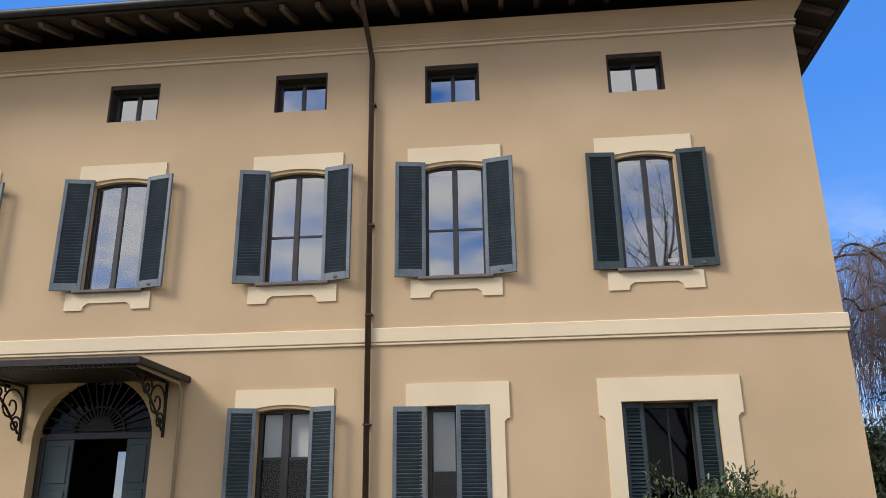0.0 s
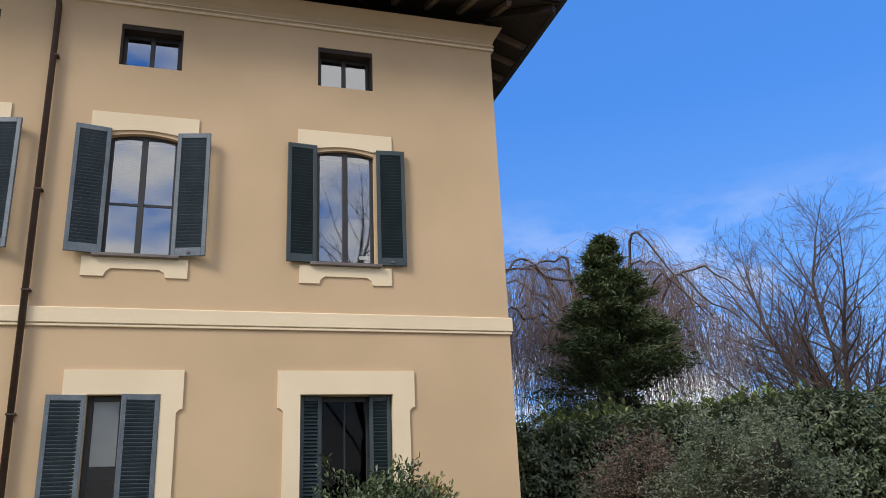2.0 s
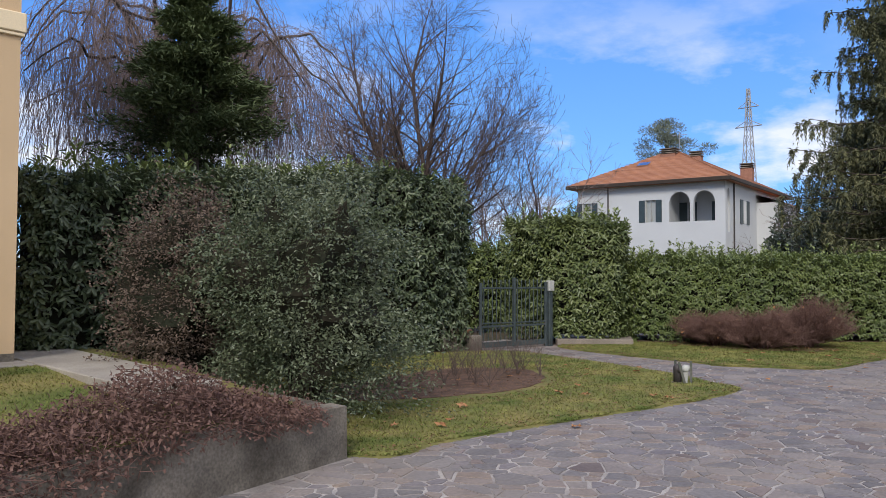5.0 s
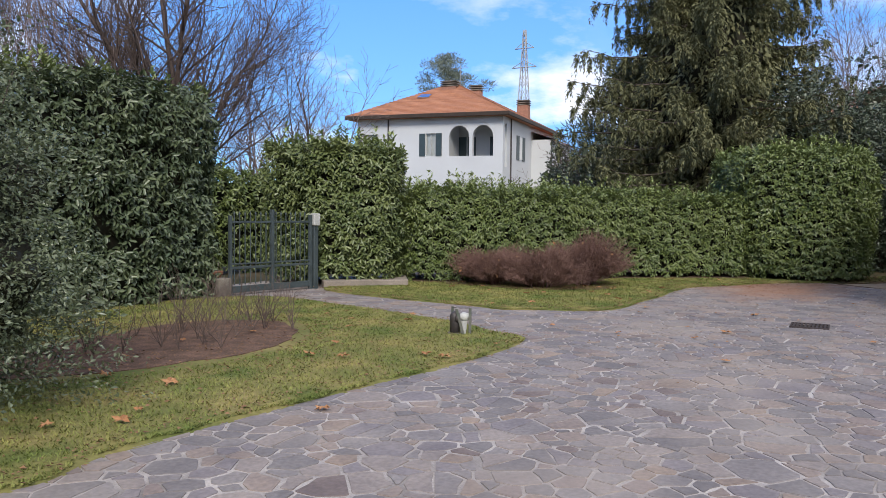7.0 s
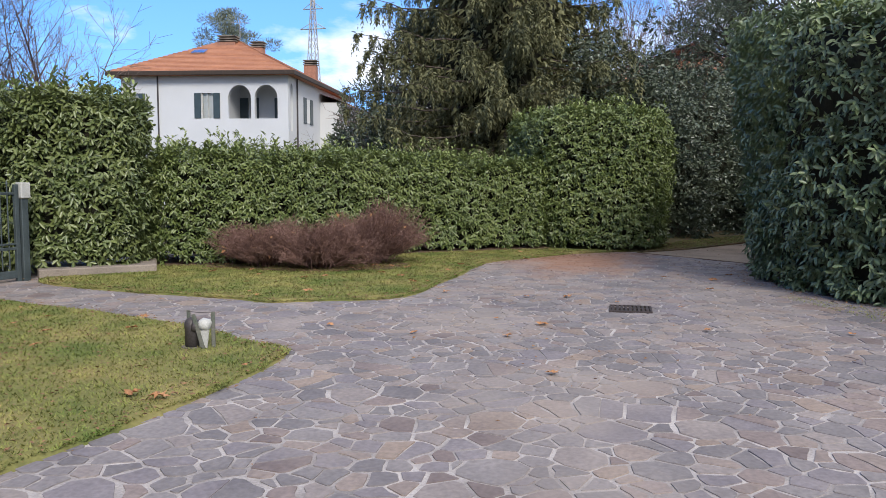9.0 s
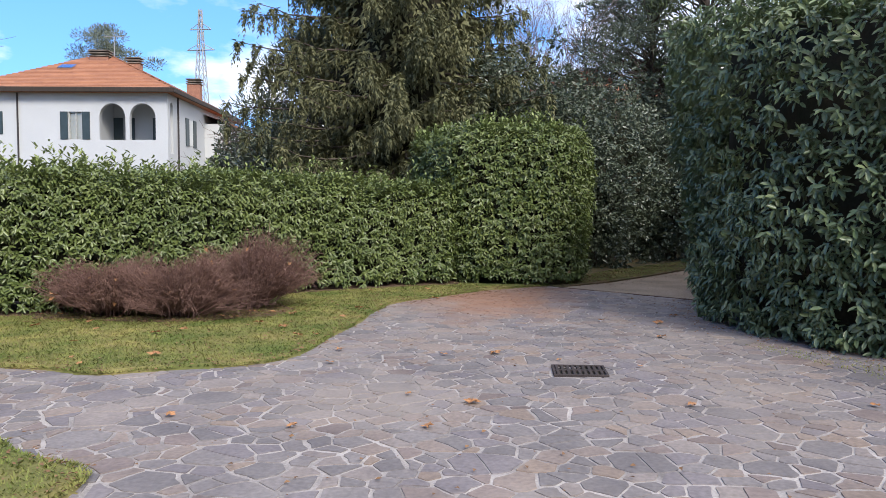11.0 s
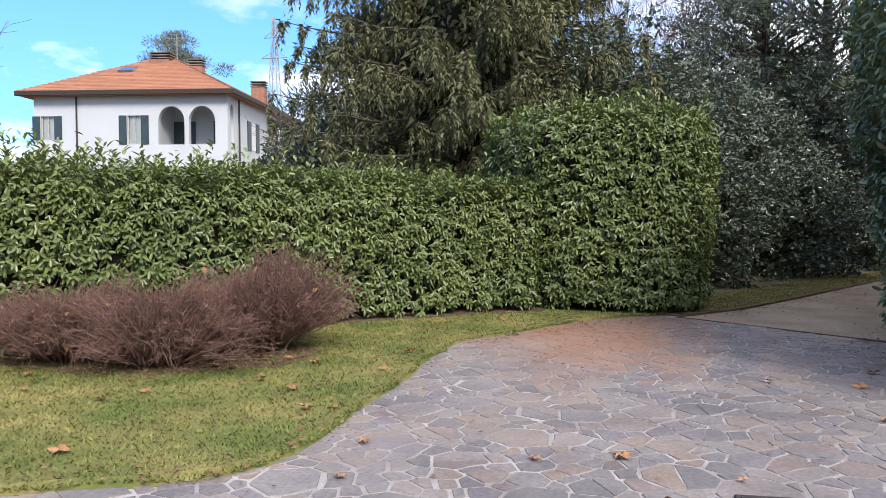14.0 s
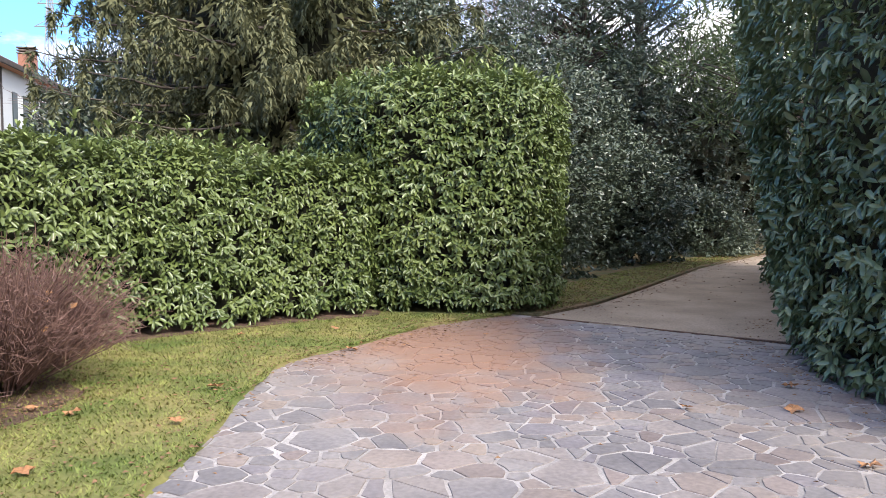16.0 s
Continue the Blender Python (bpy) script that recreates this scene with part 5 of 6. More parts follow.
def bare_tree(x, y, height, stems, fan, seed, label, twig=M_TWIG, trunk_r=0.16, trunk_h=1.6, shell=None, level=3, angle=0.72, lift=0.03, step=0.36):
    """A leafless tree: a short trunk that breaks into rising limbs with finer and finer twigs."""
    g = np.random.default_rng(seed)
    ob = thing("bare_tree", label, "tree", "bare trees")
    segs = []
    for k in range(stems):
        a = 2.4 * k + g.uniform(-0.3, 0.3)
        f = fan * (0.08 + 0.92 * ((k + 0.5) / stems))
        d = np.array([math.cos(a) * f, math.sin(a) * f, 1.0])
        limb(segs, (x, y, trunk_h * (1.0 - 0.35 * k / stems)), d / np.linalg.norm(d), (height - trunk_h) * g.uniform(0.85, 1.05), trunk_r * (0.52 - 0.22 * k / stems), level, g, shell, lift, angle, step)
    part("trunk", tube_mesh("trunk", [(x, y, -0.1, x + 0.03, y, trunk_h * 0.5, trunk_r * 1.35, trunk_r * 1.1), (x + 0.03, y, trunk_h * 0.5, x, y, trunk_h, trunk_r * 1.1, trunk_r * 0.8)], M_BARK, 9), M_BARK, ob)
    part("branchwork", tube_mesh("branchwork", segs, twig, 3), twig, ob, kind="stuff")
    return ob


bare_tree(20.6, 22.0, 12.4, 17, 2.0, 11, "leafless round-headed tree with rising limbs and fine twigs", trunk_r=0.24, trunk_h=2.6, shell=(20.6, 22.0, 7.1, 4.9, 5.4), lift=0.006)
bare_tree(8.0, -15.0, 21.0, 6, 0.8, 17, "tall leafless tree across the garden from the villa", trunk_r=0.35, trunk_h=5, shell=(8, -15, 12, 6, 9), level=2, step=0.7)
for i, (x, y, h) in enumerate(((25.0, 20.5, 6.6), (30.0, 27.0, 7.4), (24.0, 29.0, 8.0))):
    bare_tree(x, y, h, 7, 1.0, 12 + i, "smaller leafless tree behind the hedge", M_TWIG_RED, 0.13, 1.2, level=2, step=0.3)
for i, (x, y) in enumerate(((37.0, 14.8), (33.5, 12.4))):
    bare_tree(x, y, 4.7, 9, 0.9, 25 + i, "pale leafless shrub behind the low hedge", M_TWIG_RED, 0.1, 0.6, level=2, step=0.22)
bare_tree(40.5, 4.6, 10.5, 6, 0.55, 18, "leafless tree seen between dark conifers", M_TWIG_RED, trunk_r=0.12, trunk_h=2, level=2, step=0.3)


def weeping_tree(x, y, height, radius, seed):
    g = np.random.default_rng(seed)
    ob = thing("weeping_beech", "leafless weeping beech with long hanging twigs", "tree")
    trunk, arms, hair = [], [], []
    trunk.append((x, y, -0.1, x + 0.1, y, height * 0.55, 0.34, 0.26))
    for k in range(34):
        a = 2.4 * k + g.normal(0, 0.2)
        rr = radius * g.uniform(0.45, 1.05)
        z0 = height * g.uniform(0.42, 0.7)
        zt = height * g.uniform(0.72, 1.0)
        prev = np.array([x, y, z0])
        pts = []
        wob = g.uniform(0, 6.283, 2)
        for t in np.linspace(0.08, 1, 15):
            w = 0.22 * math.sin(t * 11 + wob[0])
            q = np.array([x + rr * t * math.cos(a) - w * math.sin(a), y + rr * t * math.sin(a) + w * math.cos(a), z0 + (zt - z0) * math.sin(t * 2.55) + 0.2 * math.sin(t * 14 + wob[1]) + g.normal(0, 0.06)])
            r = 0.075 * (1 - t * 0.75)
            arms.append((*prev, *q, r * 1.15, r))
            prev = q
            pts.append(q)
        for q in pts[3:]:
            for _ in range(8):
                p = q + g.normal(0, 0.14, 3)
                ln = g.uniform(0.2, 0.75) * max(0.6, p[2] - 1.2)
                d = np.array([g.normal(0, 0.4), g.normal(0, 0.4), g.uniform(-0.5, 0.45)])
                n = 6
                for i in range(n):
                    e = p + d * ln / n
                    hair.append((*p, *e, 0.008, 0.005))
                    p = e
                    d = d * 0.62 + np.array([g.normal(0, 0.17), g.normal(0, 0.17), -0.5])
    part("trunk", tube_mesh("trunk", trunk, M_BARK, 9), M_BARK, ob)
    part("bough_work", tube_mesh("bough_work", arms, M_BARK, 5), M_BARK, ob)
    part("hanging_growth", tube_mesh("hanging_growth", hair, M_TWIG_RED, 3), M_TWIG_RED, ob, kind="stuff")


weeping_tree(13.2, 24.3, 9.9, 5.3, 21)


def cone_tree(name, label, x, y, height, radius, material, seed, count=16000, spray=0.26, low=0.3, power=0.8, sag=0.2, gaps=0.35, narrow=0.2):
    """A dense conifer: a trunk, boughs, and sprays of needles in uneven tiers."""
    g = np.random.default_rng(seed)
    ob = thing(name, label, "tree", "conifers")
    part("trunk", tube_mesh("trunk", [(x, y, -0.1, x, y, height * 0.5, 0.22, 0.13), (x, y, height * 0.5, x, y, height * 0.97, 0.13, 0.02)], M_BARK, 8), M_BARK, ob)
    boughs, P, A, N = [], [], [], []
    nb = count // 300
    for k in range(nb):
        u = g.random() ** 1.1
        z = low + (height - low) * u
        rr = radius * (1 - u) ** power * g.uniform(0.5, 1.2) + 0.06
        a = g.uniform(0, 6.283)
        tip = np.array([x + rr * math.cos(a), y + rr * math.sin(a), z + rr * (0.25 - sag)])
        base = np.array([x, y, z])
        boughs.append((*base, *tip, 0.02, 0.006))
        n = 420
        t = 1 - g.random(n) ** 1.6 * 0.7
        spread_ = 0.07 + 0.1 * radius * (1 - u) ** power
        q = base + (tip - base) * t[:, None] + g.normal(0, 1, (n, 3)) * np.array([spread_, spread_, spread_ * 0.42])
        P.append(q)
        A.append(np.array([math.cos(a), math.sin(a), 0.15 - sag]) + g.normal(0, 0.55, (n, 3)))
        N.append(np.array([math.cos(a) * 0.3, math.sin(a) * 0.3, 0.8]) + g.normal(0, 0.4, (n, 3)))
    P, A, N = np.concatenate(P), np.concatenate(A), np.concatenate(N)
    L = spray * g.uniform(0.6, 1.3, len(P))
    part("bough_work", tube_mesh("bough_work", boughs, M_BARK, 3), M_BARK, ob)
    part("crown", needle_mesh("crown", P, A, N, L, L * narrow, material), material, ob, kind="stuff")
    return ob


cone_tree("conifer", "dense dark green cone-shaped conifer behind the hedge", 10.9, 19.4, 8.85, 2.9, M_YEW, 31, 66000, 0.19, 0.8, 0.8, 0.16, narrow=0.24)


def spruce(x, y, height, radius, seed):
    """A big spruce whose boughs hang curtains of long twigs."""
    g = np.random.default_rng(seed)
    ob = thing("spruce", "huge old spruce with drooping curtains of olive needles", "tree", "conifers")
    part("trunk", tube_mesh("trunk", [(x, y, -0.1, x, y, height * 0.5, 0.42, 0.28), (x, y, height * 0.5, x, y, height, 0.28, 0.03)], M_BARK, 10), M_BARK, ob)
    boughs, P, A, N, L = [], [], [], [], []
    for k in range(400):
        u = (k + g.random()) / 400
        u = u ** 1.2
        z = 2.2 + (height - 2.4) * u
        rr = radius * (1 - u) ** 0.6 * g.uniform(0.55, 1.1) + 0.25
        a = k * 2.39996 + g.normal(0, 0.25)
        out, side = np.array([math.cos(a), math.sin(a), 0]), np.array([-math.sin(a), math.cos(a), 0])
        p = np.array([x, y, z])
        n = 10
        for i in range(1, n + 1):
            t = i / n
            q = np.array([x, y, z]) + out * rr * t + np.array([0, 0, rr * (-0.5 * t + 0.36 * t * t)]) + g.normal(0, 0.03, 3)
            boughs.append((*p, *q, 0.05 * (1 - t) + 0.012, 0.05 * (1 - t) + 0.01))
            for s in range(7 if i > 2 else 3):
                # a tassel: a side twig that runs out and hangs, thick at its root and thin at its end
                sd = g.choice((-1, 1))
                ln = g.uniform(0.3, 0.75) * (0.55 + 0.5 * t)
                d0 = side * sd * g.uniform(0.15, 0.75) + out * g.uniform(0.1, 0.5)
                m = 19
                w = g.random(m) ** 0.8
                c = q + d0 * (ln * (w - 0.35 * w * w))[:, None] + np.array([0, 0, -1.0]) * (ln * (0.15 * w + 0.85 * w * w))[:, None]
                th = g.uniform(0, 6.283, m)
                ring = np.stack([np.cos(th), np.sin(th), g.normal(0, 0.4, m)], 1)
                P.append(c + ring * (0.07 * (1.1 - w))[:, None])
                fall = d0[None, :] * (1 - w)[:, None] + np.array([0, 0, -1.0]) * (0.3 + w)[:, None]
                A.append(fall + ring * 0.7)
                N.append(ring + np.array([0, 0, 0.5]) + g.normal(0, 0.3, (m, 3)))
                L.append(g.uniform(0.09, 0.17, m) * (1.15 - 0.35 * w))
            p = q
    P, A, N, L = np.concatenate(P), np.concatenate(A), np.concatenate(N), np.concatenate(L)
    # Solid cone added so gaps in the crown read as deep shade.
    core = Shape()
    ring = 28
    levels = [k / 22 for k in range(23)]
    cv = []
    for u in levels:
        for k in range(ring):
            a = 2 * math.pi * k / ring
            q = radius * (0.36 * (1 - u) ** 0.65 * min(1.0, 0.45 + 3 * u) + 0.02) * (1 + 0.5 * noise.noise(Vector((math.cos(a) * 2, math.sin(a) * 2, u * 9))))
            cv.append((x + q * math.cos(a), y + q * math.sin(a), 2.4 + (height - 3.2) * u))
    core.add(cv, [(i * ring + k, i * ring + (k + 1) % ring, (i + 1) * ring + (k + 1) % ring, (i + 1) * ring + k) for i in range(22) for k in range(ring)])
    part("shade_core", core, M_SHADE_FILL, ob, "solid near-black core for the shade round the trunk")
    n = 26000
    C = np.array(cv)[g.integers(0, len(cv) - ring, n)] + g.normal(0, 0.3, (n, 3))
    outw = unit((C - np.array([x, y, 0])) * np.array([1, 1, 0]))
    P, L = np.concatenate([P, C]), np.concatenate([L, g.uniform(0.15, 0.32, n)])
    A, N = np.concatenate([A, outw * 0.6 + np.array([0, 0, -0.8]) + g.normal(0, 0.4, (n, 3))]), np.concatenate([N, outw + g.normal(0, 0.5, (n, 3))])
    part("bough_work", tube_mesh("bough_work", boughs, M_BARK, 4), M_BARK, ob)
    part("crown", needle_mesh("crown", P, A, N, L, L * 0.4, M_SPRUCE), M_SPRUCE, ob, kind="stuff")
    return ob


spruce(31.8, 8.6, 18.5, 4.9, 41)


def pine(x, y, height, radius, seed, label, low=0.35, tufts=150, material=M_PINE, clump=0.75, r=0.2, per=150, needle=0.2):
    """A pine: a bare trunk, crooked limbs, and tufts of needles in clumps."""
    g = np.random.default_rng(seed)
    ob = thing("pine", label, "tree", "conifers")
    limbs, P, A, N = [], [], [], []
    for k in range(tufts):
        u = g.uniform(low, 1.0)
        a = g.uniform(0, 6.283)
        rr = radius * math.sin(min(math.pi, (u - low) / (1 - low) * 2.4 + 0.7)) ** 0.7 * g.uniform(0.35, 1.0)
        c = np.array([x + rr * math.cos(a), y + rr * math.sin(a), height * u])
        limbs.append((x, y, height * (u - 0.1), *c, 0.05, 0.012))
        d = unit(g.normal(size=(per, 3)))
        P.append(c + d * np.array([clump, clump, clump * 0.55]) * g.random((per, 1)) ** 0.5)
        A.append(d + np.array([0, 0, 0.4]))
        N.append(g.normal(size=(per, 3)) + np.array([0, 0, 0.8]))
    P, A, N = np.concatenate(P), np.concatenate(A), np.concatenate(N)
    L = needle * g.uniform(0.6, 1.3, len(P))
    part("trunk", tube_mesh("trunk", [(x, y, -0.1, x, y, height * 0.95, r, r * 0.35)], M_BARK, 8), M_BARK, ob)
    part("limb_work", tube_mesh("limb_work", limbs, M_BARK, 4), M_BARK, ob)
    part("crown", needle_mesh("crown", P, A, N, L, L * 0.24, material), material, ob, kind="stuff")


pine(35.2, 12.2, 7.4, 2.5, 51, "blue-green pine with brown inner branches", 0.3, 130)
pine(80.8, 45.6, 18.4, 4.6, 52, "broad-crowned tree behind the neighbouring roof, painted pale for haze", 0.66, 42, M_FARPINE, 1.15, 0.3, 420, 0.26)
pine(40.3, 0.3, 11.5, 3.1, 53, "tall dark pine beside the drive", 0.3, 190, M_PINE, 0.75, 0.2, 170, 0.2)
pine(35.0, -5.0, 14.5, 4.2, 54, "tall dark pine beside the drive", 0.25, 170, M_YEW, 0.9, 0.28, 130, 0.22)
pine(42.0, -2.0, 15.5, 4.2, 55, "tall dark pine beside the drive", 0.3, 150, M_YEW, 0.9, 0.24, 160, 0.22)


def shrub(name, label, x, y, z0, rx, ry, h, material, seed, count=5000, leaf=0.08, group="shrubs", aspect=0.45, simple=False, stems=M_BARK, hollow=0.55, wild=0.0, low=0.08, twigs=26, skirt=0.0, inner=0.0, spray=0.0):
    """A rounded leafy shrub on several stems."""
    g = np.random.default_rng(seed)
    ob = thing(name, label, "shrub", group)
    d = unit(g.normal(size=(count, 3)))
    if not skirt:
        d[:, 2] = np.where(d[:, 2] < -0.55, -d[:, 2], d[:, 2])
    r = 1 - (1 - hollow) * g.random((count, 1)) ** 1.5
    flare = np.where(d[:, 2:3] < 0, (1 / np.maximum(0.3, np.hypot(d[:, 0:1], d[:, 1:2]))) ** skirt, 1.0)
    lump = 1 + bumpy(d * 1.7 + seed, 1.3, 0.42 + wild) + bumpy(d * 4 + seed, 1.0, 0.2 + wild)
    P = np.array([x, y, z0 + h * 0.5]) + d * r * lump * np.concatenate([flare * rx, flare * ry, np.full((count, 1), h * 0.52)], 1)
    P[:, 2] = np.maximum(P[:, 2], z0 + low + 0.1 * g.random(count))
    A = unit(d + g.normal(0, 0.75, (count, 3)) + np.array([0, 0, 0.25]))
    if spray:
        # leaves sit along flat twigs that reach outwards
        own = np.arange(count) // 16 * 16
        way = unit(np.concatenate([d[own, :2] + g.normal(0, 0.6, (count, 2))[own], g.normal(0.05, 0.2, (count, 1))[own]], 1))
        P = P[own] + way * g.uniform(-1.0, 0.5, (count, 1)) * spray + g.normal(0, 0.028, (count, 3))
        P[:, 2] = np.maximum(P[:, 2], z0 + low + 0.1 * g.random(count))
        A = unit(way + g.normal(0, 0.6, (count, 3)))
    N = unit(d * 0.6 + g.normal(0, 0.5, (count, 3)) + np.array([0, 0, 0.6]))
    L = leaf * g.uniform(0.6, 1.3, count)
    # solid near-black core behind the leaves, added so the gaps read as deep shade
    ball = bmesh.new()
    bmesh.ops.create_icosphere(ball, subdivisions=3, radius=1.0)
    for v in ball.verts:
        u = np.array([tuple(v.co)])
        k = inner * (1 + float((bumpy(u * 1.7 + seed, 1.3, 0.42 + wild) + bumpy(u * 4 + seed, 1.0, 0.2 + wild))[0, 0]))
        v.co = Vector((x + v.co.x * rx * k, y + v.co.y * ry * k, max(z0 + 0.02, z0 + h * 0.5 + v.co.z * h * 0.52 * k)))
    me = bpy.data.meshes.new("shade_core")
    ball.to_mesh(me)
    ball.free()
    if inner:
        part("shade_core", me, M_SHADE_FILL, ob, "solid near-black core for the shade inside the shrub")
    segs = []
    for k in range(twigs):
        a = g.uniform(0, 6.283)
        p = np.array([x + 0.12 * math.cos(a), y + 0.12 * math.sin(a), z0 - 0.03])
        e = g.random()
        q = np.array([x + rx * 0.8 * math.cos(a) * e, y + ry * 0.8 * math.sin(a) * e, z0 + h * g.uniform(0.55, 0.95)])
        mid = p * 0.5 + q * 0.5 + np.array([0, 0, h * 0.1])
        segs += [(*p, *mid, 0.02, 0.014), (*mid, *q, 0.014, 0.005)]
    part("stem_growth", tube_mesh("stem_growth", segs, stems, 4), stems, ob, kind="stuff")
    part("leaves", leaf_mesh("leaves", P, A, N, L, L * aspect, material, 0.15, simple), material, ob, kind="stuff")
    return ob


shrub("camellia", "rounded dark green camellia in front of the garden door", 2.25, 10.35, 0.6, 0.85, 0.75, 1.62, M_CAM, 61, 14000, 0.078, twigs=12, wild=0.2, low=0.06, hollow=0.3, skirt=0.05)
shrub("variegated_shrub", "loose shrub with yellow-edged leaves against the wall", 2.98, 10.75, 0.62, 0.5, 0.45, 1.5, M_CAMY, 62, 3000, 0.085, hollow=0.4, twigs=12)
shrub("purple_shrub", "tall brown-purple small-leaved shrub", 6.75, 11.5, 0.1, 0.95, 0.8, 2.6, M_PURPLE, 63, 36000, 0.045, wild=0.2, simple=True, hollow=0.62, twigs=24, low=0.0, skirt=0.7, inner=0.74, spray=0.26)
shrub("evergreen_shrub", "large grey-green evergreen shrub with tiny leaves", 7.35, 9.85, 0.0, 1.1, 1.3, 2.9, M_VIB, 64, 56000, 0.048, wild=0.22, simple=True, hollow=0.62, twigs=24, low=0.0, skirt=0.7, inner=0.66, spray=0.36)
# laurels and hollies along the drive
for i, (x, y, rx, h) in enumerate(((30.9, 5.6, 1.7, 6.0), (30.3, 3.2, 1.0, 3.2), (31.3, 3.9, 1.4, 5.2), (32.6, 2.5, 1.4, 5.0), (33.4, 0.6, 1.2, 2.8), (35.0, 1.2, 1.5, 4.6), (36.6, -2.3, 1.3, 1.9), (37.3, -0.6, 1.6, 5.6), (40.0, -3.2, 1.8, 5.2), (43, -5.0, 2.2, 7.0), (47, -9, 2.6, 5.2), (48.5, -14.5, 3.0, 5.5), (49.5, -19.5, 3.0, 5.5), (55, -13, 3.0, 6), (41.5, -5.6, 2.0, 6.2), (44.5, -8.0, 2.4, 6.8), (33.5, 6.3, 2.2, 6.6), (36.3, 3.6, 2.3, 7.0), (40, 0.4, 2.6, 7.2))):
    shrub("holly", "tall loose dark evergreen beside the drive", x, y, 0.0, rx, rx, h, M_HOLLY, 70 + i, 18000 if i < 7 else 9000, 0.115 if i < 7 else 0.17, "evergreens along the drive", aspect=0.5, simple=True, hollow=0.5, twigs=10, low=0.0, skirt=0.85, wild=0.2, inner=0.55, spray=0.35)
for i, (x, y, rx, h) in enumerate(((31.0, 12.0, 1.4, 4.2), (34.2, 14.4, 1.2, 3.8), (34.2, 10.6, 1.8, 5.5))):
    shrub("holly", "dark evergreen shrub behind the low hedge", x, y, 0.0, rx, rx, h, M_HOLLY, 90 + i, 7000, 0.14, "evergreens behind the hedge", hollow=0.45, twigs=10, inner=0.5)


def barberry(x, y, z0, rx, ry, h, seed, count=2600):
    """A dense leafless shrub of thin red-brown twigs."""
    g = np.random.default_rng(seed)
    ob = thing("barberry_bush", "rounded leafless bush of dense red-brown twigs", "shrub", "barberry bushes")
    segs, P, A = [], [], []
    for k in range(count):
        d = g.normal(size=3)
        d /= np.linalg.norm(d)
        if d[2] < -0.2:
            d[2] = -d[2]
        reach = g.uniform(0.35, 1.06) * (1 + 0.85 * noise.noise(Vector(d) * 2.0 + Vector((seed, 0, 0))))
        tip = np.array([x + rx * d[0] * reach, y + ry * d[1] * reach, z0 + 0.42 * h + 0.58 * h * d[2] * reach])
        b = np.array([x + 0.16 * d[0], y + 0.16 * d[1], z0])
        s = b + (tip - b) * g.uniform(0.2, 0.8)
        m = (s + tip) / 2 + g.normal(0, 0.035, 3) + np.array([0, 0, 0.03])
        segs += [(*s, *m, 0.005, 0.0038), (*m, *tip, 0.0038, 0.002)]
        w = (tip - m) / np.linalg.norm(tip - m)
        for _ in range(5):
            e = m + (tip - m) * g.uniform(-0.2, 1.0)
            segs.append((*e, *(e + (w * 0.4 + g.normal(0, 0.75, 3)) * g.uniform(0.04, 0.11)), 0.003, 0.0018))
        P.append(tip)
        A.append(g.normal(size=3))
    for k in range(26):
        a = g.uniform(0, 6.283)
        e = g.random()
        segs.append((x + 0.25 * rx * e * math.cos(a), y + 0.25 * ry * e * math.sin(a), z0 - 0.03, x + rx * 0.6 * e * math.cos(a), y + ry * 0.6 * e * math.sin(a), z0 + h * 0.6, 0.014, 0.007))
    part("twig_growth", tube_mesh("twig_growth", segs, M_BARB, 3), M_BARB, ob, kind="stuff")
    g2 = np.random.default_rng(seed + 900)
    i = g2.integers(0, len(P), 34)
    C = np.array(P)[i] - np.array([0, 0, 0.04])
    part("caught_leaves", leaf_mesh("caught_leaves", C, g2.normal(size=(34, 3)), np.tile([-0.5, -0.2, 0.7], (34, 1)) + g2.normal(0, 0.4, (34, 3)), g2.uniform(0.04, 0.1, 34), g2.uniform(0.03, 0.07, 34), M_FALLEN, 0.2, True), M_FALLEN, ob, "dry tan leaves caught in the twigs", kind="stuff")
    k = count // 5
    P, A = np.array(P[:k]), np.array(A[:k])
    part("leaves", leaf_mesh("leaves", P, A, np.tile([0.1, 0.0, 1.0], (k, 1)) + g.normal(0, 0.4, (k, 3)), np.full(k, 0.03), np.full(k, 0.02), M_BARBLEAF, 0.1, True), M_BARBLEAF, ob, kind="stuff")


barberry(19.5, 10.65, 0.05, 0.8, 0.85, 0.72, 101, 2600)
barberry(19.5, 9.6, 0.05, 0.8, 0.95, 0.74, 102, 3000)
barberry(20.55, 8.95, 0.05, 0.85, 0.95, 0.98, 103, 3200)

# low red hedge that hangs over the retaining wall
rh = thing("barberry_hedge", "low untrimmed dark red barberry hedge hanging over the wall", "hedge", "hedges")
g = np.random.default_rng(111)
n = 11000
x = g.uniform(-6.0, 6.0, n)
t = g.uniform(-1, 1, n)
hh = 0.46 * np.sqrt(np.maximum(0, 1 - t * t)) * (0.75 + 0.35 * np.sin(x * 2.3) * np.sin(x * 0.9 + 1)) * np.clip((6.0 - x) / 1.2, 0.15, 1)
P = np.stack([x, wall_y(x) + 0.42 + t * 0.58, 0.44 + hh * g.uniform(0.1, 1.1, n) + 0.03], 1)
hang_ = P[:, 1] < wall_y(x) + 0.02
P[hang_, 2] -= g.uniform(0.0, 0.3, hang_.sum()) * np.clip((4.9 - x[hang_]) / 1.5, 0.1, 1)
Q = P + g.normal(0, 1, (n, 3)) * np.array([0.09, 0.09, 0.05])
part("twig_growth", tube_mesh("twig_growth", np.concatenate([P, Q, np.full((n, 1), 0.004), np.full((n, 1), 0.0025)], 1), M_TWIG_DARK, 3), M_TWIG_DARK, rh, kind="stuff")
k = 56000
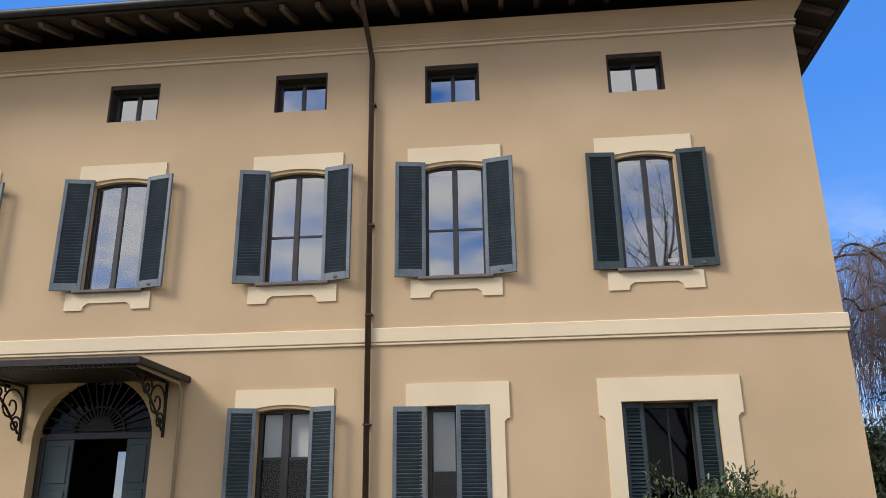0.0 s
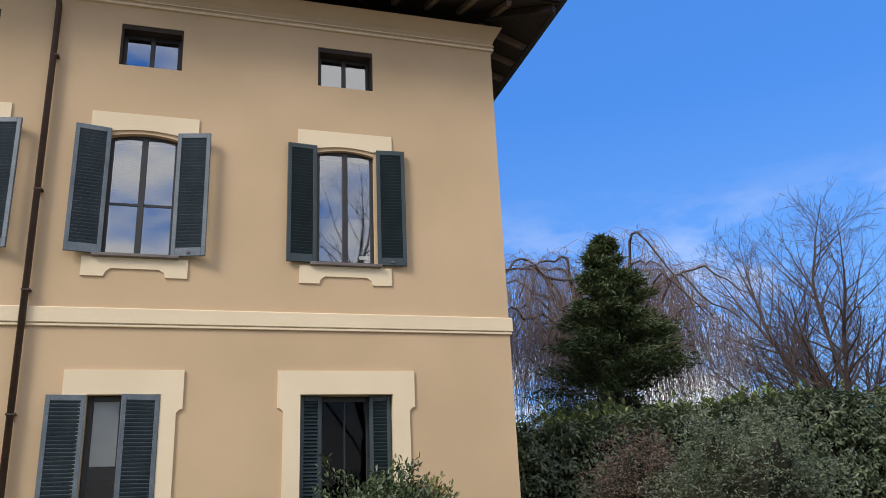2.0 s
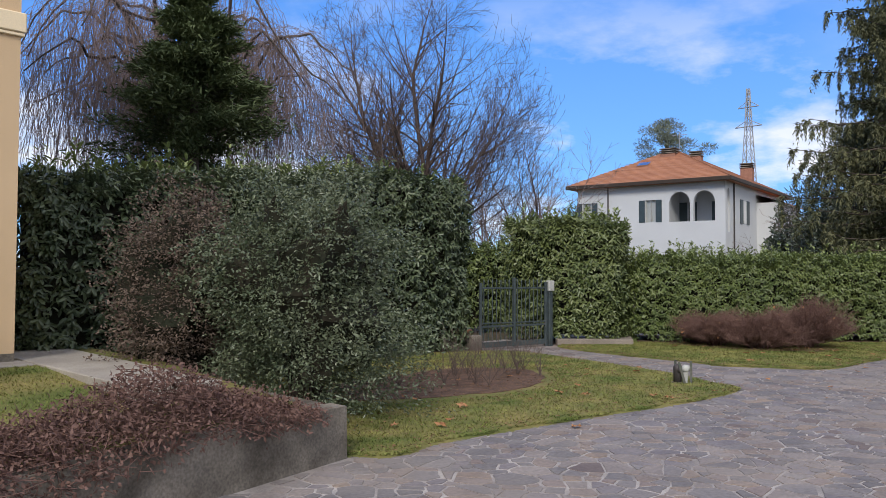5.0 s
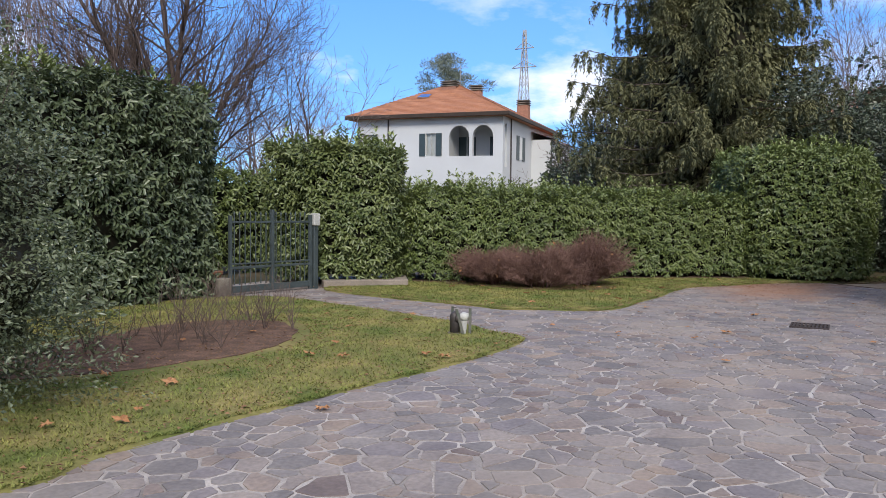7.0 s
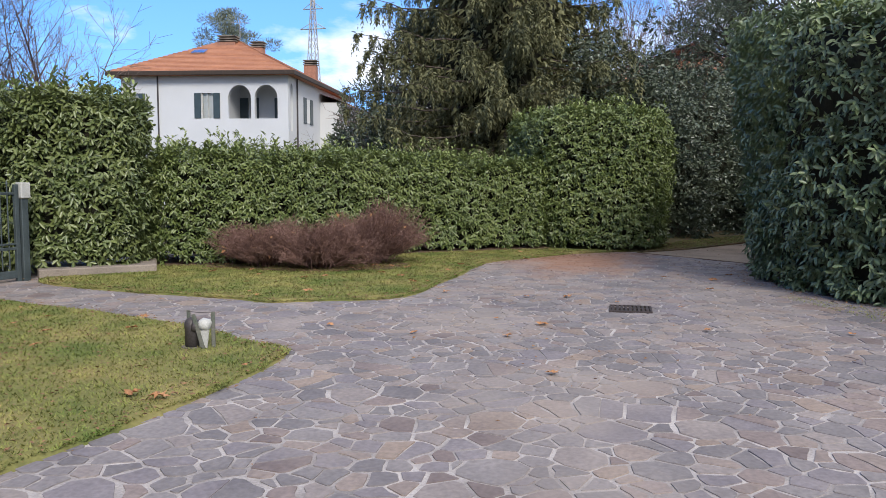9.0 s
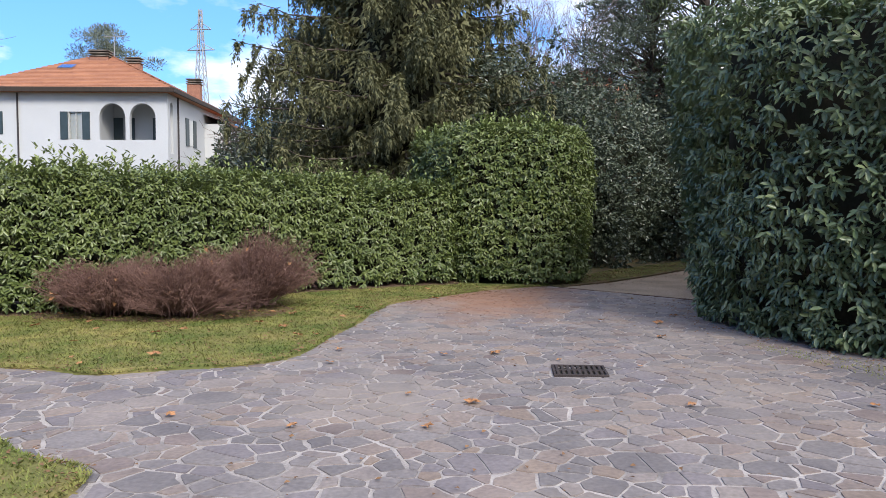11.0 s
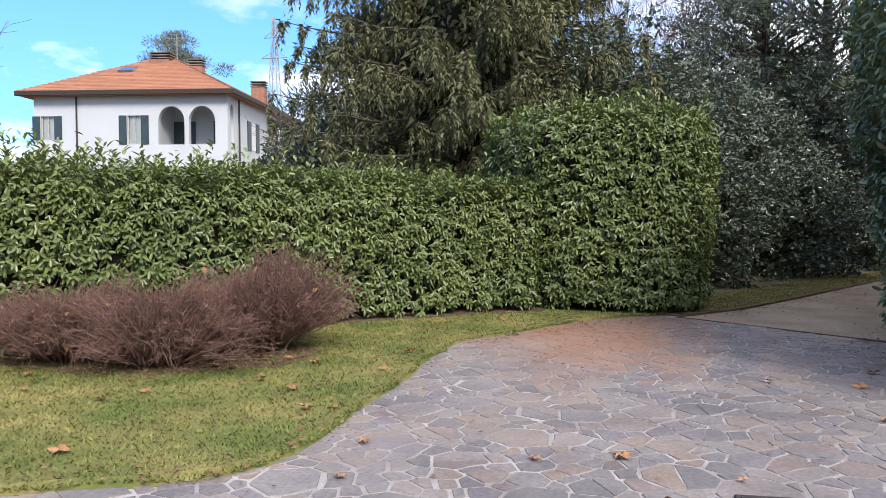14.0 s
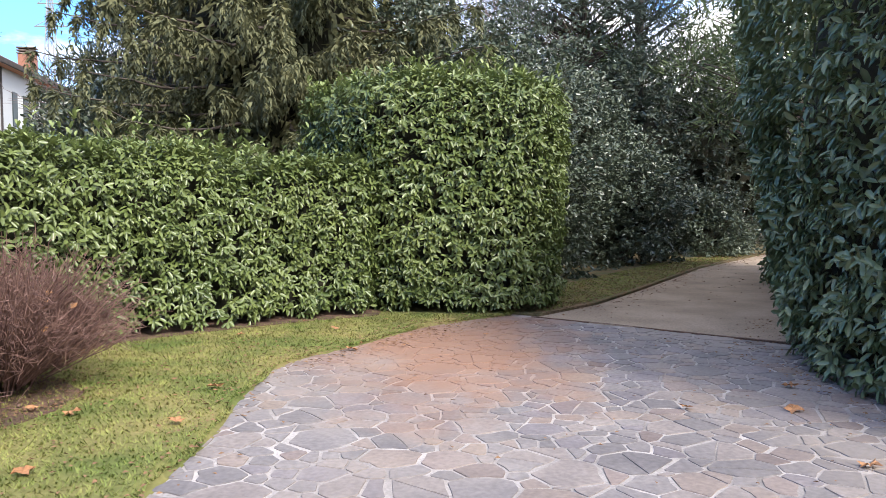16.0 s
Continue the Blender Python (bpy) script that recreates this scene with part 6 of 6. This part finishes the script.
i = g.integers(0, n, k)
part("leaves", leaf_mesh("leaves", P[i] + g.normal(0, 0.05, (k, 3)), g.normal(size=(k, 3)), g.normal(0, 0.5, (k, 3)) + np.array([0, -0.3, 0.8]), g.uniform(0.025, 0.055, k), g.uniform(0.014, 0.028, k), M_BARBLEAF, 0.1, True), M_BARBLEAF, rh, kind="stuff")

# roses in the bed: bare canes
for i in range(30):
    g = np.random.default_rng(200 + i)
    for _ in range(40):
        x, y = g.uniform(8.4, 12.5), g.uniform(9.6, 11.6)
        if inside(BED, np.array([x]), np.array([y]))[0]:
            break
    rose = thing("rose_bush", "pruned leafless rose bush in the bark mulch", "shrub", "rose bushes")
    segs = []
    for k in range(g.integers(3, 6)):
        d = np.array([g.normal(0, 0.35), g.normal(0, 0.35), 1.0])
        grow(segs, (x, y, 0.06), d / np.linalg.norm(d), g.uniform(0.25, 0.62), 0.007, 1, g, 0.45, 0.0, (0, 3), 0.6, 4, 0.0025, 0.15)
    part("cane_growth", tube_mesh("cane_growth", segs, M_TWIG, 4), M_TWIG, rose)

# ---- gate ----
GA, GB = Vector((14.87, 13.86)), Vector((16.86, 13.52))
ga = math.degrees(math.atan2(GB.y - GA.y, GB.x - GA.x))
GL = (GB - GA).length
gm = pose(GA.x, GA.y, 0, 0, 0, ga)
gate = thing("iron_gate", "green-grey wrought iron garden gate, closed", "gate", at=gm)
part("gate_frame", Shape().box(0.0, -0.03, 0.05, 0.06, 0.03, 1.5).box(GL - 0.07, -0.03, 0.0, GL, 0.03, 1.52).box(0.06, -0.025, 0.06, GL - 0.07, 0.025, 0.18).box(0.06, -0.02, 0.50, GL - 0.07, 0.02, 0.545).box(0.06, -0.02, 0.58, GL - 0.07, 0.02, 0.61).box(0.06, -0.02, 1.36, GL - 0.07, 0.02, 1.40), M_GATE, gate, bevel=0.005)
part("middle_post", Shape().box(GL * 0.48, -0.04, 0.05, GL * 0.48 + 0.07, 0.04, 1.62), M_GATE, gate, bevel=0.006)
for k in range(15):
    xx = 0.12 + k * (GL - 0.3) / 14
    b = part("bar", Shape().tube([(xx, 0, 0.2), (xx, 0, 1.50)], 0.011, 6), M_GATE, gate)
    part("spike", Shape().tube([(xx, 0, 1.50), (xx, 0, 1.53), (xx, 0, 1.59)], [0.012, 0.02, 0.002], 6), M_GATE, b)
whole("gate_post_left", Shape().box(-0.3, -0.12, -0.05, -0.02, 0.14, 0.35, gm), M_CONC, "short stained concrete post beside the gate", "gate post", bevel=0.015)
gp_ = thing("gate_post", "dark metal gate post with a small white box", "gate post")
part("post", Shape().box(GL + 0.02, -0.06, -0.05, GL + 0.14, 0.06, 1.42, gm), M_GATE, gp_, bevel=0.01)
part("white_box", Shape().box(GL + 0.0, -0.09, 1.3, GL + 0.17, 0.05, 1.55, gm), M_WHITEPL, gp_, "small white plastic box", bevel=0.015)
sheet(ragged(smooth_line([(19.1, 11.3), (19.05, 9.6), (19.5, 8.75), (20.2, 8.3), (20.9, 8.5), (21.2, 9.3), (20.2, 10.8), (19.7, 11.7)], 9), -0.2, 0.2, 6.0), 0.052, "mulch", M_SOIL, "dark leaf mulch under the barberry bushes", "mulch", 0.03)
whole("kerb_wall", Shape().prism([(17.05, 13.35), (18.35, 12.1), (19.3, 12.75), (19.1, 13.0), (18.4, 12.5), (17.3, 13.6)], -0.05, 0.16), M_SAND, "low rendered kerb wall under the hedge", "kerb", bevel=0.015)
pot = thing("planter_box", "terracotta trough behind the iron gate", "planter", at=pose(15.5, 15.2, 0, 0, 0, 10))
part("trough", Shape().box(-0.4, -0.18, -0.02, 0.4, 0.18, 0.34).box(-0.43, -0.21, 0.28, 0.43, 0.21, 0.36), M_TERRA, pot, bevel=0.015)
part("soil", Shape().box(-0.36, -0.15, 0.3, 0.36, 0.15, 0.363), M_SOIL, pot)
shrub("barberry_bush", "leafless brown shrub behind the gate", 15.7, 17.0, 0.0, 0.7, 0.6, 1.5, M_PURPLE, 120, 4000, 0.05, simple=True)

# ---- bollard lamp with stakes ----
bo = thing("bollard_lamp", "broken dark grey garden bollard lamp, head hanging off", "lamp", at=pose(13.06, 8.12, 0.04))
prof = [(-0.02, 0.066), (0.17, 0.066), (0.20, 0.07), (0.24, 0.066), (0.27, 0.048), (0.285, 0.02), (0.288, 0.004)]
part("post", Shape().tube([(0, 0, z) for z, r in prof], [r for z, r in prof], 18), M_LAMP, bo, smooth=True)
part("flange", Shape().tube([(0, 0, -0.02), (0, 0, 0.012)], 0.10, 16), M_CONC, bo)
part("lamp_head", Shape().tube([(-0.02, -0.03, 0.21), (-0.015, -0.06, 0.205), (-0.01, -0.085, 0.2)], [0.06, 0.062, 0.05], 14), M_LAMP, bo, smooth=True)
part("diffuser", Shape().tube([(0.0, -0.085, 0.205), (0.01, -0.12, 0.225), (0.02, -0.17, 0.215), (0.02, -0.185, 0.21)], [0.05, 0.06, 0.056, 0.035], 14), M_WHITEPL, bo, "cracked white plastic diffuser", smooth=True)
part("reflector", Shape().add([(-0.02, -0.10, 0.17), (-0.02, -0.185, 0.17), (-0.03, -0.165, 0.0), (-0.03, -0.14, 0.0), (0.0, -0.10, 0.17), (0.0, -0.185, 0.17), (-0.01, -0.165, 0.0), (-0.01, -0.14, 0.0)],
                              [(0, 1, 2, 3), (7, 6, 5, 4), (0, 4, 5, 1), (1, 5, 6, 2), (2, 6, 7, 3), (3, 7, 4, 0)]), M_WHITEPL, bo, "bent pale reflector plate")
part("wire", Shape().tube([(0.05, 0.07, 0.33), (0.04, -0.06, 0.325), (0.05, -0.19, 0.335)], 0.003, 5), M_LAMP, bo)
st = whole("wooden_stake", Shape().box(-0.008, -0.018, -0.03, 0.008, 0.018, 0.35), M_STAKE, "thin weathered stake driven into the lawn", "stake", "stakes round the lamp", bevel=0.003, at=pose(13.12, 8.19, 0.03))
copy_thing(st, pose(13.10, 7.92, 0.03, 0, 0, 20))
copy_thing(st, pose(13.01, 7.97, 0.03, -16, 0, 8))

# ---- drain grate ----
gr = thing("drain_grate", "dark cast-iron drain grate set in the paving", "grate", at=pose(16.65, 4.18, 0, 0, 0, 2))
part("rim", Shape().box(-0.24, -0.26, -0.02, -0.21, 0.26, 0.026).box(0.21, -0.26, -0.02, 0.24, 0.26, 0.026).box(-0.21, -0.26, -0.02, 0.21, -0.235, 0.026).box(-0.21, 0.235, -0.02, 0.21, 0.26, 0.026), M_GRATE, gr, bevel=0.003)
# Flat plate in the shade fill; the drain has no modelled depth.
part("hole_shade_plate", Shape().box(-0.21, -0.235, 0.003, 0.21, 0.235, 0.006), M_SHADE_FILL, gr, "near-black plate standing in for the shaded hole below the bars")
for k in range(9):
    y = -0.205 + k * 0.052
    part("bar", Shape().box(-0.21, y - 0.014, 0.006, 0.21, y + 0.014, 0.024), M_GRATE, gr)
part("cross_bar", Shape().box(-0.02, -0.235, 0.006, 0.02, 0.235, 0.0245), M_GRATE, gr)

# ---- far woods ----
g = np.random.default_rng(300)
n = 9000
az = g.uniform(-0.9, 1.75, n)
dist = g.uniform(110, 240, n)
fx, fy = dist * np.cos(az), dist * np.sin(az)
top = 4.5 + 3.0 * np.sin(az * 9) + 2.0 * np.sin(az * 23 + 1)
fz = g.random(n) * np.maximum(1.5, top)
h = g.uniform(0.6, 1.6, n)
far = leaf_mesh("far_woods", np.stack([fx, fy, fz], 1), g.normal(0, 1, (n, 3)), np.stack([-fx, -fy, np.zeros(n)], 1) / 100 + g.normal(0, 0.5, (n, 3)), h * 1.6, h, M_FAR, 0.1, True, 0.05)
tagged(new("far_woods", far), "hazy line of winter trees on the horizon", "woods", "", "stuff")

# ---- grass ----
def turf(name, label, poly, zf, density, seed, hole=None, tall=0.03):
    g = np.random.default_rng(seed)
    xs, ys = [p[0] for p in poly], [p[1] for p in poly]
    k = int((max(xs) - min(xs)) * (max(ys) - min(ys)) * density)
    x, y = g.uniform(min(xs), max(xs), k), g.uniform(min(ys), max(ys), k)
    ok = inside(poly, x, y)
    if hole:
        for h in hole:
            ok &= ~inside(h, x, y)
    x, y = x[ok], y[ok]
    n = len(x)
    z = np.array([zf(a, b) for a, b in zip(x, y)])
    a = g.uniform(0, 6.283, n)
    A = np.stack([np.cos(a) * 0.9, np.sin(a) * 0.9, g.uniform(0.3, 1.1, n)], 1)
    N = np.stack([np.cos(a), np.sin(a), np.full(n, 0.6)], 1)
    L = tall * g.uniform(0.5, 1.4, n)
    me = needle_mesh(name, np.stack([x, y, z - 0.004], 1), A, N, L * 1.15, L * 0.3 + 0.006, M_GRASS)
    tagged(new(name, me), label, "grass", "", "stuff")


turf("grass", "short mown grass, green mixed with straw", grown(CURVE_A, 0.0), lambda x, y: 0.045, 2100, 401, (grown(BED, -0.2), HA))
turf("grass", "short mown grass, green mixed with straw", grown(CURVE_B, 0.0), lambda x, y: 0.045, 2600, 402, (LOW, BLOCK))
turf("grass", "short grass on the raised lawn", [(0, 8.2), (6.1, 8.2), (6.1, 8.9), (4.95, 8.9), (4.95, 11.55), (-1, 11.55), (-1, 8.2)], upper, 1500, 403)
turf("grass", "sparse grass along the drive", [(25.1, 3.95), (26.1, 3.1), (27.7, 2.05), (32.1, -0.6), (36.2, -3.6), (36.6, -3.0), (32.7, 0.3), (28.6, 3.0), (26.2, 4.0)], lambda x, y: 0.03, 2200, 404)
turf("grass", "sparse grass at the foot of the tall hedge", [(14.6, -0.9), (17.3, 1.0), (18.6, 2.05), (18.4, 2.2), (16.8, 1.5), (14.6, 0.3)], lambda x, y: 0.0, 900, 405)

turf("grass", "ragged grass fringe along the lawn edge", ragged(smooth_line(LAWN_A, 14), 0.01, 0.15, 21.0), lambda x, y: 0.028, 5200, 406, (grown(CURVE_A, -0.02),), 0.03)
turf("grass", "ragged grass fringe along the lawn edge", ragged(smooth_line(LAWN_B, 14), 0.01, 0.17, 22.0), lambda x, y: 0.028, 5200, 407, (grown(CURVE_B, -0.02),), 0.03)

# ---- fallen leaves ----
def maple(size, g):
    n = 14
    pts = []
    for k in range(n):
        a = 2 * math.pi * k / n
        r = size * (1.0 if k % 2 == 0 else 0.52) * g.uniform(0.75, 1.1)
        pts.append((r * math.cos(a), r * math.sin(a), size * g.uniform(-0.05, 0.32)))
    return Shape().add([(0, 0, size * 0.06)] + pts, [(0, 1 + k, 1 + (k + 1) % n) for k in range(n)]).mesh("fallen_leaf")


g = np.random.default_rng(500)
kinds = [maple(0.07, g), maple(0.055, g), maple(0.085, g), maple(0.04, g)]
for m_ in kinds:
    m_.materials.append(M_FALLEN)
spots = [(11.41, 7.36), (18.7, 7.84), (17.47, 5.04), (20.66, 7.3), (20.73, 2.62), (20.0, 2.94), (9.1, 7.2)]
while len(spots) < 95:
    x, y = g.uniform(7, 31), g.uniform(1.5, 12)
    on = inside(CURVE_A, np.array([x]), np.array([y]))[0] or inside(CURVE_B, np.array([x]), np.array([y]))[0]
    if (on or g.random() < 0.22) and not inside(LOW, np.array([x]), np.array([y]))[0] and not inside(BLOCK, np.array([x]), np.array([y]))[0] and not inside(RIGHT, np.array([x]), np.array([y]))[0]:
        spots.append((x, y))
for i, (x, y) in enumerate(spots):
    on = inside(CURVE_A, np.array([x]), np.array([y]))[0] or inside(CURVE_B, np.array([x]), np.array([y]))[0]
    ob = new("fallen_leaf", kinds[i % 4] if i > 6 else kinds[2])
    ob.matrix_basis = pose(x, y, 0.075 if on else 0.024, g.uniform(-12, 12), g.uniform(-12, 12), g.uniform(0, 360))
    tagged(ob, "curled dry brown plane leaf" + (" on the grass" if on else " on the paving"), "leaf", "fallen leaves")

# ---- leaf litter ----
def litter(poly, seed, per_metre, spread, z, label):
    g = np.random.default_rng(seed)
    P = []
    for (x0, y0), (x1, y1) in zip(poly, poly[1:] + poly[:1]):
        k = g.poisson(math.hypot(x1 - x0, y1 - y0) * per_metre)
        t = g.random(k)
        P.append(np.stack([x0 + (x1 - x0) * t + g.normal(0, spread, k), y0 + (y1 - y0) * t + g.normal(0, spread, k), np.full(k, z)], 1))
    P = np.concatenate(P)
    n = len(P)
    a = g.uniform(0, 6.283, n)
    L = g.uniform(0.015, 0.05, n)
    me = leaf_mesh("leaf_litter", P, np.stack([np.cos(a), np.sin(a), g.uniform(0, 0.3, n)], 1), g.normal(0, 0.25, (n, 3)) + np.array([0, 0, 1.0]), L, L * 0.55, M_LITTER, 0.15, True)
    tagged(new("leaf_litter", me), label, "leaf litter", "", "stuff")


litter(CURVE_A, 701, 45, 0.10, 0.062, "brown leaf crumbs along the lawn edge")
litter(CURVE_B, 702, 60, 0.16, 0.062, "brown leaf crumbs along the lawn edge")
litter([(25.1, 3.95), (26.1, 3.1), (27.7, 2.0), (32.1, -0.7), (36.2, -3.7), (36.5, -3.2), (32.4, -0.1), (28.2, 2.6), (26.2, 3.7)], 703, 200, 0.3, 0.045, "dry leaves under the laurels")
litter([(14, -0.4), (17.5, 1.3), (19.5, 2.35), (22.2, 2.4), (24.4, 1.2), (24.3, 1.1), (22.1, 2.3), (19.5, 2.2), (17.5, 1.1)], 704, 25, 0.14, 0.022, "dry leaves at the foot of the tall hedge")
litter([(19.1, 11.3), (19.05, 9.6), (19.5, 8.75), (20.2, 8.3), (20.9, 8.5), (21.2, 9.3), (20.2, 10.8), (19.7, 11.7)], 706, 130, 0.22, 0.072, "dry leaves under the barberry bushes")
whole("expansion_joint", Shape().prism([(24.78, 4.16), (24.745, 4.19), (24.0, 3.21), (23.2, 2.32), (22.52, 1.43), (22.56, 1.4), (23.25, 2.3), (24.03, 3.2)], -0.01, 0.0145), M_SOIL, "dark earth-filled joint between paving and drive", "joint", kind="structure")
litter([(7.5, 8.6), (12.6, 8.0), (13.6, 9.8), (13.2, 11.5), (12.8, 9.6), (11.5, 8.5)], 707, 40, 0.5, 0.066, "brown leaf crumbs on the lawn")
litter([(17, 8.3), (19, 7.9), (21.5, 7.7), (23.5, 6.9), (21.5, 8.2), (18.3, 9.4)], 708, 40, 0.4, 0.066, "brown leaf crumbs on the lawn")
litter([(12, 5.5), (17, 5.8), (21, 5.4), (24, 4.0), (30, -0.5), (24, 3.0), (20, 3.2), (14, 3)], 709, 9, 0.9, 0.022, "leaf crumbs scattered over paving and drive")
litter([(25.0, 4.6), (23.9, 5.6), (22.9, 6.2), (21.9, 6.85), (22.0, 6.7), (23.0, 5.9), (24.2, 5.0)], 710, 70, 0.2, 0.022, "dry leaf crumbs washed onto the paving")
litter(BED, 705, 220, 0.5, 0.075, "bark crumbs in the rose bed")

# ---- crazy paving ----
g = np.random.default_rng(600)
sites = []
cell = {}
RMIN = 0.05
for _ in range(130000):
    x, y = g.uniform(-6.5, 25.6), g.uniform(-5.8, 14.2)
    r = RMIN + 0.22 * g.random() ** 2.2
    ci, cj = int(x / 0.5), int(y / 0.5)
    good = True
    for i in range(ci - 2, ci + 3):
        for j in range(cj - 2, cj + 3):
            for (a, b, q) in cell.get((i, j), ()):
                if ((a - x) * 1.0) ** 2 + ((b - y) * 1.18) ** 2 < (0.5 * (r + q) + 0.07) ** 2:
                    good = False
    if good:
        cell.setdefault((ci, cj), []).append((x, y, r))
        sites.append((x, y, r))


def clip(poly, px, py, nx, ny):
    """Keeps the side of the polygon that lies against the normal."""
    out = []
    m = len(poly)
    for i in range(m):
        a, b = poly[i], poly[(i + 1) % m]
        da, db = (a[0] - px) * nx + (a[1] - py) * ny, (b[0] - px) * nx + (b[1] - py) * ny
        if da <= 0:
            out.append(a)
        if (da < 0) != (db < 0) and da != db:
            t = da / (da - db)
            out.append((a[0] + (b[0] - a[0]) * t, a[1] + (b[1] - a[1]) * t))
    return out


def nibbled(poly):
    """The outline with chipped corners and slightly broken edges."""
    pts = []
    m = len(poly)
    for j in range(m):
        p0, p1, p2 = Vector(poly[j - 1]), Vector(poly[j]), Vector(poly[(j + 1) % m])
        l0, l2 = (p0 - p1).length, (p2 - p1).length
        if min(l0, l2) < 0.03:
            pts.append(tuple(p1))
            continue
        c = min(g.uniform(0.003, 0.014), l0 * 0.3, l2 * 0.3)
        pts.append(tuple(p1 + (p0 - p1) / l0 * c))
        pts.append(tuple(p1 + (p2 - p1) / l2 * c))
        if l2 > 0.16:
            w = (p1 + p2) / 2
            nn = Vector((p2.y - p1.y, p1.x - p2.x)) / l2
            pts.append(tuple(w + nn * g.uniform(-0.016, 0.004)))
    return pts


keep_off = [grown(CURVE_A, -0.25), grown(CURVE_B, -0.25), grown(RIGHT, -0.4), grown(BLOCK, -0.3)]
stones = []
sx, sy = np.array([s[0] for s in sites]), np.array([s[1] for s in sites])
skip = np.zeros(len(sites), bool)
for kp in keep_off:
    skip |= inside(kp, sx, sy)
skip |= (sy > wall_y(sx) - 0.05) & (sx < 6.4)
skip |= ((sx - 22.86) * (4.1 - 1.78) - (sy - 1.78) * (24.76 - 22.86) > -0.25) & (sx > 21.5)
skip |= (np.abs(sx - 16.65) < 0.2) & (np.abs(sy - 4.18) < 0.2)
for i, (x, y, r) in enumerate(sites):
    if skip[i]:
        continue
    poly = [(x - 0.8, y - 0.8), (x + 0.8, y - 0.8), (x + 0.8, y + 0.8), (x - 0.8, y + 0.8)]
    ci, cj = int(x / 0.5), int(y / 0.5)
    for a_ in range(ci - 3, ci + 4):
        for b_ in range(cj - 3, cj + 4):
            for (a, b, q) in cell.get((a_, b_), ()):
                if a == x and b == y:
                    continue
                dx, dy = a - x, b - y
                dd = math.hypot(dx, dy)
                if dd > 1.5:
                    continue
                gap = 0.002 + 0.017 * (0.5 + 0.7 * noise.noise(Vector((x + a, y + b, 0.5)) * 3.7)) ** 2 + 0.007 * (noise.noise(Vector((x + a, y + b, 4.5)) * 0.6) * 0.5 + 0.5)
                # the joint runs askew, by the same angle for both stones
                tw = 0.55 * noise.noise(Vector((x + a, y + b, 9.5)) * 5.3)
                ux, uy = dx / dd * math.cos(tw) - dy / dd * math.sin(tw), dx / dd * math.sin(tw) + dy / dd * math.cos(tw)
                k = dd / 2 + (r * r - q * q) / (2 * dd) * 0.8
                poly = clip(poly, x + dx / dd * k - ux * gap, y + dy / dd * k - uy * gap, ux, uy)
                if len(poly) < 3:
                    break
    if len(poly) < 3:
        continue
    area = 0.5 * abs(sum(poly[j][0] * poly[(j + 1) % len(poly)][1] - poly[(j + 1) % len(poly)][0] * poly[j][1] for j in range(len(poly))))
    pieces = [poly]
    if area > 0.075 and g.random() < 0.45:
        w = g.uniform(0, math.pi)
        mx, my = sum(p[0] for p in poly) / len(poly), sum(p[1] for p in poly) / len(poly)
        cx_, sy_ = math.cos(w), math.sin(w)
        pieces = [clip(poly, mx - cx_ * 0.003, my - sy_ * 0.003, cx_, sy_), clip(poly, mx + cx_ * 0.003, my + sy_ * 0.003, -cx_, -sy_)]
    for poly in pieces:
        if len(poly) >= 3:
            stones.append((sum(p[0] for p in poly) / len(poly), sum(p[1] for p in poly) / len(poly), nibbled(poly) if x > 2 and y < 10.5 else poly))


def slab(pts, cx, cy, z, g):
    n = len(pts)
    tx, ty = g.normal(0, 0.003), g.normal(0, 0.003)
    top = [((p[0] - cx) * 0.98, (p[1] - cy) * 0.98, z + (p[0] - cx) * tx + (p[1] - cy) * ty) for p in pts]
    low = [(p[0] - cx, p[1] - cy, -0.004) for p in pts]
    v = top + low
    f = [tuple(range(n))] + [(i + n, (i + 1) % n + n, (i + 1) % n, i) for i in range(n)]
    return v, f


stones.sort(key=lambda s: abs(s[1] - 4.4) * 1.0 + abs(s[0] - 13.5) * 0.32)
rest_v, rest_f = [], []
for i, (x, y, pts) in enumerate(stones):
    v, f = slab(pts, x, y, 0.0055 + g.uniform(-0.001, 0.002), g)
    if i < 300:
        me = bpy.data.meshes.new("paving_stone")
        me.from_pydata(v, [], f)
        me.materials.append(M_STONE)
        ob = new("paving_stone", me)
        ob.parent = pavement
        ob.location = (x, y, 0)
    else:
        o = len(rest_v)
        rest_v += [(a + x, b + y, c) for a, b, c in v]
        rest_f += [tuple(q + o for q in face) for face in f]
me = bpy.data.meshes.new("paving_stones")
me.from_pydata(rest_v, [], rest_f)
part("paving_stones", me, M_STONE, pavement, kind="stuff")
